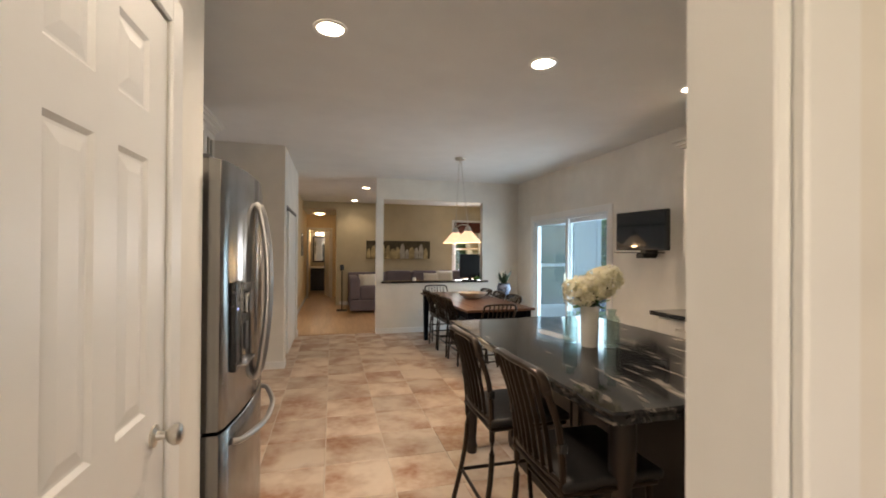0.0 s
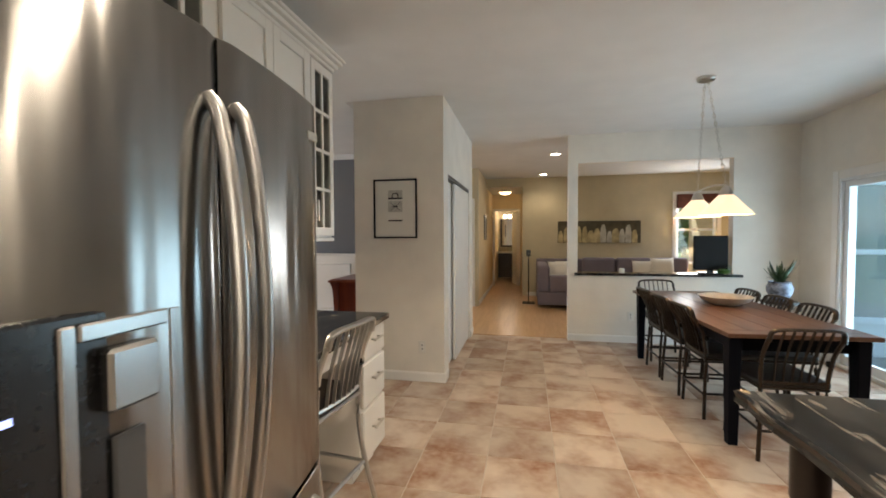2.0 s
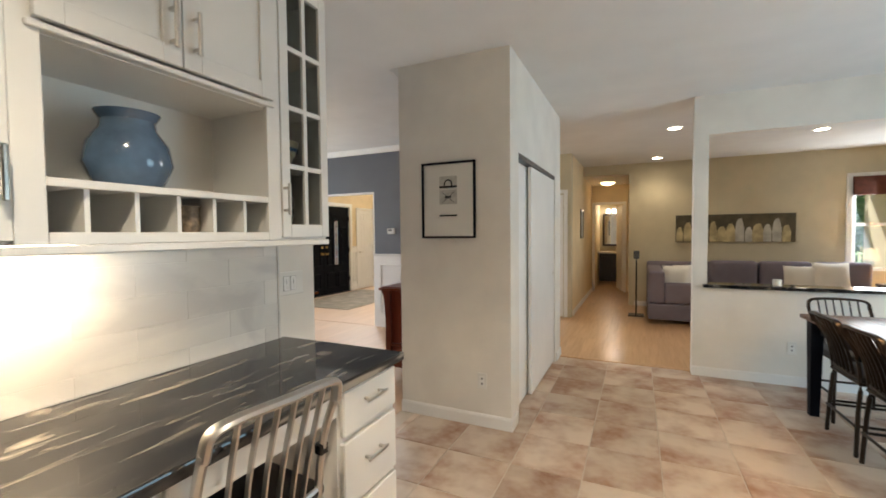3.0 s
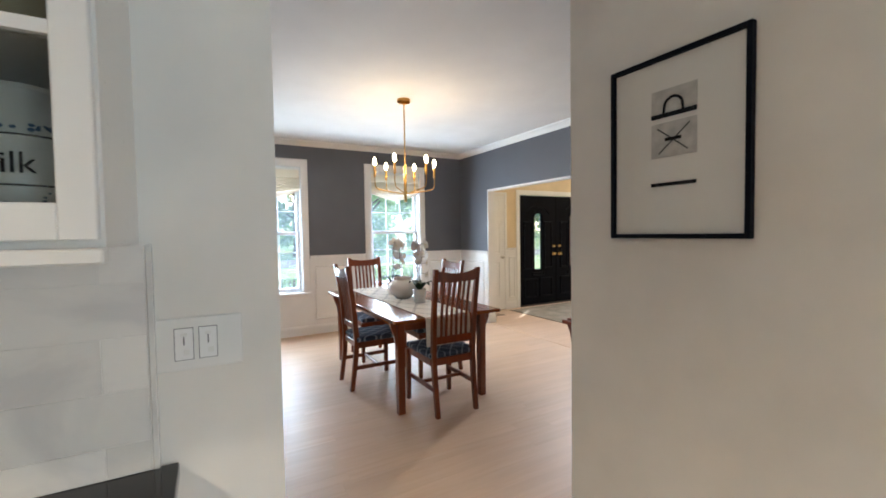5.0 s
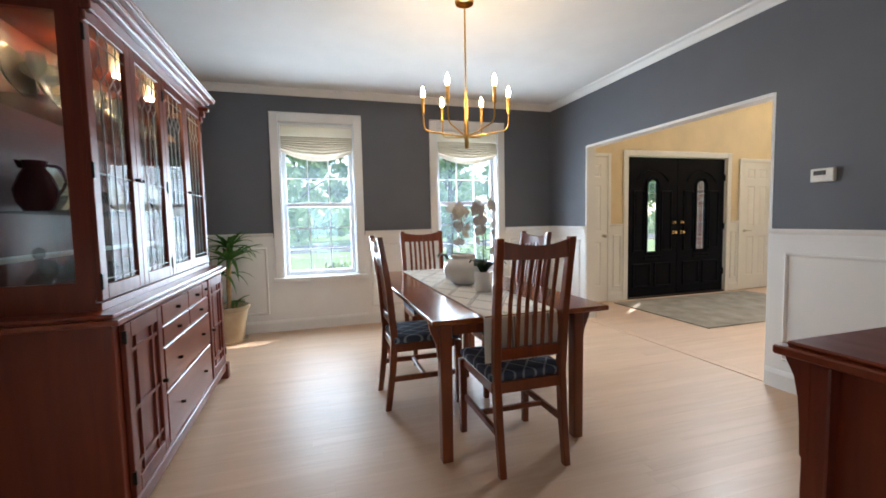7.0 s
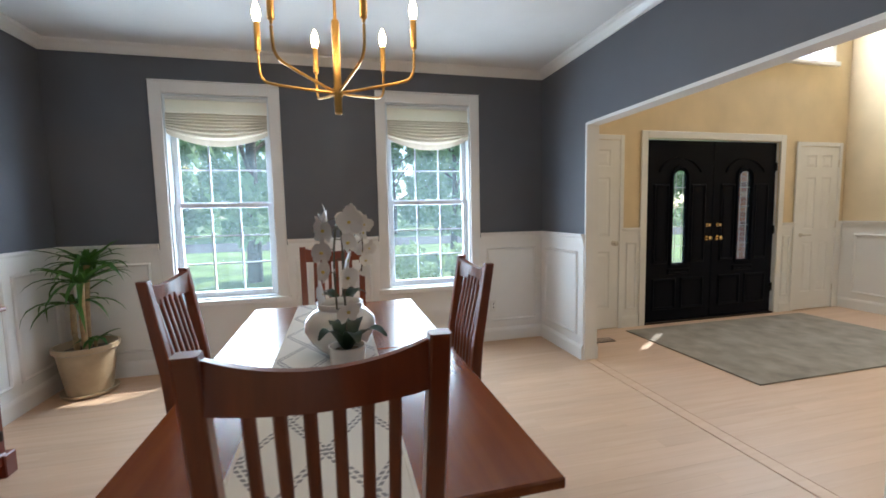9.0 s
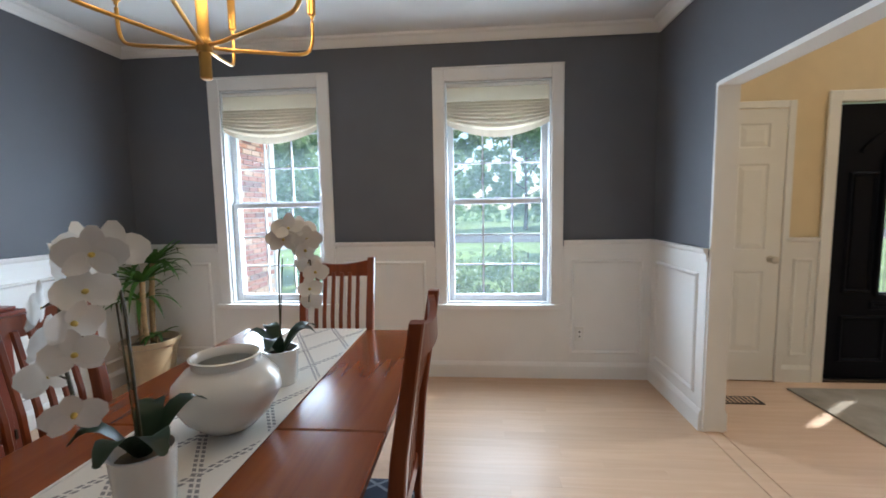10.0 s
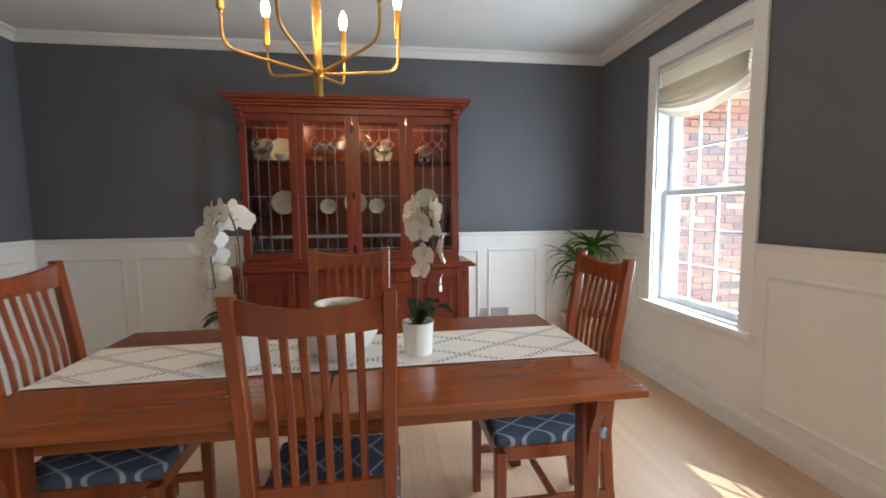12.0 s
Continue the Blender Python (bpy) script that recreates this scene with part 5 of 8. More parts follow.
# cabinet floor
for k in range(11):
    goblet(HX - 0.72 + 0.144 * k + rnd.uniform(-0.02, 0.02), 3.58 + rnd.uniform(-0.04, 0.10), S1, rnd.uniform(0.6, 0.95))
for x in (D1 - 0.04, D2 + 0.06, D3 - 0.05, D4 + 0.05):
    bowl("glass_bowl", x, 3.70, S1, 0.07, 0.08, CRYSTAL, "cut crystal bowl on the cabinet floor")
decanter(D1 + 0.09, 3.55, S1, 0.8)
for x, y, z, sc in ((0.75, 3.60, S1, 0.9), (0.76, 3.68, S1, 0.8), (0.70, 3.71, S1, 0.95), (0.76, 3.62, S3, 0.95), (0.73, 3.70, S3, 0.9)):
    goblet(HX + x, y, z, sc)
standing_plate(HX + 0.70, 3.51, S3, 0.10, CHINA, "cream scalloped platter standing under the cabinet lamp")
decanter(D2 - 0.09, 3.66, S1, 0.6)

# buffet
buf = thing("buffet", pose(-1.175, 6.22, 0), "dark cherry wood buffet with a moulded top", "cabinet")
part("top", boxes((-0.255, -0.57, 0.862, 0.245, 0.57, 0.884), (-0.235, -0.55, 0.884, 0.245, 0.55, 0.896), bev=0.004), HUTCH_X, buf)
part("body", boxes((-0.19, -0.50, 0.12, 0.245, 0.50, 0.862), bev=0.003), HUTCH, buf)
for s in (-1, 1):
    bm = bmesh.new()
    curve = [(-0.19, 0.60), (-0.206, 0.62), (-0.209, 0.70), (-0.214, 0.76), (-0.224, 0.81), (-0.242, 0.845), (-0.246, 0.862), (-0.19, 0.862)]
    sides = [[bm.verts.new((x, s * 0.51 + q * 0.026, z)) for x, z in curve] for q in (-1, 1)]
    bm.faces.new(sides[0])
    bm.faces.new(sides[1][::-1])
    for k in range(len(curve)):
        bm.faces.new((sides[0][k], sides[1][k], sides[1][(k + 1) % len(curve)], sides[0][(k + 1) % len(curve)]))
    bmesh.ops.recalc_face_normals(bm, faces=bm.faces)
    part("corbel", bm, HUTCH, buf)
    part("post", boxes((-0.205, s * 0.50 - 0.035, 0.0, -0.15, s * 0.50 + 0.035, 0.862), bev=0.004), HUTCH, buf)
    part("post", boxes((0.19, s * 0.50 - 0.035, 0.0, 0.245, s * 0.50 + 0.035, 0.862), bev=0.004), HUTCH, buf)
part("lower_rail", boxes((-0.21, -0.53, 0.33, 0.245, -0.495, 0.355), (-0.215, -0.50, 0.10, -0.19, 0.50, 0.15), bev=0.004), HUTCH, buf)
for k in range(3):
    y0 = -0.46 + 0.31 * k
    d = part("drawer", boxes((-0.208, y0, 0.66, -0.188, y0 + 0.30, 0.82), bev=0.004), HUTCH_X, buf)
    part("knob", tube([(-0.205, y0 + 0.15, 0.74), (-0.23, y0 + 0.15, 0.74)], 0.009, 8), BRONZE, d)
    d = part("door", boxes((-0.208, y0, 0.17, -0.188, y0 + 0.30, 0.64), bev=0.004), HUTCH, buf)
    part("knob", tube([(-0.205, y0 + 0.26, 0.45), (-0.23, y0 + 0.26, 0.45)], 0.009, 8), BRONZE, d)

# corner plant
PALM = leafy("palm_leaf", (0.035, 0.10, 0.015), (0.08, 0.19, 0.03))
CANE = plain("tan_cane_bark", (0.42, 0.27, 0.12), 0.7, vary=0.2, scale=30, bump=0.4, grain=60)
POTTAN = plain("tan_glazed_pot", (0.46, 0.35, 0.22), 0.35, vary=0.12, scale=9, coat=0.2)
plant = thing("potted_yucca", pose(-5.385, 3.69, 0), "green cane plant in a tan glazed pot", "potted plant")
part("saucer", turned([(0.14, 0), (0.175, 0.012), (0.18, 0.03), (0.17, 0.03), (0.15, 0.015), (0.002, 0.013)], seg=32), POTTAN, plant, smooth=True)
part("pot", turned([(0.135, 0.016), (0.14, 0.02), (0.186, 0.33), (0.204, 0.342), (0.207, 0.378), (0.192, 0.38), (0.178, 0.345), (0.17, 0.32)], seg=36, cap=False), POTTAN, plant, smooth=True)
part("soil", turned([(0.176, 0.325), (0.10, 0.338), (0.002, 0.342)], seg=20), SOIL, plant)
rnd = random.Random(5)


def strap(bm, at, ang, rise, length, width, droop):
    rows = []
    for i in range(7):
        f = i / 6
        out = length * math.sin(min(1.0, f * 0.95) * 1.25) / 0.95
        up = length * (rise * f - droop * f * f)
        half = width / 2 * (1 - f ** 2.2) * (0.55 + 0.9 * min(f * 3, 0.5))
        c, s = math.cos(ang), math.sin(ang)
        rows.append([bm.verts.new((at[0] + c * out - s * k * half, at[1] + s * out + c * k * half, at[2] + up + abs(k) * half * 0.4)) for k in (-1, 0, 1)])
    for a, b in zip(rows, rows[1:]):
        for k in range(2):
            bm.faces.new((a[k], a[k + 1], b[k + 1], b[k]))


for (bx, by), (tx, ty, tz), n in (((-0.03, 0.0), (-0.06, 0.02, 0.98), 28), ((0.05, 0.02), (0.09, 0.05, 0.86), 26), ((0.02, -0.05), (0.0, -0.06, 0.70), 12), ((0.0, 0.07), (0.03, 0.08, 0.42), 9)):
    part("cane", tube(arc_points([(bx, by, 0.31), ((bx + tx) / 2 + 0.015, (by + ty) / 2, (0.31 + tz) / 2), (tx, ty, tz)], 5), 0.02 if n > 9 else 0.01, 10), CANE, plant, smooth=True)
    bm = bmesh.new()
    for k in range(n):
        strap(bm, (tx, ty, tz - 0.02), k * 2.4 + rnd.random() * 0.5, rnd.uniform(0.3, 1.3), rnd.uniform(0.24, 0.36) * (1 if n > 9 else 0.5), 0.042, rnd.uniform(0.5, 1.05))
    for v in bm.verts:
        v.co.x, v.co.y = max(v.co.x, -0.235), max(v.co.y, -0.235)
    part("leaf_crown", bm, PALM, plant, smooth=True)


def wall_plate(name, m, kind, label):
    """A small plate on a wall, face towards local +z."""
    ob = thing(name, m, label, "switch" if kind == "switch" else "outlet", "wall plates")
    gangs = 2 if kind == "switch" else 1
    w = 0.035 * gangs + (0.022 if gangs == 2 else 0)
    part("plate", boxes((-w, -0.058, 0, w, 0.058, 0.006), bev=0.003), PLASTIC, ob)
    for g in range(gangs):
        cx = (g - (gangs - 1) / 2) * 0.046
        part("insert", boxes((cx - 0.017, -0.034, 0.006, cx + 0.017, 0.034, 0.0085), bev=0.001), WHITE, ob)
        if kind == "switch":
            part("slider_slot", boxes((cx - 0.0012, -0.002, 0.0085, cx + 0.0012, 0.017, 0.0092)), DARKGREY, ob)
            part("slider", boxes((cx - 0.006, 0.017, 0.0085, cx + 0.006, 0.024, 0.0115), bev=0.001), PLASTIC, ob)
            part("rocker", boxes((cx - 0.001, -0.024, 0.0085, cx + 0.010, -0.012, 0.011), bev=0.001), PLASTIC, ob)
            part("insert_edge", boxes((cx - 0.0182, -0.0352, 0.006, cx + 0.0182, 0.0352, 0.0068)), DARKGREY, ob)
            continue
        for z in (-0.018, 0.018):
            part("slot", boxes((cx - 0.006, z - 0.007, 0.0085, cx + 0.006, z + 0.007, 0.0095)), DARKGREY, ob)
    return ob


wall_plate("outlet", pose(-0.213, 5.15, 0.33, 90, 0, 0), "outlet", "white duplex outlet on the cream wall")
wall_plate("light_switch", pose(-0.77, 3.885, 1.155, 90, 0, 90), "switch", "white double switch plate on the wall")
wall_plate("outlet", pose(2.05, 7.0, 0.34, 90, 0, 0), "outlet", "white duplex outlet below the pass-through")
wall_plate("outlet", pose(-5.64, 7.06, 0.36, 90, 0, 90), "outlet", "white duplex outlet in the wainscot")
wall_plate("outlet", pose(3.90, 2.72, 1.13, 90, 0, -90), "outlet", "white outlet on the backsplash")
wall_plate("outlet", pose(3.90, 2.52, 1.13, 90, 0, -90), "outlet", "white outlet on the backsplash")

th = thing("thermostat", pose(-2.495, 7.605, 1.435), "white wall thermostat with a small display", "thermostat")
part("case", boxes((-0.065, -0.026, -0.042, 0.065, 0, 0.042), bev=0.006), PLASTIC, th)
part("display", boxes((-0.045, -0.028, 0.0, 0.02, -0.0262, 0.028)), DARKGREY, th)
for k in range(3):
    part("button", boxes((-0.04 + 0.03 * k, -0.029, -0.03, -0.022 + 0.03 * k, -0.0262, -0.016)), WHITE, th)

for x, z in ((-4.62, 0.33), (-1.75, 0.22)):
    vent = thing("wall_vent", pose(x, 3.431, z), "white slatted heating vent in the wainscot", "vent", "wall vents")
    part("frame", boxes((-0.16, 0.0, -0.085, 0.16, 0.006, -0.065), (-0.16, 0.0, 0.065, 0.16, 0.006, 0.085), (-0.16, 0.0, -0.065, -0.14, 0.006, 0.065), (0.14, 0.0, -0.065, 0.16, 0.006, 0.065)), WHITE, vent)
    part("backing", boxes((-0.14, 0.0002, -0.065, 0.14, 0.001, 0.065)), DARKGREY, vent)
    for k in range(14):
        part("slat", boxes((-0.135 + 0.02 * k, 0.001, -0.065, -0.127 + 0.02 * k, 0.006, 0.065)), WHITE, vent)

# foyer rug
RUG = plain("grey_tan_rug", (0.34, 0.295, 0.235), 0.95, vary=0.2, scale=5, grain=120, bump=0.9)
bm = boxes((-5.50, 8.51, 0.001, -4.03, 10.95, 0.012), bev=0.004)
tagged(part("foyer_rug", bm, RUG), "grey-tan woven rug on the foyer floor", "rug")
reg = thing("floor_vent", pose(-5.30, 8.05, 0.0), "bronze floor register in the oak floor", "vent")
part("grille", boxes((-0.06, -0.15, 0, 0.06, 0.15, 0.004), bev=0.001), BRONZE, reg)
for k in range(9):
    part("slat", boxes((-0.045, -0.13 + 0.03 * k, 0.004, 0.045, -0.118 + 0.03 * k, 0.006)), OAK, reg)


# ---- kitchen ----
def steel_brushed():
    m, n, l, b = nodes_of("refrigerator_steel")
    st = noise_of(n, l, 30, 3, (1, 1, 0.01), 0)
    l.new(mixed(n, l, ramp_of(n, l, st, 0.3, 0.7), (0.245, 0.24, 0.232), (0.31, 0.305, 0.296)), b.inputs["Base Color"])
    b.inputs["Metallic"].default_value = 1.0
    l.new(ramp_of(n, l, st, 0.3, 0.7, 0.19, 0.23), b.inputs["Roughness"])
    tangent = n.new("ShaderNodeTangent")
    tangent.direction_type, tangent.axis = "RADIAL", "Z"
    l.new(tangent.outputs[0], b.inputs["Tangent"])
    b.inputs["Anisotropic"].default_value, b.inputs["Anisotropic Rotation"].default_value = 0.95, 0.25
    wave = noise_of(n, l, 8, 2, (1, 1, 0.05), 0)
    bump_of(n, l, b, wave, 0.3, 0.02)
    return m


FRIDGE = steel_brushed()
SATIN = plain("satin_steel", (0.46, 0.45, 0.44), 0.36, 1.0, vary=0.01, bump=0.0)


def curved_door(bm, y0, y1, z0, z1, x_back, x_edge, bulge, yc, half, n=14):
    """A refrigerator door, its front bowed as one curve over the whole width."""
    rows = []
    for i in range(n + 1):
        y = y0 + (y1 - y0) * i / n
        x = x_edge + bulge * (1 - ((y - yc) / half) ** 2)
        if i in (0, n):
            x -= 0.010
        rows.append([bm.verts.new(c) for c in ((x_back, y, z0), (x - 0.004, y, z0), (x, y, z0 + 0.006), (x, y, z1 - 0.006), (x - 0.004, y, z1), (x_back, y, z1))])
    for a, b in zip(rows, rows[1:]):
        for k in range(6):
            bm.faces.new((a[k], a[(k + 1) % 6], b[(k + 1) % 6], b[k]))
    bm.faces.new(rows[0][::-1])
    bm.faces.new(rows[-1])
    bmesh.ops.recalc_face_normals(bm, faces=bm.faces)
    return bm


fr = thing("refrigerator", pose(0, 2.052, 0), "stainless steel french-door refrigerator with ice dispenser", "refrigerator")
part("case", boxes((-0.74, -0.455, 0.02, 0.065, 0.455, 1.745), bev=0.006), DARKGREY, fr)
for y in (-0.45, 0.36):
    part("hinge_cover", boxes((-0.02, y, 1.745, 0.10, y + 0.09, 1.785), bev=0.01, seg=2), DARKGREY, fr)
XE, BU = 0.150, 0.045
for side, (y0, y1) in enumerate(((-0.455, -0.003), (0.003, 0.455))):
    d = part("door", curved_door(bmesh.new(), y0, y1, 0.72, 1.765, 0.075, XE, BU, 0, 0.455), FRIDGE, fr, "bowed stainless steel door", smooth=True)
    s = -1 if side == 0 else 1
    hy = s * 0.036
    line = arc_points([(XE + BU - 0.002, hy, 0.80), (XE + BU + 0.022, hy, 0.84), (XE + BU + 0.048, hy, 1.02), (XE + BU + 0.060, hy, 1.23), (XE + BU + 0.050, hy, 1.44), (XE + BU + 0.024, hy, 1.60), (XE + BU - 0.002, hy, 1.64)], 5)
    part("handle", sweep(bmesh.new(), line, [(a * 1.25, b) for a, b in circle(0.0125, 14)], Vector((0, 1, 0))), SATIN, d, "curved steel bar handle", smooth=True)
part("freezer_drawer", curved_door(bmesh.new(), -0.455, 0.455, 0.06, 0.705, 0.075, XE, BU, 0, 0.455, 22), FRIDGE, fr, "bowed stainless steel freezer drawer", smooth=True)
line = arc_points([(XE + 0.02, -0.36, 0.64), (XE + 0.055, -0.33, 0.635), (XE + BU + 0.06, -0.15, 0.625), (XE + BU + 0.068, 0, 0.62), (XE + BU + 0.06, 0.15, 0.625), (XE + 0.055, 0.33, 0.635), (XE + 0.02, 0.36, 0.64)], 5)
part("handle", sweep(bmesh.new(), line, circle(0.0125, 14)), SATIN, fr, "curved steel bar handle", smooth=True)
# dispenser in the near door
dx = XE + BU * (1 - (0.245 / 0.455) ** 2)
disp = part("dispenser", boxes((dx - 0.03, -0.375, 0.92, dx + 0.002, -0.105, 1.285), bev=0.006, seg=2), SOOT, fr, "black ice and water dispenser")
part("recess_frame", boxes((dx, -0.29, 0.935, dx + 0.008, -0.268, 1.27), (dx, -0.13, 0.935, dx + 0.012, -0.107, 1.27), (dx, -0.268, 1.245, dx + 0.012, -0.13, 1.27), (dx, -0.29, 0.922, dx + 0.03, -0.107, 0.935), bev=0.003), STEEL, disp)
part("paddle", boxes((dx + 0.002, -0.225, 0.98, dx + 0.012, -0.175, 1.10), bev=0.003), DARKGREY, disp)
part("nozzle", boxes((dx + 0.002, -0.24, 1.14, dx + 0.026, -0.16, 1.23), bev=0.006), STEEL, disp)
part("display_light", boxes((dx + 0.002, -0.352, 1.168, dx + 0.003, -0.338, 1.177)), glow("display_glow", (0.35, 0.45, 1.0), 0.9), disp, "small blue lit digits")
part("badge", boxes((XE + 0.012, 0.37, 1.655, XE + 0.017, 0.42, 1.68), bev=0.002), NICKEL, fr)
part("toe_grille", boxes((0.0, -0.44, 0.0, 0.06, 0.44, 0.055)), DARKGREY, fr)


def shaker(bm, y0, y1, z0, z1, x, d=0.02, rail=0.055):
    """A shaker front facing +x: frame and sunk panel."""
    box(bm, x, y0, z0, x + d, y0 + rail, z1, 0.002)
    box(bm, x, y1 - rail, z0, x + d, y1, z1, 0.002)
    box(bm, x, y0 + rail, z0, x + d, y1 - rail, z0 + rail, 0.002)
    box(bm, x, y0 + rail, z1 - rail, x + d, y1 - rail, z1, 0.002)
    box(bm, x, y0 + rail, z0 + rail, x + d * 0.45, y1 - rail, z1 - rail)


def bar_pull(parent, x, y, z, length, upright, out=1):
    h = length / 2
    bm = bmesh.new()
    if upright:
        box(bm, x + out * 0.022, y - 0.006, z - h, x + out * 0.034, y + 0.006, z + h, 0.003)
        for s in (-1, 1):
            box(bm, min(x, x + out * 0.024), y - 0.005, z + s * h * 0.7 - 0.005, max(x, x + out * 0.024), y + 0.005, z + s * h * 0.7 + 0.005)
    else:
        box(bm, x + out * 0.022, y - h, z - 0.006, x + out * 0.034, y + h, z + 0.006, 0.003)
        for s in (-1, 1):
            box(bm, min(x, x + out * 0.024), y + s * h * 0.7 - 0.005, z - 0.005, max(x, x + out * 0.024), y + s * h * 0.7 + 0.005, z + 0.005)
    return part("handle", bm, NICKEL, parent, "brushed nickel bar pull")


# wall cabinet over the desk
XF = -0.45
wc = thing("wall_cabinet", pose(0, 0, 0), "cream wall cabinet with glass ends and an open niche", "cabinet")
Y = (2.50, 2.80, 3.495, 3.79)
for y in (Y[0], Y[3] - 0.018):
    part("side_panel", boxes((-0.77, y, 1.375, XF, y + 0.018, 2.40)), CABINET, wc)
for y in Y[1:3]:
    part("divider", boxes((-0.77, y - 0.009, 1.375, XF, y + 0.009, 2.40)), CABINET, wc)
part("back", boxes((-0.768, Y[0] + 0.018, 1.39, -0.760, Y[3] - 0.018, 2.385)), CABINET, wc)
part("top", boxes((-0.768, Y[0] + 0.018, 2.385, XF, Y[3] - 0.018, 2.40)), CABINET, wc)
part("bottom", boxes((-0.768, Y[0] + 0.018, 1.375, XF, Y[3] - 0.018, 1.39)), CABINET, wc)
part("niche_shelf", boxes((-0.76, Y[1] + 0.009, 1.86, XF, Y[2] - 0.009, 1.88), (-0.76, Y[1] + 0.009, 1.515, XF + 0.002, Y[2] - 0.009, 1.53)), CABINET, wc)
for k in range(1, 6):
    y = Y[1] + (Y[2] - Y[1]) * k / 6
    part("pigeonhole_divider", boxes((-0.76, y - 0.006, 1.39, XF - 0.004, y + 0.006, 1.515)), CABINET, wc)
part("face_frame", boxes((XF, Y[1] - 0.03, 1.375, XF + 0.018, Y[1] + 0.03, 2.40), (XF, Y[2] - 0.03, 1.375, XF + 0.018, Y[2] + 0.03, 2.40), (XF, Y[1] + 0.03, 1.375, XF + 0.018, Y[2] - 0.03, 1.405), (XF, Y[1] + 0.03, 1.512, XF + 0.018, Y[2] - 0.03, 1.533), bev=0.002), CABINET, wc)
part("light_rail", boxes((XF - 0.01, Y[1], 1.862, XF + 0.03, Y[2], 1.878), (XF - 0.02, Y[0], 1.352, XF + 0.02, Y[3], 1.374), bev=0.003), CABINET, wc)
ym = (Y[1] + Y[2]) / 2
for y0, y1, hy in ((Y[1] + 0.012, ym - 0.002, ym - 0.035), (ym + 0.002, Y[2] - 0.012, ym + 0.035)):
    bm = bmesh.new()
    shaker(bm, y0, y1, 1.885, 2.39, XF + 0.019)
    d = part("door", bm, CABINET, wc)
    bar_pull(d, XF + 0.039, hy, 1.99, 0.13, True)
for y0, y1, hy in ((Y[0] + 0.004, Y[1] - 0.032, Y[1] - 0.05), (Y[2] + 0.032, Y[3] - 0.004, Y[2] + 0.05)):
    x = XF + 0.003
    d = part("glass_door", boxes((x, y0, 1.385, x + 0.02, y0 + 0.042, 2.39), (x, y1 - 0.042, 1.385, x + 0.02, y1, 2.39), (x, y0 + 0.042, 1.385, x + 0.02, y1 - 0.042, 1.435), (x, y0 + 0.042, 2.34, x + 0.02, y1 - 0.042, 2.39), bev=0.002), CABINET, wc)
    g = part("pane", boxes((x + 0.006, y0 + 0.042, 1.435, x + 0.009, y1 - 0.042, 2.34)), CABGLASS, d)
    g.visible_shadow = False
    yc = (y0 + y1) / 2
    part("muntin", boxes((x + 0.003, yc - 0.009, 1.435, x + 0.018, yc + 0.009, 2.34)), CABINET, d)
    for k in (1, 2, 3):
        z = 1.435 + 0.905 * k / 4
        part("muntin", boxes((x + 0.0035, y0 + 0.042, z - 0.009, x + 0.0175, y1 - 0.042, z + 0.009)), CABINET, d)
    bar_pull(d, x + 0.02, hy - (0 if hy < 3 else 0.01), 1.53, 0.12, True)
    for z in (1.66, 1.89, 2.12):
        part("shelf", boxes((-0.76, y0, z, XF - 0.02, y1, z + 0.015)), CABINET, wc)
bm = bmesh.new()
for d, z0, z1 in ((0.01, 2.40, 2.42), (0.03, 2.42, 2.445), (0.055, 2.445, 2.465), (0.07, 2.465, 2.482)):
    box(bm, -0.768, Y[0] - 0.0, z0, XF + 0.02 + d, Y[3] + d * 0.7, z1, 0.003)
part("crown", bm, CABINET, wc)

# what stands in the wall cabinet
BLUEGLAZE = plain("blue_glaze", (0.10, 0.17, 0.27), 0.18, vary=0.25, scale=9, coat=0.5, bump=0.02)
ob = tagged(part("blue_pitcher", turned([(0.06, 0), (0.09, 0.02), (0.115, 0.08), (0.105, 0.14), (0.075, 0.185), (0.07, 0.21), (0.085, 0.235), (0.078, 0.235), (0.062, 0.205)], seg=28, cap=False), BLUEGLAZE, smooth=True), "blue glazed ceramic pitcher in the cabinet niche", "pitcher")
ob.matrix_basis = pose(-0.61, 3.10, 1.53)
ob = tagged(part("patterned_cup", turned([(0.032, 0), (0.035, 0.004), (0.040, 0.045), (0.036, 0.085), (0.041, 0.1), (0.038, 0.1), (0.032, 0.08)], seg=20, cap=False), plain("patterned_pottery", (0.36, 0.26, 0.16), 0.5, vary=0.4, scale=45), smooth=True), "brown patterned pottery cup in a pigeonhole", "cup")
ob.matrix_basis = pose(-0.53, 3.22, 1.39)
TINS = plain("white_jug_glaze", (0.70, 0.67, 0.60), 0.3, vary=0.06, scale=20)
ob = thing("milk_can", pose(-0.61, 3.66, 1.39), "white floral milk jug behind glass", "jug")
part("body", turned([(0.06, 0), (0.068, 0.01), (0.068, 0.17), (0.05, 0.20), (0.05, 0.225), (0.055, 0.23)], seg=24), TINS, ob, smooth=True)
part("handle", tube(arc_points([(0.0, 0.062, 0.18), (0, 0.105, 0.16), (0, 0.10, 0.08), (0, 0.065, 0.05)], 4), 0.006, 8), TINS, ob)
for z in (0.078, 0.152):
    part("painted_band", turned([(0.0685, z - 0.0015), (0.0687, z), (0.0685, z + 0.0015)], seg=24, cap=False), SOOT, ob, "thin dark painted band")
rnd = random.Random(31)
bm = bmesh.new()
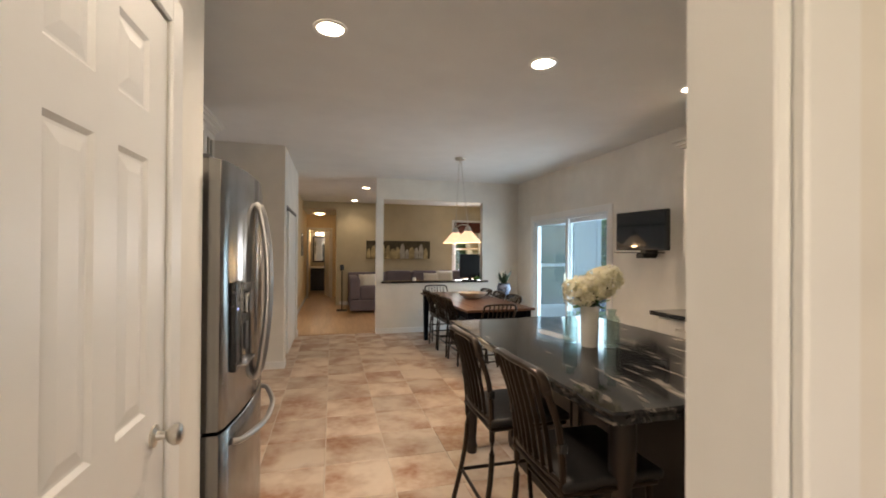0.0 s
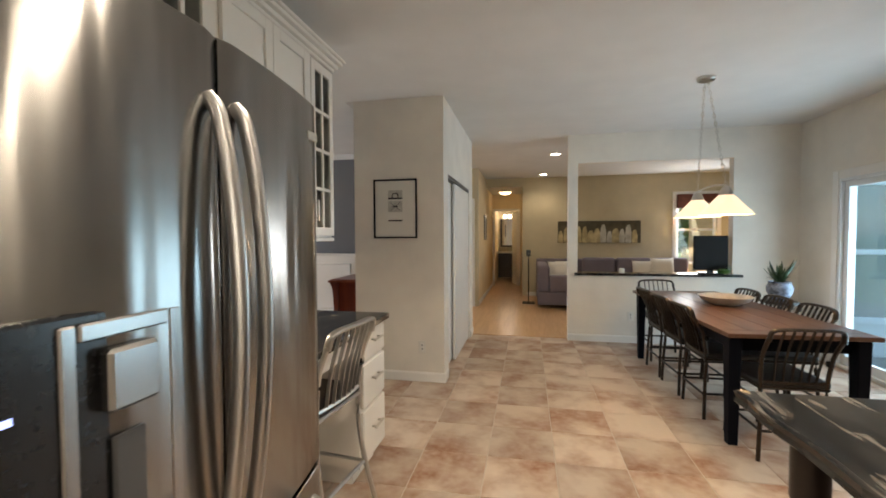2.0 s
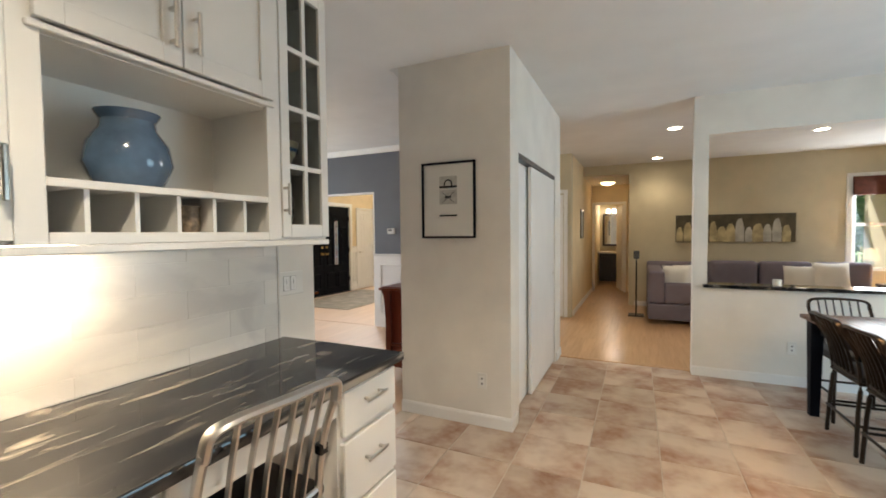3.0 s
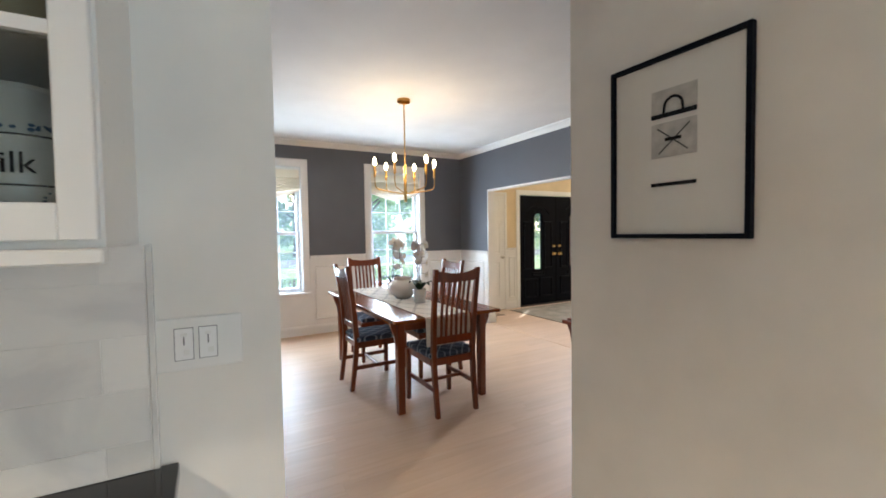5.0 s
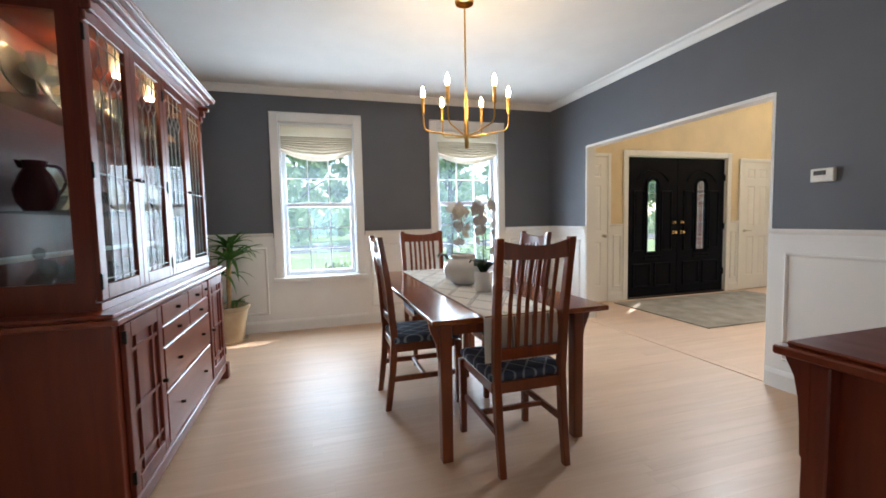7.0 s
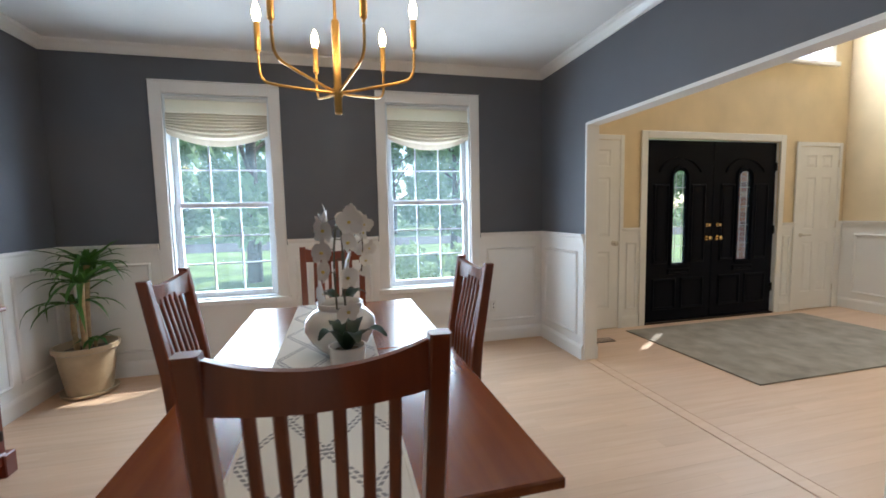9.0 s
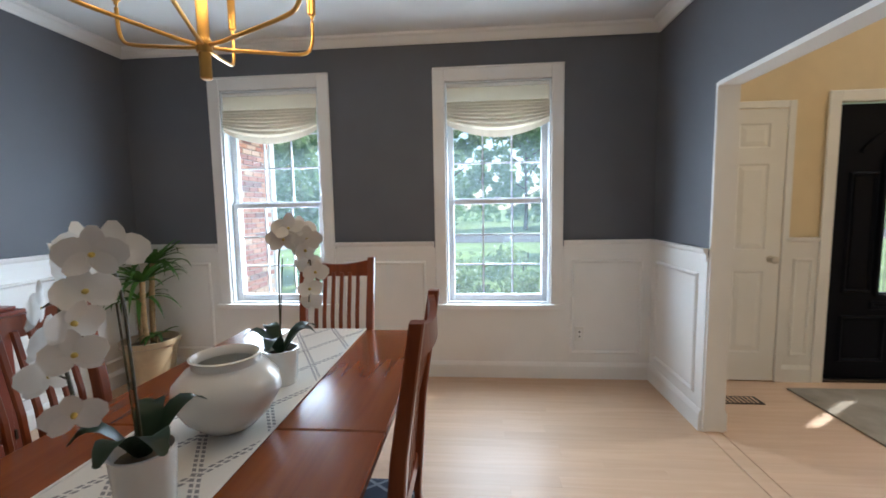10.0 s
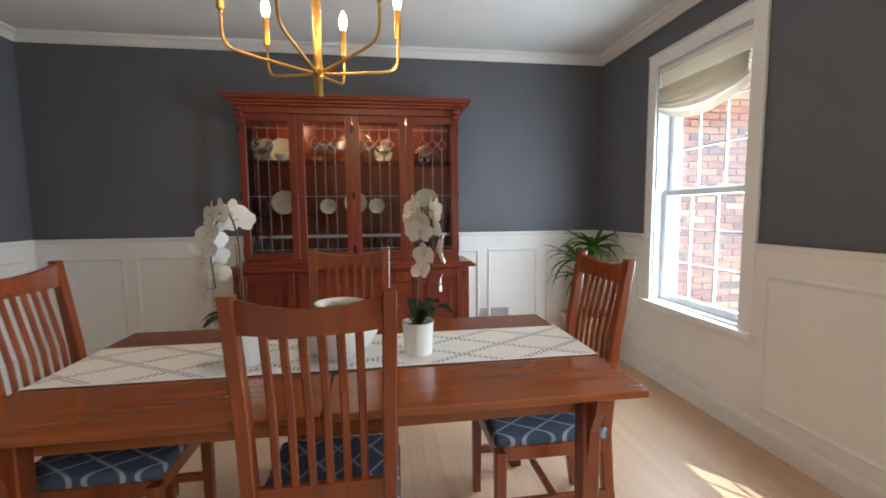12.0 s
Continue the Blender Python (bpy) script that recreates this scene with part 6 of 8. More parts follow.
for k in range(46):
    a, z = rnd.uniform(-1.4, 1.4), rnd.choice((rnd.uniform(0.012, 0.068), rnd.uniform(0.16, 0.168)))
    q = Matrix.Translation((0.0688 * math.cos(a), 0.0688 * math.sin(a), z)) @ Matrix.Rotation(a, 4, "Z")
    r = rnd.uniform(0.002, 0.005)
    bm.faces.new([bm.verts.new(q @ Vector((0.0003, r * math.cos(t), r * 0.7 * math.sin(t)))) for t in [math.pi * j / 3 for j in range(6)]])
tagged(part("painted_flowers", bm, BLUEGLAZE, ob, "small blue painted flowers"), kind="stuff")
txt = bpy.data.curves.new("word", "FONT")
txt.body, txt.size, txt.extrude, txt.align_x = "Milk", 0.045, 0.001, "CENTER"
tmp = bpy.data.objects.new("word", txt)
scene.collection.objects.link(tmp)
me = bpy.data.meshes.new_from_object(tmp.evaluated_get(bpy.context.evaluated_depsgraph_get()))
bpy.data.objects.remove(tmp)
word = new("lettering", me)
me.materials.append(SOOT)
word.parent = ob
word.matrix_basis = pose(0.0705, 0, 0.095, 90, 0, 90)
ob = tagged(bowl("mixing_bowl", -0.60, 3.66, 1.675, 0.095, 0.11, plain("banded_yellowware", (0.52, 0.40, 0.24), 0.3, vary=0.05), "tan mixing bowl with blue bands behind glass", ""), category="bowl")
part("band", turned([(0.0885, 0.068), (0.0945, 0.082)], seg=28, cap=False), BLUEGLAZE, ob, "blue painted band")

# desk
desk = thing("desk_counter", pose(0, 0, 0), "black granite desk top on cream drawers", "counter")
part("worktop", boxes((-0.768, 2.492, 0.865, -0.09, 3.845, 0.90), bev=0.006, seg=2), GRANITE, desk, "polished black granite worktop")
tagged(desk, "polished black granite desk top with pale veins", "worktop")
for name, y0, y1, zs in (("drawer_unit", 3.46, 3.82, ((0.12, 0.41), (0.43, 0.67), (0.69, 0.85))), ("drawer_unit", 2.515, 2.87, ((0.12, 0.41), (0.43, 0.67), (0.69, 0.85)))):
    u = thing(name, pose(0, 0, 0), "cream painted drawer unit under the desk top", "cabinet", "desk drawer units")
    part("body", boxes((-0.76, y0, 0.10, -0.135, y1, 0.864), (-0.76, y0 + 0.02, 0.0, -0.19, y1 - 0.02, 0.10)), CABINET, u)
    for z0, z1 in zs:
        d = part("drawer", boxes((-0.135, y0 + 0.012, z0, -0.113, y1 - 0.012, z1), bev=0.005), CABINET, u)
        bar_pull(d, -0.113, (y0 + y1) / 2, (z0 + z1) / 2 + 0.02, 0.13, False)
ap = thing("desk_apron", pose(0, 0, 0), "cream pencil drawer under the desk top", "drawer")
part("panel", boxes((-0.70, 2.872, 0.765, -0.14, 3.458, 0.864)), CABINET, ap)
part("drawer_front", boxes((-0.14, 2.885, 0.775, -0.118, 3.445, 0.855), bev=0.004), CABINET, ap)

# backsplash of marble tiles
LIGHTGROUT = plain("pale_grout", (0.78, 0.76, 0.72), 0.8)
bs = structure("backsplash", boxes((-0.769, 2.50, 0.9, -0.7575, 3.80, 1.374)), LIGHTGROUT, "grouted marble tile backsplash", "wall")
for r in range(5):
    off = -0.04 if r % 2 else -0.22
    for k in range(6):
        a, b = 2.502 + off + 0.36 * k, 2.502 + off + 0.36 * (k + 1)
        a, b = max(a, 2.502), min(b, 3.798)
        if b - a < 0.03:
            continue
        z0, z1 = (0.902, 0.966, 1.076, 1.186, 1.296)[r], (0.966, 1.076, 1.186, 1.296, 1.372)[r]
        part("tile", boxes((-0.764, a + 0.0008, z0 + 0.0008, -0.756, b - 0.0008, min(z1, 1.372) - 0.0008), bev=0.0006), MARBLE, bs)
structure("tile_edge_trim", boxes((-0.769, 3.80, 0.9, -0.752, 3.812, 1.374), bev=0.002), MARBLE, "marble edge strip of the backsplash", "trim")
uc = tagged(part("under_cabinet_lamp", boxes((-0.68, 2.66, 1.352, -0.60, 2.96, 1.372), bev=0.004), CANLIGHT), "lit lamp strip under the wall cabinet", "lamp")

# framed print
pic = thing("framed_print", pose(-0.466, 5.15, 1.638), "black framed print with a white mat on the wall", "picture")
w, h = 0.213, 0.278
part("frame", boxes((-w, -0.022, -h, -w + 0.014, 0, h), (w - 0.014, -0.022, -h, w, 0, h), (-w + 0.014, -0.022, -h, w - 0.014, 0, -h + 0.014), (-w + 0.014, -0.022, h - 0.014, w - 0.014, 0, h), bev=0.001), BLACK, pic, "thin black frame")
MAT = plain("picture_mat", (0.74, 0.73, 0.68), 0.8, vary=0.02)
PAPER = plain("grey_photo_paper", (0.55, 0.54, 0.50), 0.7, vary=0.15, scale=30)
part("mat", boxes((-w + 0.014, -0.008, -h + 0.014, w - 0.014, -0.002, h - 0.014)), MAT, pic)
for z0, z1 in ((0.095, 0.175), (-0.03, 0.075)):
    part("photo", boxes((-0.07, -0.0095, z0, 0.07, -0.008, z1)), PAPER, pic)
for x, z0, z1 in ((0.07, 0.09, 0.104), (0.07, -0.118, -0.107), (0.025, 0.018, 0.028)):
    part("image_mark", boxes((-x, -0.0105, z0, x, -0.0095, z1)), SOOT, pic)
part("image_mark", sweep(bmesh.new(), arc_points([(-0.03, -0.010, 0.104), (-0.024, -0.010, 0.135), (0, -0.010, 0.148), (0.024, -0.010, 0.135), (0.03, -0.010, 0.104)], 4), rect(0.008, 0.001), Vector((0, 1, 0))), SOOT, pic)
for pts in (((-0.05, 0.06), (0.045, -0.015)), ((-0.045, -0.018), (0.05, 0.062))):
    part("image_mark", sweep(bmesh.new(), [(a, -0.0100, b) for a, b in pts], rect(0.004, 0.0008), Vector((0, 1, 0))), DARKGREY, pic)

# closet doors
for x, y0, y1 in ((-0.055, 5.372, 6.15), (-0.012, 5.83, 6.858)):
    d = tagged(new("closet_door"), "white sliding closet door with moulded panels", "door", kind="structure")
    d.matrix_basis = pose(x, y0, 0.015)
    part("finger_pull", turned([(0.022, 0), (0.024, 0.002), (0.018, 0.003), (0.016, 0.0005)], seg=18), NICKEL, d).matrix_basis = pose(0, 0.06 if x < -0.03 else y1 - y0 - 0.06, 0.95, 0, 90, 0)
    bm = boxes((-0.03, 0, 0, 0, y1 - y0, 1.93), bev=0.003)
    part("door_leaf", bm, WHITE, d)
structure("closet_track", boxes((-0.09, 5.37, 1.95, -0.004, 6.86, 1.984)), DARKGREY, "dark track over the closet doors", "trim")


# stools and chairs of bent metal
def metal_chair(m, seat_h, back_h, metal, label, name="metal_chair", group="", category="chair", lean=0.0):
    """A bent-tube chair: curved back of flat slats, padded seat, splayed legs, stretchers. Faces +y."""
    ob = thing(name, m, label, category, group)
    sp = 0.03 if seat_h > 0.55 else 0.015
    for s in (-1, 1):
        part("front_leg", tube(arc_points([(s * (0.18 + sp), 0.19 + sp, 0), (s * 0.185, 0.18, seat_h * 0.6), (s * 0.17, 0.165, seat_h)], 4), 0.0125, 8), metal, ob, smooth=True)
        part("back_leg", tube(arc_points([(s * (0.18 + sp), -0.23 - sp + lean, 0), (s * 0.182, -0.185, seat_h * 0.6), (s * 0.178, -0.175, seat_h), (s * 0.188, -0.195 - lean * 0.2, seat_h + (back_h - seat_h) * 0.5), (s * 0.192, -0.245 - lean * 0.7, back_h - 0.06)], 4), 0.0125, 8), metal, ob, smooth=True)
        part("side_stretcher", tube([(s * 0.185, 0.185, seat_h * 0.42), (s * 0.186, -0.20, seat_h * 0.42)], 0.009, 8), metal, ob)
    top = arc_points([(-0.192, -0.242, back_h - 0.075), (-0.182, -0.256, back_h - 0.022), (-0.13, -0.268, back_h - 0.004), (0, -0.28, back_h), (0.13, -0.268, back_h - 0.004), (0.182, -0.256, back_h - 0.022), (0.192, -0.242, back_h - 0.075)], 5)
    top = [p + Vector((0, -0.7 * lean, 0)) for p in top]
    part("top_rail", sweep(bmesh.new(), top, [(a * 0.9, b * 1.6) for a, b in circle(0.0125, 8)], Vector((0, 1, 0))), metal, ob, smooth=True)
    for k in range(6):
        x = -0.125 + 0.05 * k
        bow = -0.012 * (1 - (x / 0.15) ** 2)
        part("slat", sweep(bmesh.new(), arc_points([(x * 0.9, -0.178 + bow, seat_h + 0.03), (x * 0.97, -0.208 - 0.2 * lean + bow, seat_h + (back_h - seat_h) * 0.5), (x, -0.262 - 0.7 * lean + bow, back_h - 0.012)], 3), rect(0.016, 0.006), Vector((1, 0, 0))), metal, ob)
    part("lower_rail", tube(arc_points([(-0.178, -0.176, seat_h + 0.035), (0, -0.192, seat_h + 0.035), (0.178, -0.176, seat_h + 0.035)], 4), 0.009, 8), metal, ob)
    for s in (-1, 1):
        part("arm_joint", boxes((s * 0.186 - 0.016, -0.20, seat_h + 0.14, s * 0.186 + 0.016, -0.17, seat_h + 0.175), bev=0.004), SOOT, ob)
    part("cross_stretcher", tube([(-0.186, 0.19, seat_h * 0.36), (0.186, 0.19, seat_h * 0.36)], 0.009, 8), metal, ob)
    part("cross_stretcher", tube([(-0.186, -0.2, seat_h * 0.42), (0.186, -0.2, seat_h * 0.42)], 0.009, 8), metal, ob)
    part("seat_pan", boxes((-0.195, -0.19, seat_h - 0.012, 0.195, 0.195, seat_h + 0.008), bev=0.008), metal, ob)
    part("seat_cushion", boxes((-0.2, -0.185, seat_h + 0.008, 0.2, 0.21, seat_h + 0.045), bev=0.016, seg=3), SEATBLACK, ob, "black padded seat", smooth=True)
    return ob


stool = metal_chair(pose(1.43, 1.77, 0, 0, 0, -90), 0.62, 1.03, BRONZE, "dark bronze metal counter stool with a black seat", "counter_stool", "stools at the island", "stool")
copy_thing(stool, pose(1.47, 1.24, 0, 0, 0, -90))
copy_thing(stool, pose(2.05, 0.86, 0, 0, 0, 0))
metal_chair(pose(-0.26, 3.13, 0, 0, 0, 84), 0.60, 0.99, ALU, "brushed aluminium stool with a black seat at the desk", "counter_stool", "", "stool")
chair = metal_chair(pose(2.205, 5.88, 0, 0, 0, -88), 0.45, 0.835, BRONZE, "dark bronze metal chair with a black seat", "metal_chair", "chairs round the kitchen table", lean=0.05)
for cx, cy, rz in ((2.222, 5.42, -87), (2.245, 4.95, -88), (2.33, 4.38, 2), (2.62, 4.97, 92), (2.60, 5.44, 91), (2.58, 5.9, 93), (2.27, 6.42, 182), (2.26, 2.86, 180)):
    copy_thing(chair, pose(cx, cy, 0, 0, 0, rz))

# kitchen table
kt = thing("kitchen_table", pose(2.41, 5.37, 0, 0, 0, 2.3) @ Matrix.Diagonal((0.95, 1.02, 1, 1)), "long walnut kitchen table with black square legs", "table")
for k in range(5):
    x0 = -0.455 + 0.182 * k
    part("plank", boxes((x0 + 0.001, -0.93, 0.722, x0 + 0.181, 0.93, 0.75), bev=0.002), WALNUT, kt)
for s in (-1, 1):
    part("breadboard_end", boxes((-0.455, s * 0.985 - 0.054, 0.722, 0.455, s * 0.985 + 0.054, 0.75), bev=0.003), WALNUT, kt)
    part("apron", boxes((s * 0.36 - 0.012, -0.90, 0.62, s * 0.36 + 0.012, 0.90, 0.722)), BLACK, kt)
    part("end_apron", boxes((-0.348, s * 0.93 - 0.012, 0.62, 0.348, s * 0.93 + 0.012, 0.722)), BLACK, kt)
    for q in (-1, 1):
        part("leg", tapered(bmesh.new(), [(s * 0.385, q * 0.95, 0), (s * 0.385, q * 0.95, 0.722)], [(0.06, 0.06), (0.085, 0.085)]), BLACK, kt)
bowl("serving_bowl", 2.50, 5.50, 0.75, 0.215, 0.08, plain("cream_pottery", (0.58, 0.52, 0.45), 0.4, vary=0.2, scale=9), "wide shallow pottery bowl on the kitchen table", "")

# pendant over the table
SHADE = plain("alabaster_glass", (0.85, 0.75, 0.60), 0.4, vary=0.1, scale=6, bump=0.02)
sn = SHADE.node_tree.nodes["Principled BSDF"]
sn.inputs["Emission Color"].default_value, sn.inputs["Emission Strength"].default_value = (1.0, 0.70, 0.42, 1), 0.5
pen = thing("pendant_lamp", pose(0, 0, 0), "two-shade nickel pendant lamp on chains, lit", "pendant lamp")
part("canopy", turned([(0.065, 2.645), (0.07, 2.65), (0.07, 2.669), (0, 2.669)], 2.205, 5.19, 24, False), NICKEL, pen, smooth=True)
for k, (sx, sy) in enumerate(((2.165, 4.71), (2.145, 5.17))):
    sh = part("shade", turned([(0.045, 1.665), (0.06, 1.65), (0.125, 1.575), (0.172, 1.522), (0.168, 1.522), (0.12, 1.57), (0.055, 1.643), (0.04, 1.66)], sx, sy, 32, False), SHADE, pen, "alabaster glass cone shade", smooth=True)
    part("cap", turned([(0.012, 1.73), (0.03, 1.715), (0.048, 1.668), (0.046, 1.655)], sx, sy, 20), NICKEL, sh, smooth=True)
    part("bulb", turned([(0.015, 1.64), (0.03, 1.60), (0.025, 1.565), (0.002, 1.555)], sx, sy, 14), BULB, sh, smooth=True)
    lamp("pendant_light", "POINT", pose(sx, sy, 1.53), 5, (1, 0.66, 0.34), radius=0.03)
    a, b = Vector((2.205, 5.19 + 0.03 * (2 * k - 1), 2.645)), Vector((sx, sy, 1.73))
    n = 26
    for i in range(n):
        p, q = a.lerp(b, i / n), a.lerp(b, (i + 1.25) / n if i + 1 < n else 1)
        ax = Vector((1, 0, 0)) if i % 2 else Vector((0.4, 0.9, 0)).normalized()
        d = (q - p).normalized()
        ring = [p.lerp(q, 0.5 - 0.5 * math.cos(t)) + ax * 0.009 * math.sin(t) for t in [2 * math.pi * j / 8 for j in range(9)]]
        part("chain_link", tube(ring, 0.003, 5), NICKEL, pen)
part("cross_bar", tube(arc_points([(2.165, 4.71, 1.735), (2.155, 4.94, 1.755), (2.145, 5.17, 1.735)], 6), 0.007, 8), NICKEL, pen, smooth=True)

# island
isl = thing("kitchen_island", pose(0, 0, 0), "dark wood kitchen island with a thick black granite top", "island")
bm = bmesh.new()
rnd = random.Random(2)
edge = []
for (xa, ya), (xb, yb) in (((1.40, 0.95), (2.55, 0.95)), ((2.55, 0.95), (2.55, 2.75)), ((2.55, 2.75), (1.38, 2.75)), ((1.38, 2.75), (1.40, 0.95))):
    steps = 26
    for i in range(steps):
        f = i / steps
        edge.append((xa + (xb - xa) * f + rnd.uniform(-0.005, 0.005), ya + (yb - ya) * f + rnd.uniform(-0.005, 0.005)))
rings = []
for off, z in ((0.008, 0.872), (0.0, 0.878), (0.003, 0.893), (0.0, 0.908), (0.012, 0.915)):
    cx, cy = 1.97, 1.85
    rings.append([bm.verts.new((x + (cx - x) * off * 1.2 + rnd.uniform(-0.002, 0.002), y + (cy - y) * off * 1.2 + rnd.uniform(-0.002, 0.002), z)) for x, y in edge])
for a, b in zip(rings, rings[1:]):
    for k in range(len(edge)):
        bm.faces.new((a[k], a[(k + 1) % len(edge)], b[(k + 1) % len(edge)], b[k]))
bm.faces.new(rings[-1])
bm.faces.new(rings[0][::-1])
part("worktop", bm, GRANITE, isl, "black granite top with pale veins and a rough edge")
part("base", boxes((1.72, 1.25, 0.10, 2.50, 2.45, 0.872), (1.76, 1.29, 0.0, 2.46, 2.41, 0.10), bev=0.004), ESPRESSO, isl)
for y0, y1 in ((1.27, 1.66), (1.68, 2.04), (2.06, 2.43)):
    part("side_panel", boxes((1.705, y0, 0.14, 1.72, y0 + 0.05, 0.85), (1.705, y1 - 0.05, 0.14, 1.72, y1, 0.85), (1.705, y0 + 0.05, 0.14, 1.72, y1 - 0.05, 0.20), (1.705, y0 + 0.05, 0.79, 1.72, y1 - 0.05, 0.85), bev=0.002), ESPRESSO, isl)
for y in (1.06, 2.64):
    part("turned_leg", turned([(0.035, 0), (0.04, 0.05), (0.03, 0.08), (0.038, 0.2), (0.042, 0.45), (0.03, 0.62), (0.045, 0.66), (0.045, 0.872)], 1.52, y, 18), ESPRESSO, isl, smooth=True)

# flowers on the island
vase = thing("flower_vase", pose(1.885, 1.785, 0.916), "white ceramic vase of cream hydrangeas on the island", "vase")
part("vase_body", turned([(0.040, 0), (0.043, 0.004), (0.048, 0.20), (0.050, 0.215), (0.045, 0.215), (0.042, 0.19)], seg=26, cap=False), PORCELAIN, vase, smooth=True)
HYD = leafy("hydrangea_petals", (0.68, 0.64, 0.44), (0.78, 0.75, 0.62))
FLEAF = leafy("green_leaves", (0.04, 0.12, 0.02), (0.09, 0.22, 0.04))
rnd = random.Random(9)
for cx, cy, cz, r in ((-0.065, 0.0, 0.285, 0.085), (0.04, -0.03, 0.33, 0.09), (0.02, 0.06, 0.30, 0.08), (0.115, -0.01, 0.355, 0.07), (-0.02, -0.065, 0.31, 0.08)):
    bm = bmesh.new()
    for k in range(110):
        z = rnd.uniform(-0.75, 1)
        a = rnd.uniform(0, 2 * math.pi)
        n = Vector((math.sqrt(1 - z * z) * math.cos(a), math.sqrt(1 - z * z) * math.sin(a), z))
        base = Matrix.Translation(Vector((cx, cy, cz)) + n * r * rnd.uniform(0.8, 1.05)) @ n.to_track_quat("Z", "Y").to_matrix().to_4x4() @ pose(0, 0, 0, rnd.uniform(-25, 25), rnd.uniform(-25, 25), rnd.uniform(0, 90))
        for q in range(4):
            vs = [bm.verts.new(base @ pose(0, 0, 0, 0, 0, 90 * q) @ Vector(c)) for c in ((0, 0, 0), (0.009, 0.010, 0.002), (0, 0.019, 0.004), (-0.009, 0.010, 0.002))]
            bm.faces.new(vs)
    part("flower_head", bm, HYD, vase)
    part("stem", tube([(0, 0, 0.02), (cx * 0.4, cy * 0.4, 0.2), (cx, cy, cz - 0.02)], 0.003, 6), STEM, vase)
bm = bmesh.new()
for k in range(9):
    petal(bm, Matrix.Translation((rnd.uniform(-0.03, 0.05), rnd.uniform(-0.05, 0.05), 0.215)) @ pose(0, 0, 0, rnd.uniform(-20, 35), 0, 40 * k), 0.095, 0.06, 0.1)
part("leaves", bm, FLEAF, vase, smooth=True)
BOTTLE = glass("bottle_glass", (0.86, 0.93, 0.92), 0.02)
for x, y, h in ((1.84, 1.90, 0.17), (1.985, 1.735, 0.20)):
    ob = tagged(part("glass_bottle", turned([(0.036, 0), (0.04, 0.006), (0.04, h * 0.72), (0.034, h * 0.80), (0.02, h * 0.85), (0.02, h * 0.95), (0.024, h * 0.96), (0.024, h), (0.019, h), (0.016, h * 0.86), (0.036, h * 0.7), (0.036, 0.01), (0.002, 0.008)], seg=22), BOTTLE, smooth=True), "clear glass bottle on the island", "bottle", "bottles on the island")
    ob.matrix_basis = pose(x, y, 0.916)

# right-hand cabinets and counter
wall = thing("wall_cabinet", pose(0, 0, 0), "white shaker wall cabinet with crown moulding", "cabinet")
part("body", boxes((3.57, 0.6, 1.376, 3.90, 2.86, 2.34)), CABINET, wall)
for k in range(5):
    y1 = 2.85 - 0.445 * k
    bm = bmesh.new()
    shaker(bm, -y1, -y1 + 0.44, 1.386, 2.33, -3.57)
    bmesh.ops.rotate(bm, verts=bm.verts, cent=(0, 0, 0), matrix=Matrix.Rotation(math.pi, 3, "Z"))
    d = part("door", bm, CABINET, wall)
    bar_pull(d, 3.55, (y1 - 0.40) if k % 2 == 0 else (y1 - 0.04), 1.50, 0.12, True, -1)
bm = bmesh.new()
for d, z0, z1 in ((0.02, 2.34, 2.365), (0.045, 2.365, 2.395), (0.07, 2.395, 2.415)):
    box(bm, 3.55 - d, 0.6, z0, 3.90, 2.86 + d, z1, 0.003)
part("crown", bm, CABINET, wall)
base = thing("base_cabinet", pose(0, 0, 0), "white base cabinets along the kitchen wall", "cabinet")
part("body", boxes((3.35, 0.35, 0.10, 3.90, 2.92, 0.865), (3.42, 0.37, 0.0, 3.90, 2.90, 0.10)), CABINET, base)
for k in range(4):
    y1 = 2.90 - 0.6 * k
    d = part("drawer", boxes((3.33, y1 - 0.59, 0.70, 3.35, y1, 0.85), bev=0.004), CABINET, base)
    bar_pull(d, 3.33, y1 - 0.3, 0.78, 0.13, False, -1)
    bm = bmesh.new()
    shaker(bm, -y1, -y1 + 0.59, 0.12, 0.68, -3.35)
    bmesh.ops.rotate(bm, verts=bm.verts, cent=(0, 0, 0), matrix=Matrix.Rotation(math.pi, 3, "Z"))
    part("door", bm, CABINET, base)
tagged(part("granite_counter", boxes((3.285, 0.33, 0.866, 3.90, 2.95, 0.905), bev=0.006, seg=2), GRANITE), "black granite counter along the kitchen wall", "worktop")
bs2 = structure("backsplash_east", boxes((3.894, 0.35, 0.905, 3.898, 2.95, 1.376)), MARBLE, "pale marble backsplash", "wall")
JAR = glass("green_glass", (0.25, 0.55, 0.18), 0.03)
ob = thing("green_jar", pose(3.62, 2.33, 0.906), "green glass jar on the black counter", "jar")
part("jar_body", turned([(0.07, 0), (0.075, 0.01), (0.075, 0.2), (0.06, 0.215)], seg=22), JAR, ob, smooth=True)
part("contents", turned([(0.066, 0.008), (0.066, 0.19)], seg=14), plain("green_apples", (0.16, 0.32, 0.03), 0.4, vary=0.3, scale=25), ob)

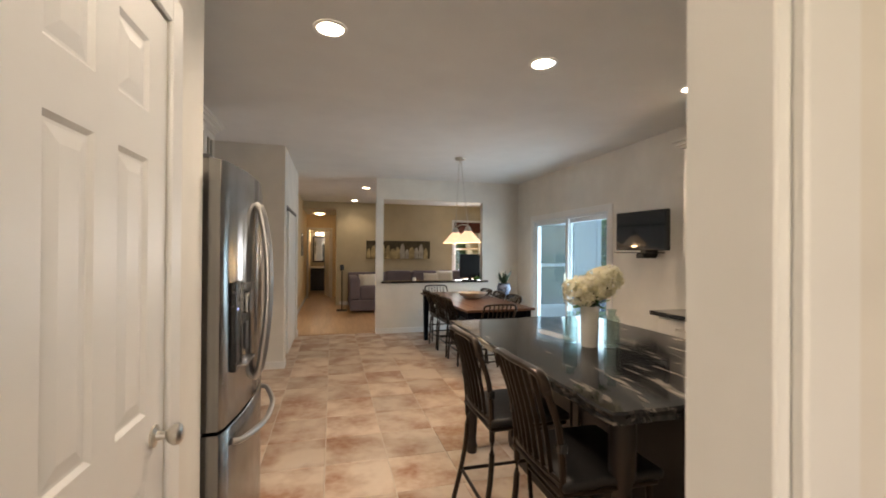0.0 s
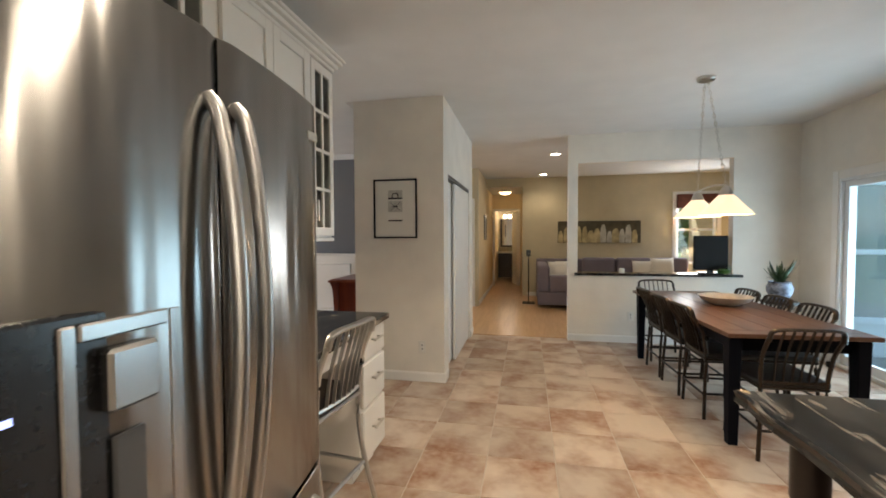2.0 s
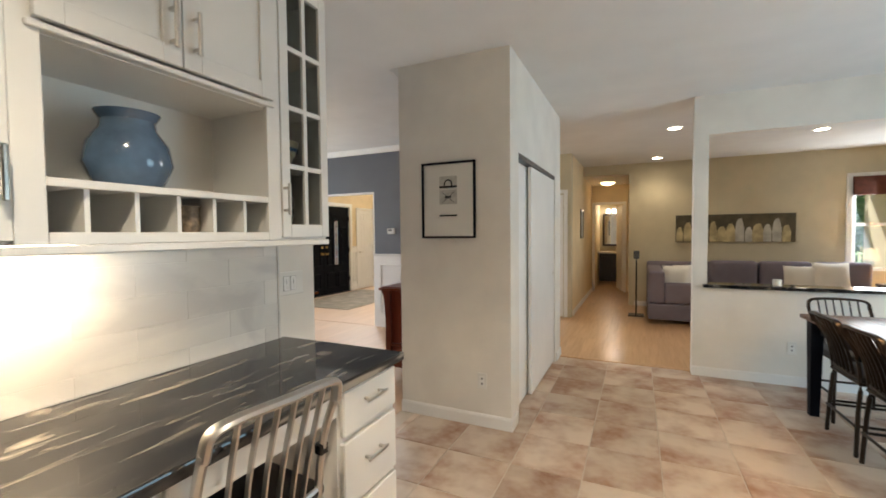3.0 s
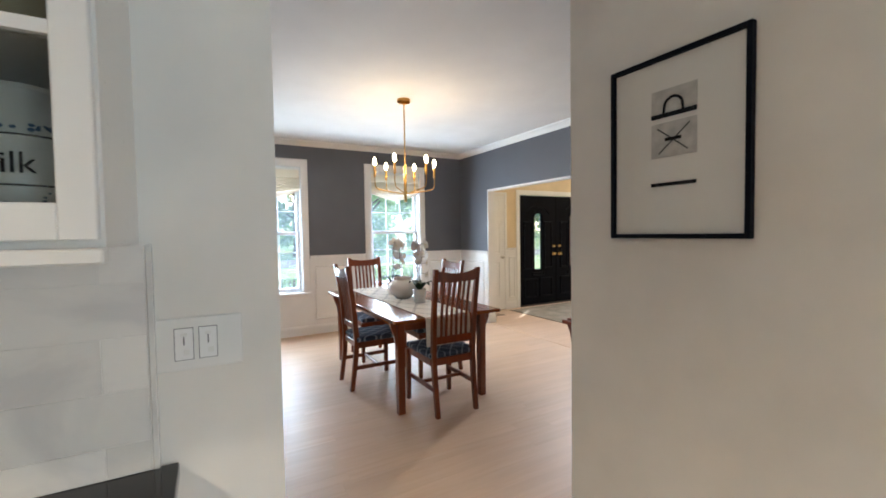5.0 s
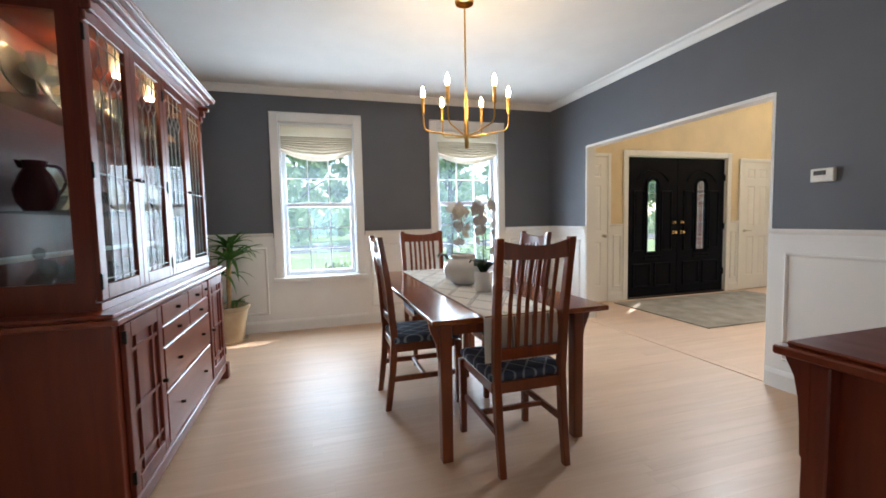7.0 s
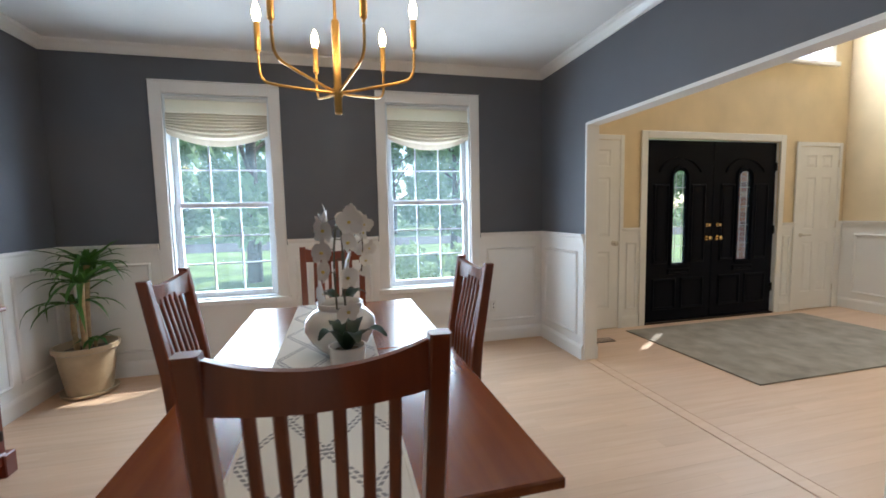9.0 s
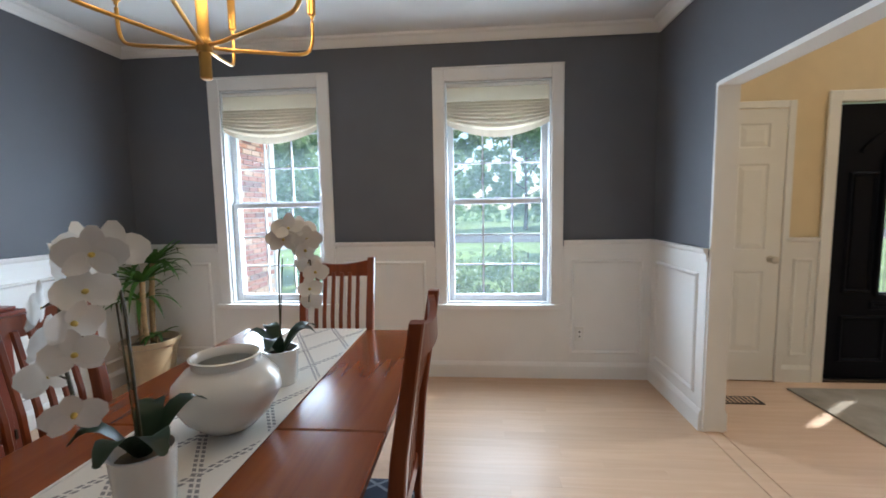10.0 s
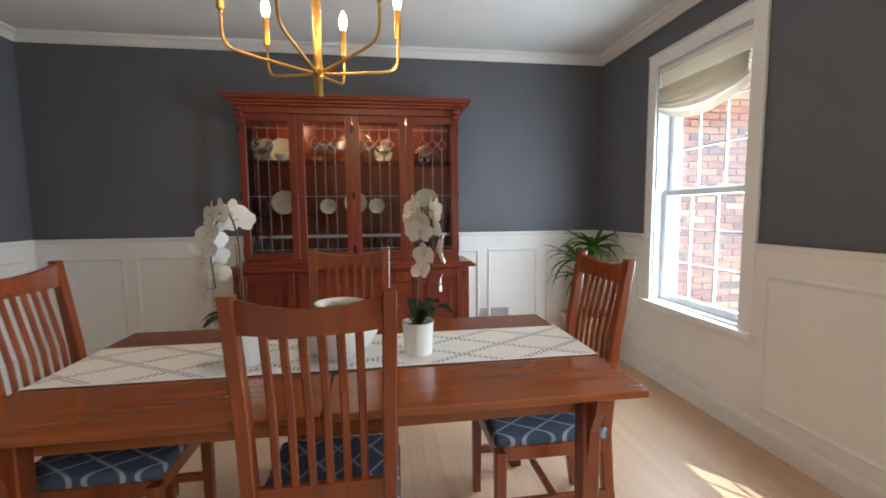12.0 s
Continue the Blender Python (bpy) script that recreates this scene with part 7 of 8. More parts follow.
# television on a bracket
tv = thing("wall_television", pose(3.70, 3.54, 1.645, 0, 0, 7) @ Matrix.Diagonal((1, 0.8, 0.96, 1)), "flat black television on a wall bracket", "television")
part("cabinet", boxes((-0.025, -0.41, -0.215, 0.025, 0.41, 0.215), bev=0.006), SOOT, tv)
part("screen", boxes((-0.0275, -0.39, -0.19, -0.0252, 0.39, 0.20)), plain("dark_screen", (0.008, 0.009, 0.011), 0.06, vary=0.0, bump=0), tv, "dark glossy screen")
part("shelf", boxes((-0.09, -0.30, -0.245, 0.06, 0.36, -0.235), bev=0.003), SOOT, tv)
part("bracket", boxes((-0.03, -0.06, -0.30, 0.17, 0.06, -0.245), (0.02, -0.05, -0.28, 0.195, 0.05, 0.10), bev=0.008), SOOT, tv)

# patio door
pd = tagged(new("patio_door"), "white sliding glass patio door", "door", kind="structure")
y0, y1, z0, z1 = SLIDE
part("door_frame", boxes((3.89, y0, z0, 4.03, y0 + 0.03, z1), (3.89, y1 - 0.03, z0, 4.03, y1, z1), (3.89, y0 + 0.03, z1 - 0.03, 4.03, y1 - 0.03, z1), (3.89, y0 + 0.03, z0, 4.03, y1 - 0.03, z0 + 0.03), bev=0.003), SASH, pd)
ymid = (y0 + y1) / 2
for x, a, b in ((3.94, ymid - 0.03, y1 - 0.03), (3.985, y0 + 0.03, ymid + 0.03)):
    p = part("door_panel", boxes((x - 0.018, a, z0 + 0.03, x + 0.018, a + 0.06, z1 - 0.03), (x - 0.018, b - 0.06, z0 + 0.03, x + 0.018, b, z1 - 0.03), (x - 0.018, a + 0.06, z0 + 0.03, x + 0.018, b - 0.06, z0 + 0.12), (x - 0.018, a + 0.06, z1 - 0.09, x + 0.018, b - 0.06, z1 - 0.03), bev=0.003), SASH, pd)
    g = part("pane", boxes((x - 0.003, a + 0.06, z0 + 0.12, x + 0.003, b - 0.06, z1 - 0.09)), PATIOGLASS, p)
    g.visible_shadow = False
bar_pull(pd, 3.92, ymid + 0.0, 1.0, 0.2, True, -1)

# plant on a stand
st = thing("plant_stand", pose(3.25, 6.12, 0), "dark wooden plant stand in the corner", "stand")
part("top", turned([(0.15, 0.68), (0.16, 0.685), (0.16, 0.705), (0.15, 0.71)], seg=24), ESPRESSO, st)
for k in range(3):
    a = 2.1 * k
    part("leg", tube([(0.14 * math.cos(a), 0.14 * math.sin(a), 0), (0.08 * math.cos(a), 0.08 * math.sin(a), 0.685)], 0.014, 8), ESPRESSO, st)
jar = thing("potted_plant", pose(3.25, 6.12, 0.711) @ Matrix.Scale(0.84, 4), "leafy plant in a blue and white pot", "potted plant")
part("pot", turned([(0.07, 0), (0.08, 0.01), (0.13, 0.10), (0.135, 0.16), (0.11, 0.21), (0.12, 0.23), (0.11, 0.23), (0.10, 0.2)], seg=26, cap=False), plain("blue_white_china", (0.32, 0.40, 0.58), 0.2, vary=0.42, scale=22, coat=0.4, bump=0), jar, smooth=True)
part("soil", turned([(0.105, 0.2), (0.002, 0.21)], seg=16), SOIL, jar)
bm = bmesh.new()
rnd = random.Random(21)
for k in range(40):
    strap(bm, (rnd.uniform(-0.03, 0.03), rnd.uniform(-0.03, 0.03), 0.2), k * 2.4, rnd.uniform(1.2, 2.6), rnd.uniform(0.11, 0.17), 0.036, rnd.uniform(0.3, 0.9))
part("leaves", bm, LEAF, jar, smooth=True)

# recessed ceiling lights
for k, (lx, ly) in enumerate(((0.535, 2.27), (1.9, 2.34), (3.2, 2.41), (1.2, 8.27), (1.09, 10.5), (2.9, 9.2))):
    rl = thing("recessed_light", pose(lx, ly, H), "round white recessed ceiling light, lit", "ceiling light", "recessed lights")
    part("trim_ring", turned([(0.095, -0.0005), (0.094, -0.006), (0.075, -0.008), (0.072, -0.004)], seg=28, cap=False), WHITE, rl, smooth=True)
    part("lens", turned([(0.074, -0.003), (0.02, -0.004), (0.001, -0.004)], seg=24), CANLIGHT, rl)


# ---- family room and hall, seen through the openings ----
def pillow(w, n=10):
    """A stuffed square cushion, thin at its seams and pinched between its corners."""
    bm = bmesh.new()
    for q in (-1, 1):
        g = []
        for i in range(n + 1):
            row = []
            for k in range(n + 1):
                u, v = 2 * i / n - 1, 2 * k / n - 1
                pinch = 1 - 0.07 * (1 - (u * v) ** 2) * max(abs(u), abs(v)) ** 2
                t = 0.085 * ((1 - u ** 4) * (1 - v ** 4)) ** 0.6
                row.append(bm.verts.new((u * w / 2 * pinch, q * t, v * w / 2 * pinch)))
            g.append(row)
        for i in range(n):
            for k in range(n):
                bm.faces.new((g[i][k], g[i + 1][k], g[i + 1][k + 1], g[i][k + 1]))
    bmesh.ops.remove_doubles(bm, verts=bm.verts, dist=1e-5)
    bmesh.ops.recalc_face_normals(bm, faces=bm.faces)
    return bm


sofa = thing("sectional_sofa", pose(0, 0, 0), "grey-mauve upholstered sectional sofa", "sofa")
part("base", boxes((0.95, 9.38, 0.06, 1.85, 10.95, 0.30), (1.85, 10.05, 0.06, 4.0, 10.95, 0.30), bev=0.02, seg=2), SOFA, sofa)
part("backrest", boxes((0.95, 10.70, 0.30, 4.0, 10.95, 0.86), bev=0.05, seg=3), SOFA, sofa, smooth=True)
part("side_back", boxes((0.95, 9.38, 0.30, 1.17, 10.70, 0.80), bev=0.05, seg=3), SOFA, sofa, smooth=True)
part("armrest", boxes((1.17, 9.38, 0.30, 1.87, 9.56, 0.62), bev=0.05, seg=3), SOFA, sofa, smooth=True)
for k in range(3):
    part("seat_cushion", boxes((1.88 + 0.69 * k, 10.03, 0.30, 2.56 + 0.69 * k, 10.70, 0.46), bev=0.04, seg=3), SOFA, sofa, smooth=True)
    part("back_cushion", boxes((1.90 + 0.69 * k, 10.52, 0.46, 2.55 + 0.69 * k, 10.74, 0.90), bev=0.06, seg=3), SOFA, sofa, smooth=True)
part("seat_cushion", boxes((1.18, 9.57, 0.30, 1.87, 10.69, 0.46), bev=0.04, seg=3), SOFA, sofa, smooth=True)
for x, y, rz, w in ((1.36, 9.75, 20, 0.42), (1.50, 9.95, 35, 0.42), (3.05, 10.42, -8, 0.40), (3.42, 10.40, 6, 0.46)):
    c = tagged(part("throw_pillow", pillow(w), LINEN, smooth=True), "cream throw pillow on the sofa", "pillow", "sofa pillows")
    c.matrix_basis = pose(x, y, 0.46 + w * 0.48, -14, 0, rz)

art = thing("wall_art", pose(2.28, 10.985, 1.44), "wide painted panel of pale blurred flower shapes", "painting")
part("canvas", boxes((-0.86, -0.03, -0.24, 0.86, 0.012, 0.24), bev=0.003), plain("dark_olive_canvas", (0.10, 0.085, 0.05), 0.7, vary=0.3, scale=5), art)
rnd = random.Random(31)
PALEART = plain("pale_ochre_paint", (0.60, 0.50, 0.28), 0.7, vary=0.3, scale=6)
GREYART = plain("pale_grey_paint", (0.55, 0.54, 0.48), 0.7, vary=0.25, scale=6)
for k in range(13):
    x = -0.80 + 0.128 * k
    w, h = rnd.uniform(0.05, 0.08), rnd.uniform(0.25, 0.40)
    bm = bmesh.new()
    vs = [bm.verts.new((x + w * sx, -0.0312 - 0.0004 * k, -0.235 + h * sz)) for sx, sz in ((-1, 0), (1, 0), (1.05, 0.55), (0.75, 0.8), (0.4, 1.0), (-0.35, 0.97), (-0.8, 0.82), (-1.05, 0.5))]
    bm.faces.new(vs)
    part("painted_shape", bm, PALEART if k < 7 or k % 3 == 0 else GREYART, art)

# unlit floor lamp; the speaker part is its small black shade
fl = thing("floor_speaker_stand", pose(0.78, 9.95, 0), "slim floor lamp with a small black shade", "speaker")
part("base_plate", boxes((-0.12, -0.12, 0, 0.12, 0.12, 0.02), bev=0.005), SOOT, fl)
part("pole", tube([(0, 0, 0.02), (0, 0, 0.95)], 0.012, 8), SOOT, fl)
part("speaker", boxes((-0.045, -0.05, 0.95, 0.045, 0.05, 1.08), bev=0.008), SOOT, fl)

sill = structure("pass_through_sill", boxes((1.36, 6.93, 0.86, 3.29, 7.17, 0.892), bev=0.006, seg=2), GRANITE, "black granite sill of the pass-through", "trim")
t2 = thing("television", pose(2.985, 7.075, 0.893), "black flat television standing on the sill", "television")
part("foot", boxes((-0.13, -0.07, 0, 0.13, 0.07, 0.015), bev=0.004), SOOT, t2)
part("neck", boxes((-0.03, -0.015, 0.015, 0.03, 0.015, 0.06)), SOOT, t2)
part("case", boxes((-0.19, -0.03, 0.045, 0.19, 0.025, 0.47), bev=0.008), plain("matt_black_case", (0.007, 0.007, 0.008), 0.6, vary=0.1, spec=0.2), t2)
fb = thing("terrarium_bowl", pose(3.10, 6.985, 0.893), "small round glass bowl with moss on the sill", "bowl")
part("glass", turned([(0.04, 0), (0.07, 0.02), (0.085, 0.06), (0.07, 0.105), (0.06, 0.115)], seg=20, cap=False), BOTTLE, fb, smooth=True)
part("moss", turned([(0.06, 0.012), (0.07, 0.045), (0.04, 0.065), (0.002, 0.06)], seg=14), PALM, fb)
cn = tagged(part("white_candle", turned([(0.035, 0), (0.036, 0.05), (0.03, 0.055), (0.002, 0.05)], seg=18), PORCELAIN, smooth=True), "short white candle on the black sill", "candle")
cn.matrix_basis = pose(1.95, 7.05, 0.893)

et = thing("end_table", pose(4.35, 10.55, 0), "dark end table beside the sofa", "table")
part("top", boxes((-0.28, -0.28, 0.55, 0.28, 0.28, 0.58), bev=0.004), ESPRESSO, et)
for sx in (-1, 1):
    for sy in (-1, 1):
        part("leg", boxes((sx * 0.25 - 0.02, sy * 0.25 - 0.02, 0, sx * 0.25 + 0.02, sy * 0.25 + 0.02, 0.55)), ESPRESSO, et)
tl = thing("table_lamp", pose(4.28, 10.5, 0.581), "table lamp with a warm lit drum shade", "lamp")
part("base", turned([(0.07, 0), (0.07, 0.015), (0.02, 0.03), (0.045, 0.12), (0.045, 0.2), (0.012, 0.26), (0.012, 0.34)], seg=18), BRONZE, tl, smooth=True)
part("shade", turned([(0.14, 0.30), (0.11, 0.50)], seg=24, cap=False), glow("lit_lamp_shade", (1.0, 0.66, 0.3), 1.6), tl, smooth=True)
lamp("table_lamp_light", "POINT", pose(4.28, 10.5, 1.0), 9, (1, 0.7, 0.4), radius=0.06)
win = tagged(new("window_3"), "white window with a dark red valance", "window", kind="structure")
part("window_frame", boxes((3.85, 11.03, 0.75, 3.90, 11.08, 2.2), (4.57, 11.03, 0.75, 4.62, 11.08, 2.2), (3.90, 11.03, 0.75, 4.57, 11.08, 0.80), (3.90, 11.03, 2.15, 4.57, 11.08, 2.2), (3.90, 11.035, 1.45, 4.57, 11.075, 1.50), bev=0.003), SASH, win)
g = part("pane", boxes((3.90, 11.05, 0.80, 4.57, 11.055, 2.15)), GLASS, win)
g.visible_shadow = False
va = tagged(part("valance", boxes((3.84, 10.93, 1.93, 4.63, 10.99, 2.22), bev=0.01, seg=2), plain("dark_red_cloth", (0.12, 0.035, 0.02), 0.9, vary=0.2, scale=15)), "dark red cloth valance over the window", "valance")

hl = thing("hall_ceiling_lamp", pose(0.2, 12.1, 2.49), "flush brass ceiling lamp, lit", "ceiling light")
part("ring", turned([(0.15, -0.03), (0.16, -0.02), (0.16, 0.0), (0.1, 0.0)], seg=24, cap=False), BRONZE, hl, smooth=True)
part("dome", turned([(0.002, -0.09), (0.08, -0.075), (0.13, -0.045), (0.148, -0.028)], seg=24), glow("lit_dome", (1, 0.72, 0.4), 4), hl, smooth=True)
van = thing("bath_vanity", pose(0.2, 14.5, 0), "dark vanity cabinet in the bathroom", "cabinet")
part("body", boxes((-0.33, -0.25, 0.08, 0.33, 0.25, 0.82), bev=0.004), ESPRESSO, van)
part("top", boxes((-0.36, -0.28, 0.82, 0.36, 0.27, 0.86), bev=0.005), PORCELAIN, van)
for s in (-1, 1):
    part("door", boxes((s * 0.16 - 0.14, -0.27, 0.14, s * 0.16 + 0.14, -0.25, 0.76), bev=0.004), ESPRESSO, van)
mi = thing("bath_mirror", pose(0.2, 14.97, 1.45), "framed mirror over the vanity", "mirror")
part("frame", boxes((-0.30, -0.03, -0.45, -0.25, 0.02, 0.45), (0.25, -0.03, -0.45, 0.30, 0.02, 0.45), (-0.25, -0.03, 0.40, 0.25, 0.02, 0.45), (-0.25, -0.03, -0.45, 0.25, 0.02, -0.40), bev=0.004), ESPRESSO, mi)
part("mirror_glass", boxes((-0.25, 0.0, -0.40, 0.25, 0.01, 0.40)), plain("mirror_silver", (0.85, 0.87, 0.88), 0.02, 1.0, vary=0, bump=0), mi)
bl = thing("bath_lamp", pose(0.2, 14.9, 2.05), "lit vanity lamp over the mirror", "wall lamp")
part("bar", boxes((-0.22, -0.03, -0.03, 0.22, 0.06, 0.03), bev=0.005), NICKEL, bl)
for k in range(3):
    part("globe", turned([(0.01, -0.02), (0.05, -0.05), (0.055, -0.09), (0.03, -0.13), (0.002, -0.135)], -0.15 + 0.15 * k, -0.06, 14), glow("lit_globe", (1, 0.85, 0.65), 5), bl, smooth=True)
lamp("bath_light", "POINT", pose(0.2, 14.6, 1.95), 5, (1, 0.85, 0.65), radius=0.06)
panel_door("door_bath", pose(0.50, 12.92, 0.01, 0, 0, 12), 0.70, 2.0, "white panelled bathroom door standing open", knob="right")
hp = thing("hall_picture", pose(-0.18, 10.7, 1.55), "dark framed picture on the hall wall", "picture")
part("frame", boxes((0, -0.2, -0.27, 0.02, -0.175, 0.27), (0, 0.175, -0.27, 0.02, 0.2, 0.27), (0, -0.175, 0.245, 0.02, 0.175, 0.27), (0, -0.175, -0.27, 0.02, 0.175, -0.245)), SOOT, hp)
part("print", boxes((0.002, -0.175, -0.245, 0.008, 0.175, 0.245)), PAPER, hp)
panel_door("door_hall_side", pose(-0.94, 9.372, 0.01, 0, 0, -90), 0.63, 2.0, "closed white panelled door beside the hall", knob="left")


# ---- outdoors ----
structure("ground", boxes((-400, -400, -0.62, 400, 400, -0.35)), GRASS, "mown green lawn round the house", "lawn")
structure("road", boxes((-30, -200, -0.36, -23, 200, -0.335)), ASPHALT, "grey asphalt street past the lawn", "road")
structure("driveway", boxes((-24, -7.0, -0.36, -9, -2.4, -0.338)), plain("concrete", (0.38, 0.37, 0.35), 0.9, bump=0.4), "pale concrete driveway", "driveway")
structure("deck", boxes((4.06, -1, -0.25, 7.5, 9.0, -0.03)), plain("weathered_deck_boards", (0.30, 0.29, 0.28), 0.8, vary=0.2, scale=4), "weathered grey deck behind the patio door", "deck")
# out-of-view soffit, its depth set to shorten the sun patch indoors
structure("shading_eave", boxes((-6.58, 3.35, 2.72, -5.83, 8.0, 2.9)), WHITE, "unseen white soffit cutting the sun on the dining room windows", "roof")
# added out of view so no sun falls in through the high window
structure("shading_upper_eave", boxes((-6.95, 7.6, 4.55, -5.83, 14.5, 4.75)), WHITE, "unseen white soffit added to keep sun off the high foyer window", "roof")
structure("porch_roof", boxes((-6.45, 8.75, 2.75, -5.85, 11.9, 2.95)), WHITE, "white porch ceiling over the front door", "roof")
structure("porch_floor", boxes((-7.6, 8.0, -0.35, -5.85, 11.9, -0.02)), bpy.data.materials["concrete"], "concrete front porch floor", "floor")

SIDING = plain("white_siding", (0.82, 0.84, 0.85), 0.5, vary=0.03)
sd = structure("siding_wall", boxes((4.05, 6.975, -0.35, 5.55, 6.998, 3.0)), SIDING, "white lap siding on the house wing", "wall")
for k in range(26):
    z = -0.3 + 0.12 * k
    bm = bmesh.new()
    a = [bm.verts.new(c) for c in ((4.06, 6.974, z), (5.55, 6.974, z), (5.55, 6.950, z), (4.06, 6.950, z), (4.06, 6.966, z + 0.122), (5.55, 6.966, z + 0.122), (5.55, 6.974, z + 0.122), (4.06, 6.974, z + 0.122))]
    for q in ((0, 1, 2, 3), (3, 2, 5, 4), (4, 5, 6, 7), (0, 3, 4, 7), (1, 6, 5, 2)):
        bm.faces.new([a[i] for i in q])
    part("siding_board", bm, SIDING, sd)
structure("siding_corner", boxes((5.55, 6.93, -0.35, 5.65, 7.03, 3.0), bev=0.004), SIDING, "white corner board of the wing", "trim")

ww = tagged(new("window_4"), "white framed window in the siding wall", "window", kind="structure")
part("window_frame", boxes((4.22, 6.90, 0.35, 4.30, 6.96, 2.0), (5.02, 6.90, 0.35, 5.10, 6.96, 2.0), (4.30, 6.90, 1.92, 5.02, 6.96, 2.0), (4.30, 6.90, 0.35, 5.02, 6.96, 0.43), (4.30, 6.905, 1.14, 5.02, 6.955, 1.20), bev=0.004), SASH, ww)
part("pane", boxes((4.30, 6.925, 0.43, 5.02, 6.935, 1.92)), plain("reflecting_window_glass", (0.10, 0.15, 0.16), 0.03, vary=0.1, bump=0, coat=1.0), ww)

# brick wing beside the dining room windows
BX0, BX1, BY = -8.15, -5.86, 3.34
wing = structure("brick_wing", boxes((BX0, 1.0, -0.4, BX1, BY, 3.6)), MORTAR, "red brick wing of the house with pale mortar", "wall")
structure("wing_corner_board", boxes((BX0 - 0.12, BY - 0.16, -0.4, BX0, BY + 0.02, 3.6), bev=0.004), SIDING, "white corner board of the brick wing", "trim")
bl_me = bpy.data.meshes.new("brick")
bm = boxes((0, 0, 0, 0.203, 0.014, 0.058), bev=0.003)
bm.to_mesh(bl_me)
bm.free()
bl_me.materials.append(BRICK)
rest = bmesh.new()
count = 0
for r in range(40):
    z = 0.0 + 0.0675 * r
    for k in range(12):
        x = BX1 - 0.213 * (k + 1) + (0.1065 if r % 2 else 0)
        if x < BX0 - 0.01 or x + 0.203 > BX1:
            continue
        if 4 < r < 36 and count < 300:
            b = new("brick", bl_me)
            b.parent = wing
            b.location = (x, BY, z)
            count += 1
        else:
            box(rest, x, BY, z, x + 0.203, BY + 0.014, z + 0.058)
tagged(part("bricks", rest, BRICK, wing), kind="stuff")
pier = structure("porch_pier", boxes((-6.6, 10.95, -0.3, -5.87, 11.9, 2.75)), MORTAR, "red brick wall beside the front porch", "wall")
for r in range(36):
    for k in range(3):
        b = new("brick", bl_me)
        b.parent = pier
        b.location = (-6.58 + 0.213 * k + (0.05 if r % 2 else 0), 10.936, 0.02 + 0.0675 * r)

LEAFA = leafy("tree_leaves", (0.14, 0.25, 0.09), (0.32, 0.46, 0.22))
LEAFB = leafy("hedge_leaves", (0.16, 0.26, 0.07), (0.38, 0.50, 0.19))
BARK = plain("grey_brown_bark", (0.12, 0.09, 0.065), 0.95, vary=0.3, scale=10, bump=0.8, grain=25)


def leaf_cloud(rng, clumps, per, size, flat=0.8):
    """Many small leaves gathered in uneven clumps."""
    n = len(clumps) * per
    c = np.repeat(np.array([k[:3] for k in clumps]), per, 0)
    r = np.repeat(np.array([k[3] for k in clumps]), per)[:, None]
    d = rng.normal(size=(n, 3))
    d /= np.linalg.norm(d, axis=1)[:, None]
    p = c + d * r * rng.uniform(0.35, 1.05, (n, 1)) * np.array([1, 1, flat])
    a, b = rng.normal(size=(n, 3)), rng.normal(size=(n, 3))
    a /= np.linalg.norm(a, axis=1)[:, None]
    b -= a * (a * b).sum(1)[:, None]
    b /= np.linalg.norm(b, axis=1)[:, None]
    s = size * rng.uniform(0.6, 1.4, (n, 1))
    quad = np.stack([p - a * s, p - b * s * 0.45, p + a * s, p + b * s * 0.45], 1).reshape(-1, 3)
    me = bpy.data.meshes.new("leaves")
    me.from_pydata(quad.tolist(), [], np.arange(4 * n).reshape(-1, 4).tolist())
    return me


def tree(name, x, y, height, spread, seed, leaf=0.16, clumps=46, per=110, label="leafy green shade tree on the lawn", group="lawn trees"):
    rng, rnd = np.random.default_rng(seed), random.Random(seed)
    ob = thing(name, pose(x, y, -0.35), label, "tree", group)
    bm = bmesh.new()
    trunk = [(0, 0, 0), (0.1, 0.05, height * 0.25), (0.0, 0.1, height * 0.55), (0.05, 0.0, height * 0.85)]
    rings = []
    for (tx, ty, tz), r in zip(trunk, (0.022, 0.017, 0.011, 0.004)):
        rings.append([bm.verts.new((tx + height * r * math.cos(a), ty + height * r * math.sin(a), tz)) for a in [2 * math.pi * k / 10 for k in range(10)]])
    for a, b in zip(rings, rings[1:]):
        for k in range(10):
            bm.faces.new((a[k], a[(k + 1) % 10], b[(k + 1) % 10], b[k]))
    part("trunk", bm, BARK, ob, smooth=True)
    cl = []
    for k in range(7):
        a, z = k * 2.4, height * (0.3 + 0.07 * k)
        tip = Vector((spread * 0.75 * math.cos(a), spread * 0.75 * math.sin(a), z + height * 0.16))
        part("limb", tube([(0.05, 0.05, z), tip * 0.5 + Vector((0, 0, z * 0.5 + 0.2)), tip], height * 0.006, 6), BARK, ob)
    for k in range(clumps):
        f = rnd.random()
        z = height * (0.15 + 0.85 * f)
        w = spread * math.sin(math.pi * (0.12 + 0.82 * f)) ** 0.6
        a, q = rnd.uniform(0, 6.28), math.sqrt(rnd.random()) * w
        cl.append((q * math.cos(a), q * math.sin(a), z, rnd.uniform(0.10, 0.20) * spread + 0.15))
    me = leaf_cloud(rng, cl, per, leaf)
    me.materials.append(LEAFA)
    cr = new("crown", me)
    cr.parent = ob
    return ob


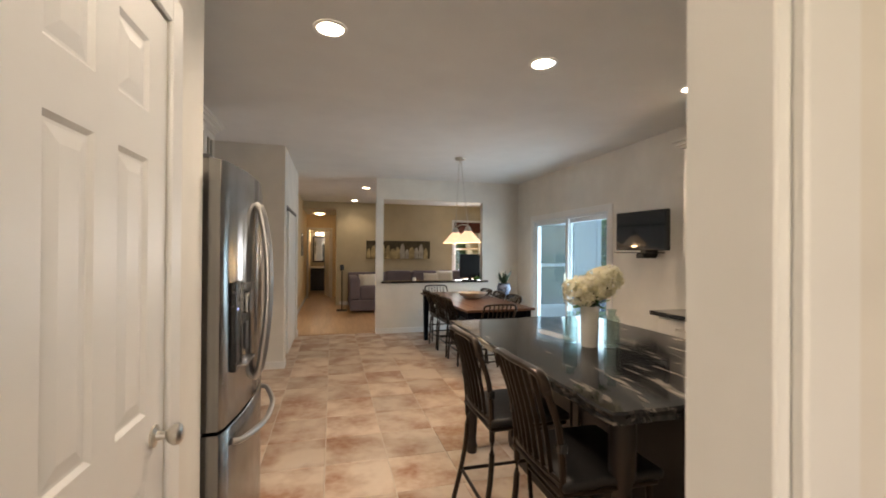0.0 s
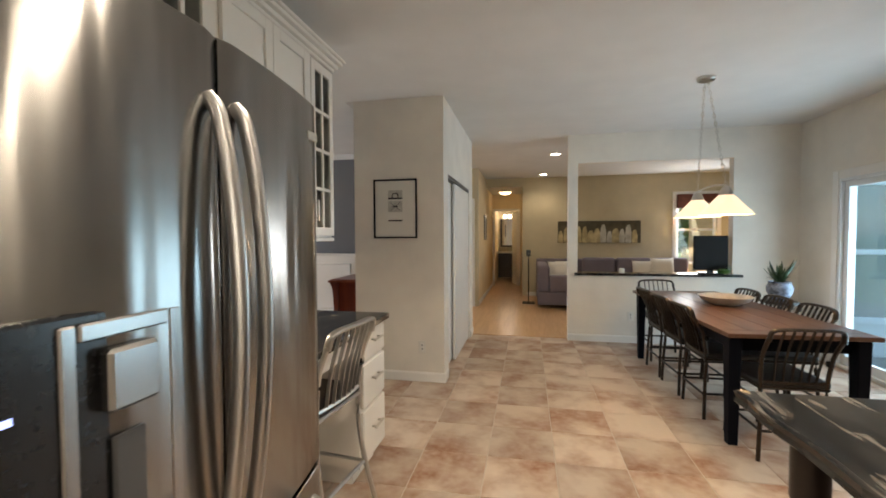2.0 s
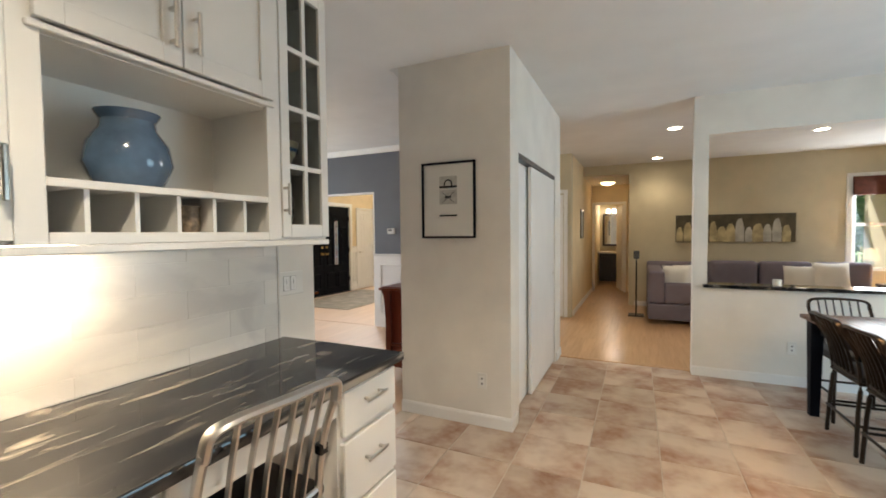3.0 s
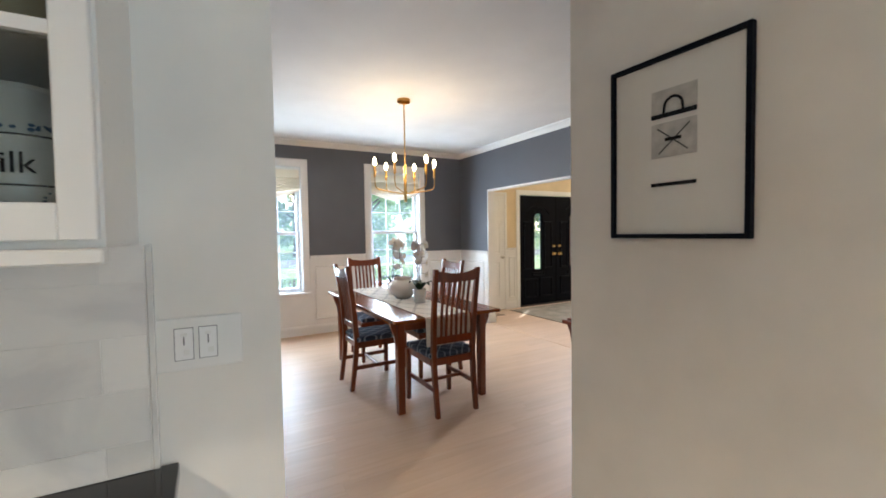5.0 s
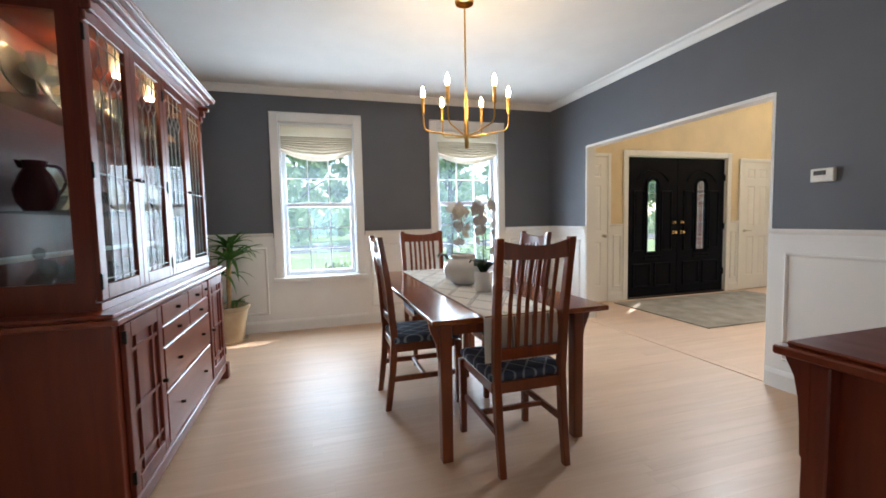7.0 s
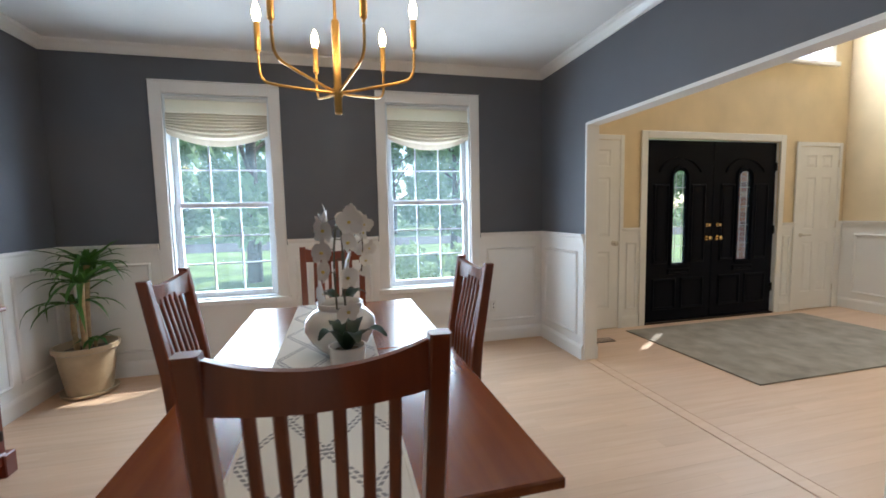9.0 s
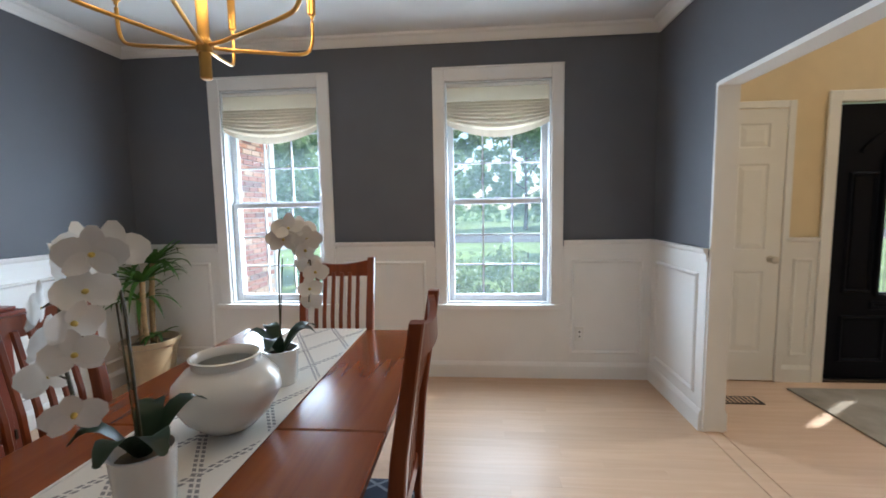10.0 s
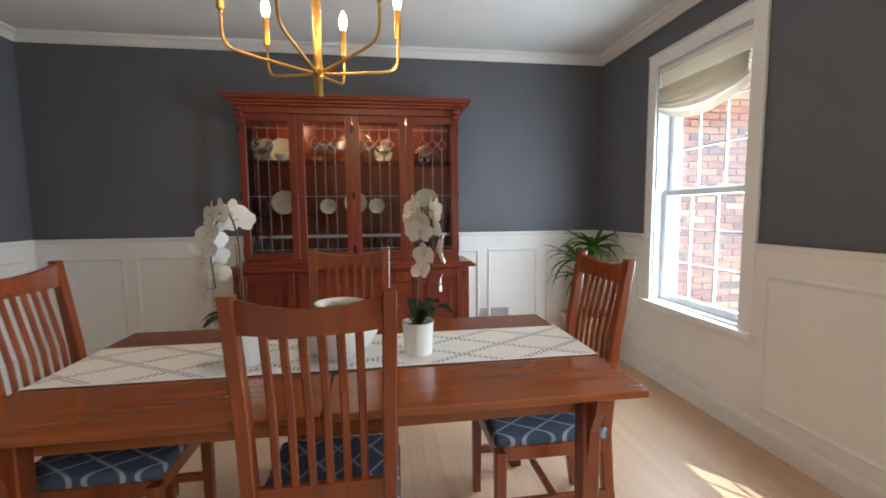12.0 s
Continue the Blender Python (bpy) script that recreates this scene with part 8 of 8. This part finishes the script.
tree("tree", -13.0, 3.5, 8.5, 2.9, 1)
tree("tree", -17.0, 9.8, 6.5, 2.4, 2)
t = tree("tree", -36.0, -6.0, 11, 5.0, 3, 0.32, 60, 90)
for k, (x, y, rz, s) in enumerate(((-38, 3, 40, 0.95), (-35, 10, 100, 0.75), (-40, 17, 200, 1.0), (-36, 25, 10, 0.8), (-34, -15, 70, 1.0), (-42, -24, 150, 1.1), (-38, 34, 250, 1.0), (-37, 45, 80, 1.1))):
    copy_thing(t, pose(x, y, -0.35, 0, 0, rz) @ Matrix.Scale(s, 4))
t = tree("tree", 11.5, 9.0, 8.0, 3.2, 5, 0.22, label="leafy green tree behind the deck", group="back garden trees")
for x, y, rz, s in ((9.8, 13.5, 60, 0.9), (14, 4.5, 130, 1.1), (5.0, 19.0, 210, 1.0), (8.5, 20.0, 20, 1.1), (16, 13, 300, 1.2), (2.0, 21.0, 90, 1.0)):
    copy_thing(t, pose(x, y, -0.35, 0, 0, rz) @ Matrix.Scale(s, 4))


rng = np.random.default_rng(90)
rw = random.Random(90)
cl = [(rw.uniform(-62, -46), rw.uniform(-70, 90), rw.uniform(-0.2, 6.5), rw.uniform(1.2, 2.4)) for _ in range(330)]
cl += [(rw.uniform(18, 30), rw.uniform(-10, 40), rw.uniform(-0.2, 7.5), rw.uniform(1.0, 2.0)) for _ in range(170)]
cl += [(rw.uniform(-6, 18), rw.uniform(26, 34), rw.uniform(-0.2, 7.5), rw.uniform(1.0, 2.0)) for _ in range(120)]
me = leaf_cloud(rng, cl, 70, 0.45)
me.materials.append(LEAFA)
tagged(new("far_woods", me), "distant green woods round the gardens", "woods", kind="stuff")


def hedge(name, x0, x1, y0, y1, top, seed, label, ground=-0.35):
    rng, rnd = np.random.default_rng(seed), random.Random(seed)
    ob = thing(name, pose(0, 0, ground), label, "shrub", "garden shrubs")
    cl = []
    n = int((x1 - x0) * (y1 - y0) * 10) + 6
    for k in range(n):
        cl.append((rnd.uniform(x0, x1), rnd.uniform(y0, y1), rnd.uniform(0.15, top), rnd.uniform(0.2, 0.34)))
    me = leaf_cloud(rng, cl, 130, 0.055, 0.85)
    me.materials.append(LEAFB)
    c = new("foliage", me)
    c.parent = ob
    bm = bmesh.new()
    for k in range(10):
        x, y = rnd.uniform(x0, x1), rnd.uniform(y0, y1)
        sweep(bm, [(x, y, 0), (x + rnd.uniform(-0.2, 0.2), y + rnd.uniform(-0.2, 0.2), top)], circle(0.012, 5))
    tagged(part("branches", bm, BARK, ob), kind="stuff")


hedge("shrub", -9.0, -7.9, 4.6, 6.3, 0.85, 41, "clipped leafy green shrub below the windows")
hedge("shrub", -9.2, -8.0, 6.3, 8.3, 0.95, 42, "clipped leafy green shrub below the windows")
hedge("shrub", -9.4, -8.4, 9.0, 11.5, 0.8, 43, "clipped leafy green shrub below the windows")
hedge("shrub", 7.6, 8.6, 7.2, 9.6, 1.1, 44, "leafy green shrub beside the deck")


hedge("shrub", 4.95, 5.65, 6.05, 6.55, 0.26, 45, "low leafy plant on the deck beside the patio door", -0.03)

grill = thing("covered_grill", pose(6.35, 7.75, -0.03), "barbecue under a dark blue fitted cover", "barbecue")
bm = bmesh.new()
rings = []
for z, a, b in ((0.02, 0.46, 0.29), (0.30, 0.45, 0.28), (0.70, 0.44, 0.275), (0.86, 0.42, 0.26), (0.97, 0.36, 0.20), (1.0, 0.26, 0.12)):
    ring = []
    for k in range(28):
        u = 2 * math.pi * k / 28
        fold = 1 + 0.018 * math.sin(7 * u + z * 5)
        c, d = math.cos(u), math.sin(u)
        ring.append(bm.verts.new((a * fold * math.copysign(abs(c) ** 0.5, c), b * fold * math.copysign(abs(d) ** 0.5, d), z)))
    rings.append(ring)
for a, b in zip(rings, rings[1:]):
    for k in range(28):
        bm.faces.new((a[k], a[(k + 1) % 28], b[(k + 1) % 28], b[k]))
bm.faces.new(rings[-1])
part("cover", bm, plain("navy_vinyl_cover", (0.05, 0.075, 0.16), 0.45, vary=0.15, scale=4, bump=0.2), grill, smooth=True)
part("handle", boxes((-0.02, -0.335, 0.42, 0.02, -0.275, 0.66), bev=0.01), SOOT, grill, "black carrying handle")
for sx in (-1, 1):
    for sy in (-1, 1):
        part("leg", boxes((sx * 0.36 - 0.02, sy * 0.2 - 0.02, 0, sx * 0.36 + 0.02, sy * 0.2 + 0.02, 0.2)), SOOT, grill)


# ---- floor pieces ----
P = 0.412
tile_mesh = bpy.data.meshes.new("floor_tile")
bm = boxes((-P / 2 + 0.003, -P / 2 + 0.003, -0.008, P / 2 - 0.003, P / 2 - 0.003, 0.0), bev=0.0025)
bm.to_mesh(tile_mesh)
bm.free()
tile_mesh.materials.append(TILE)
kfloor = bpy.data.objects["floor_kitchen"]
rest = bmesh.new()
for i in range(-4, 9):
    for k in range(-12, 10):
        x, y = 0.52 + 0.206 + P * i, 4.75 + 0.206 + P * k
        x0, x1, y0, y1 = max(x - P / 2, -0.77), min(x + P / 2, 3.90), max(y - P / 2, -1.5), min(y + P / 2, 7.10)
        if x1 - x0 < 0.03 or y1 - y0 < 0.03:
            continue
        if x1 - x0 > P - 0.001 and y1 - y0 > P - 0.001:
            ob = new("floor_tile", tile_mesh)
            ob.location = (x, y, 0)
        else:
            me = bpy.data.meshes.new("floor_tile")
            bm = boxes((x0 - x + 0.003, y0 - y + 0.003, -0.008, x1 - x - 0.003, y1 - y - 0.003, 0.0), bev=0.0025)
            bm.to_mesh(me)
            bm.free()
            me.materials.append(TILE)
            ob = new("floor_tile", me)
            ob.location = (x, y, 0)
        ob.parent = kfloor

rnd = random.Random(77)
plank_me = {}


def plank(parent, material, x, y0, y1, w):
    ln = round(y1 - y0, 2)
    key = (ln, w, material.name)
    if key not in plank_me:
        me = bpy.data.meshes.new("plank")
        bm = boxes((-w / 2 + 0.0002, 0.0002, -0.010, w / 2 - 0.0002, ln - 0.0002, 0.0))
        bm.to_mesh(me)
        bm.free()
        me.materials.append(material)
        plank_me[key] = me
    ob = new("plank", plank_me[key])
    ob.location = (x, y0, 0)
    ob.parent = parent


def lay(parent, material, x0, x1, y0, y1, w, lengths):
    n = int(round((x1 - x0) / w))
    w = (x1 - x0) / n
    for i in range(n):
        y = y0 - rnd.choice((0, 0.35, 0.7))
        while y < y1 - 0.01:
            e = y + rnd.choice(lengths)
            if e > y1 - 0.25:
                e = y1
            if e > y0 + 0.1:
                plank(parent, material, x0 + w * (i + 0.5), round(max(y, y0), 2), round(e, 2), round(w, 5))
            y = e


lay(bpy.data.objects["floor_dining"], OAK, -5.65, -0.89, 3.42, 7.61, 0.083, (1.2, 1.5, 1.8))
lay(bpy.data.objects["floor_foyer"], OAK, -5.65, -1.0, 7.71, 11.78, 0.083, (1.4, 1.8, 2.2))
lay(bpy.data.objects["floor_family"], OAK_Y, -1.0, 5.2, 7.17, 11.0, 0.12, (1.2, 1.6, 2.0))
lay(bpy.data.objects["floor_family"], OAK_Y, -0.18, 0.645, 11.0, 14.9, 0.12, (1.2, 1.6))
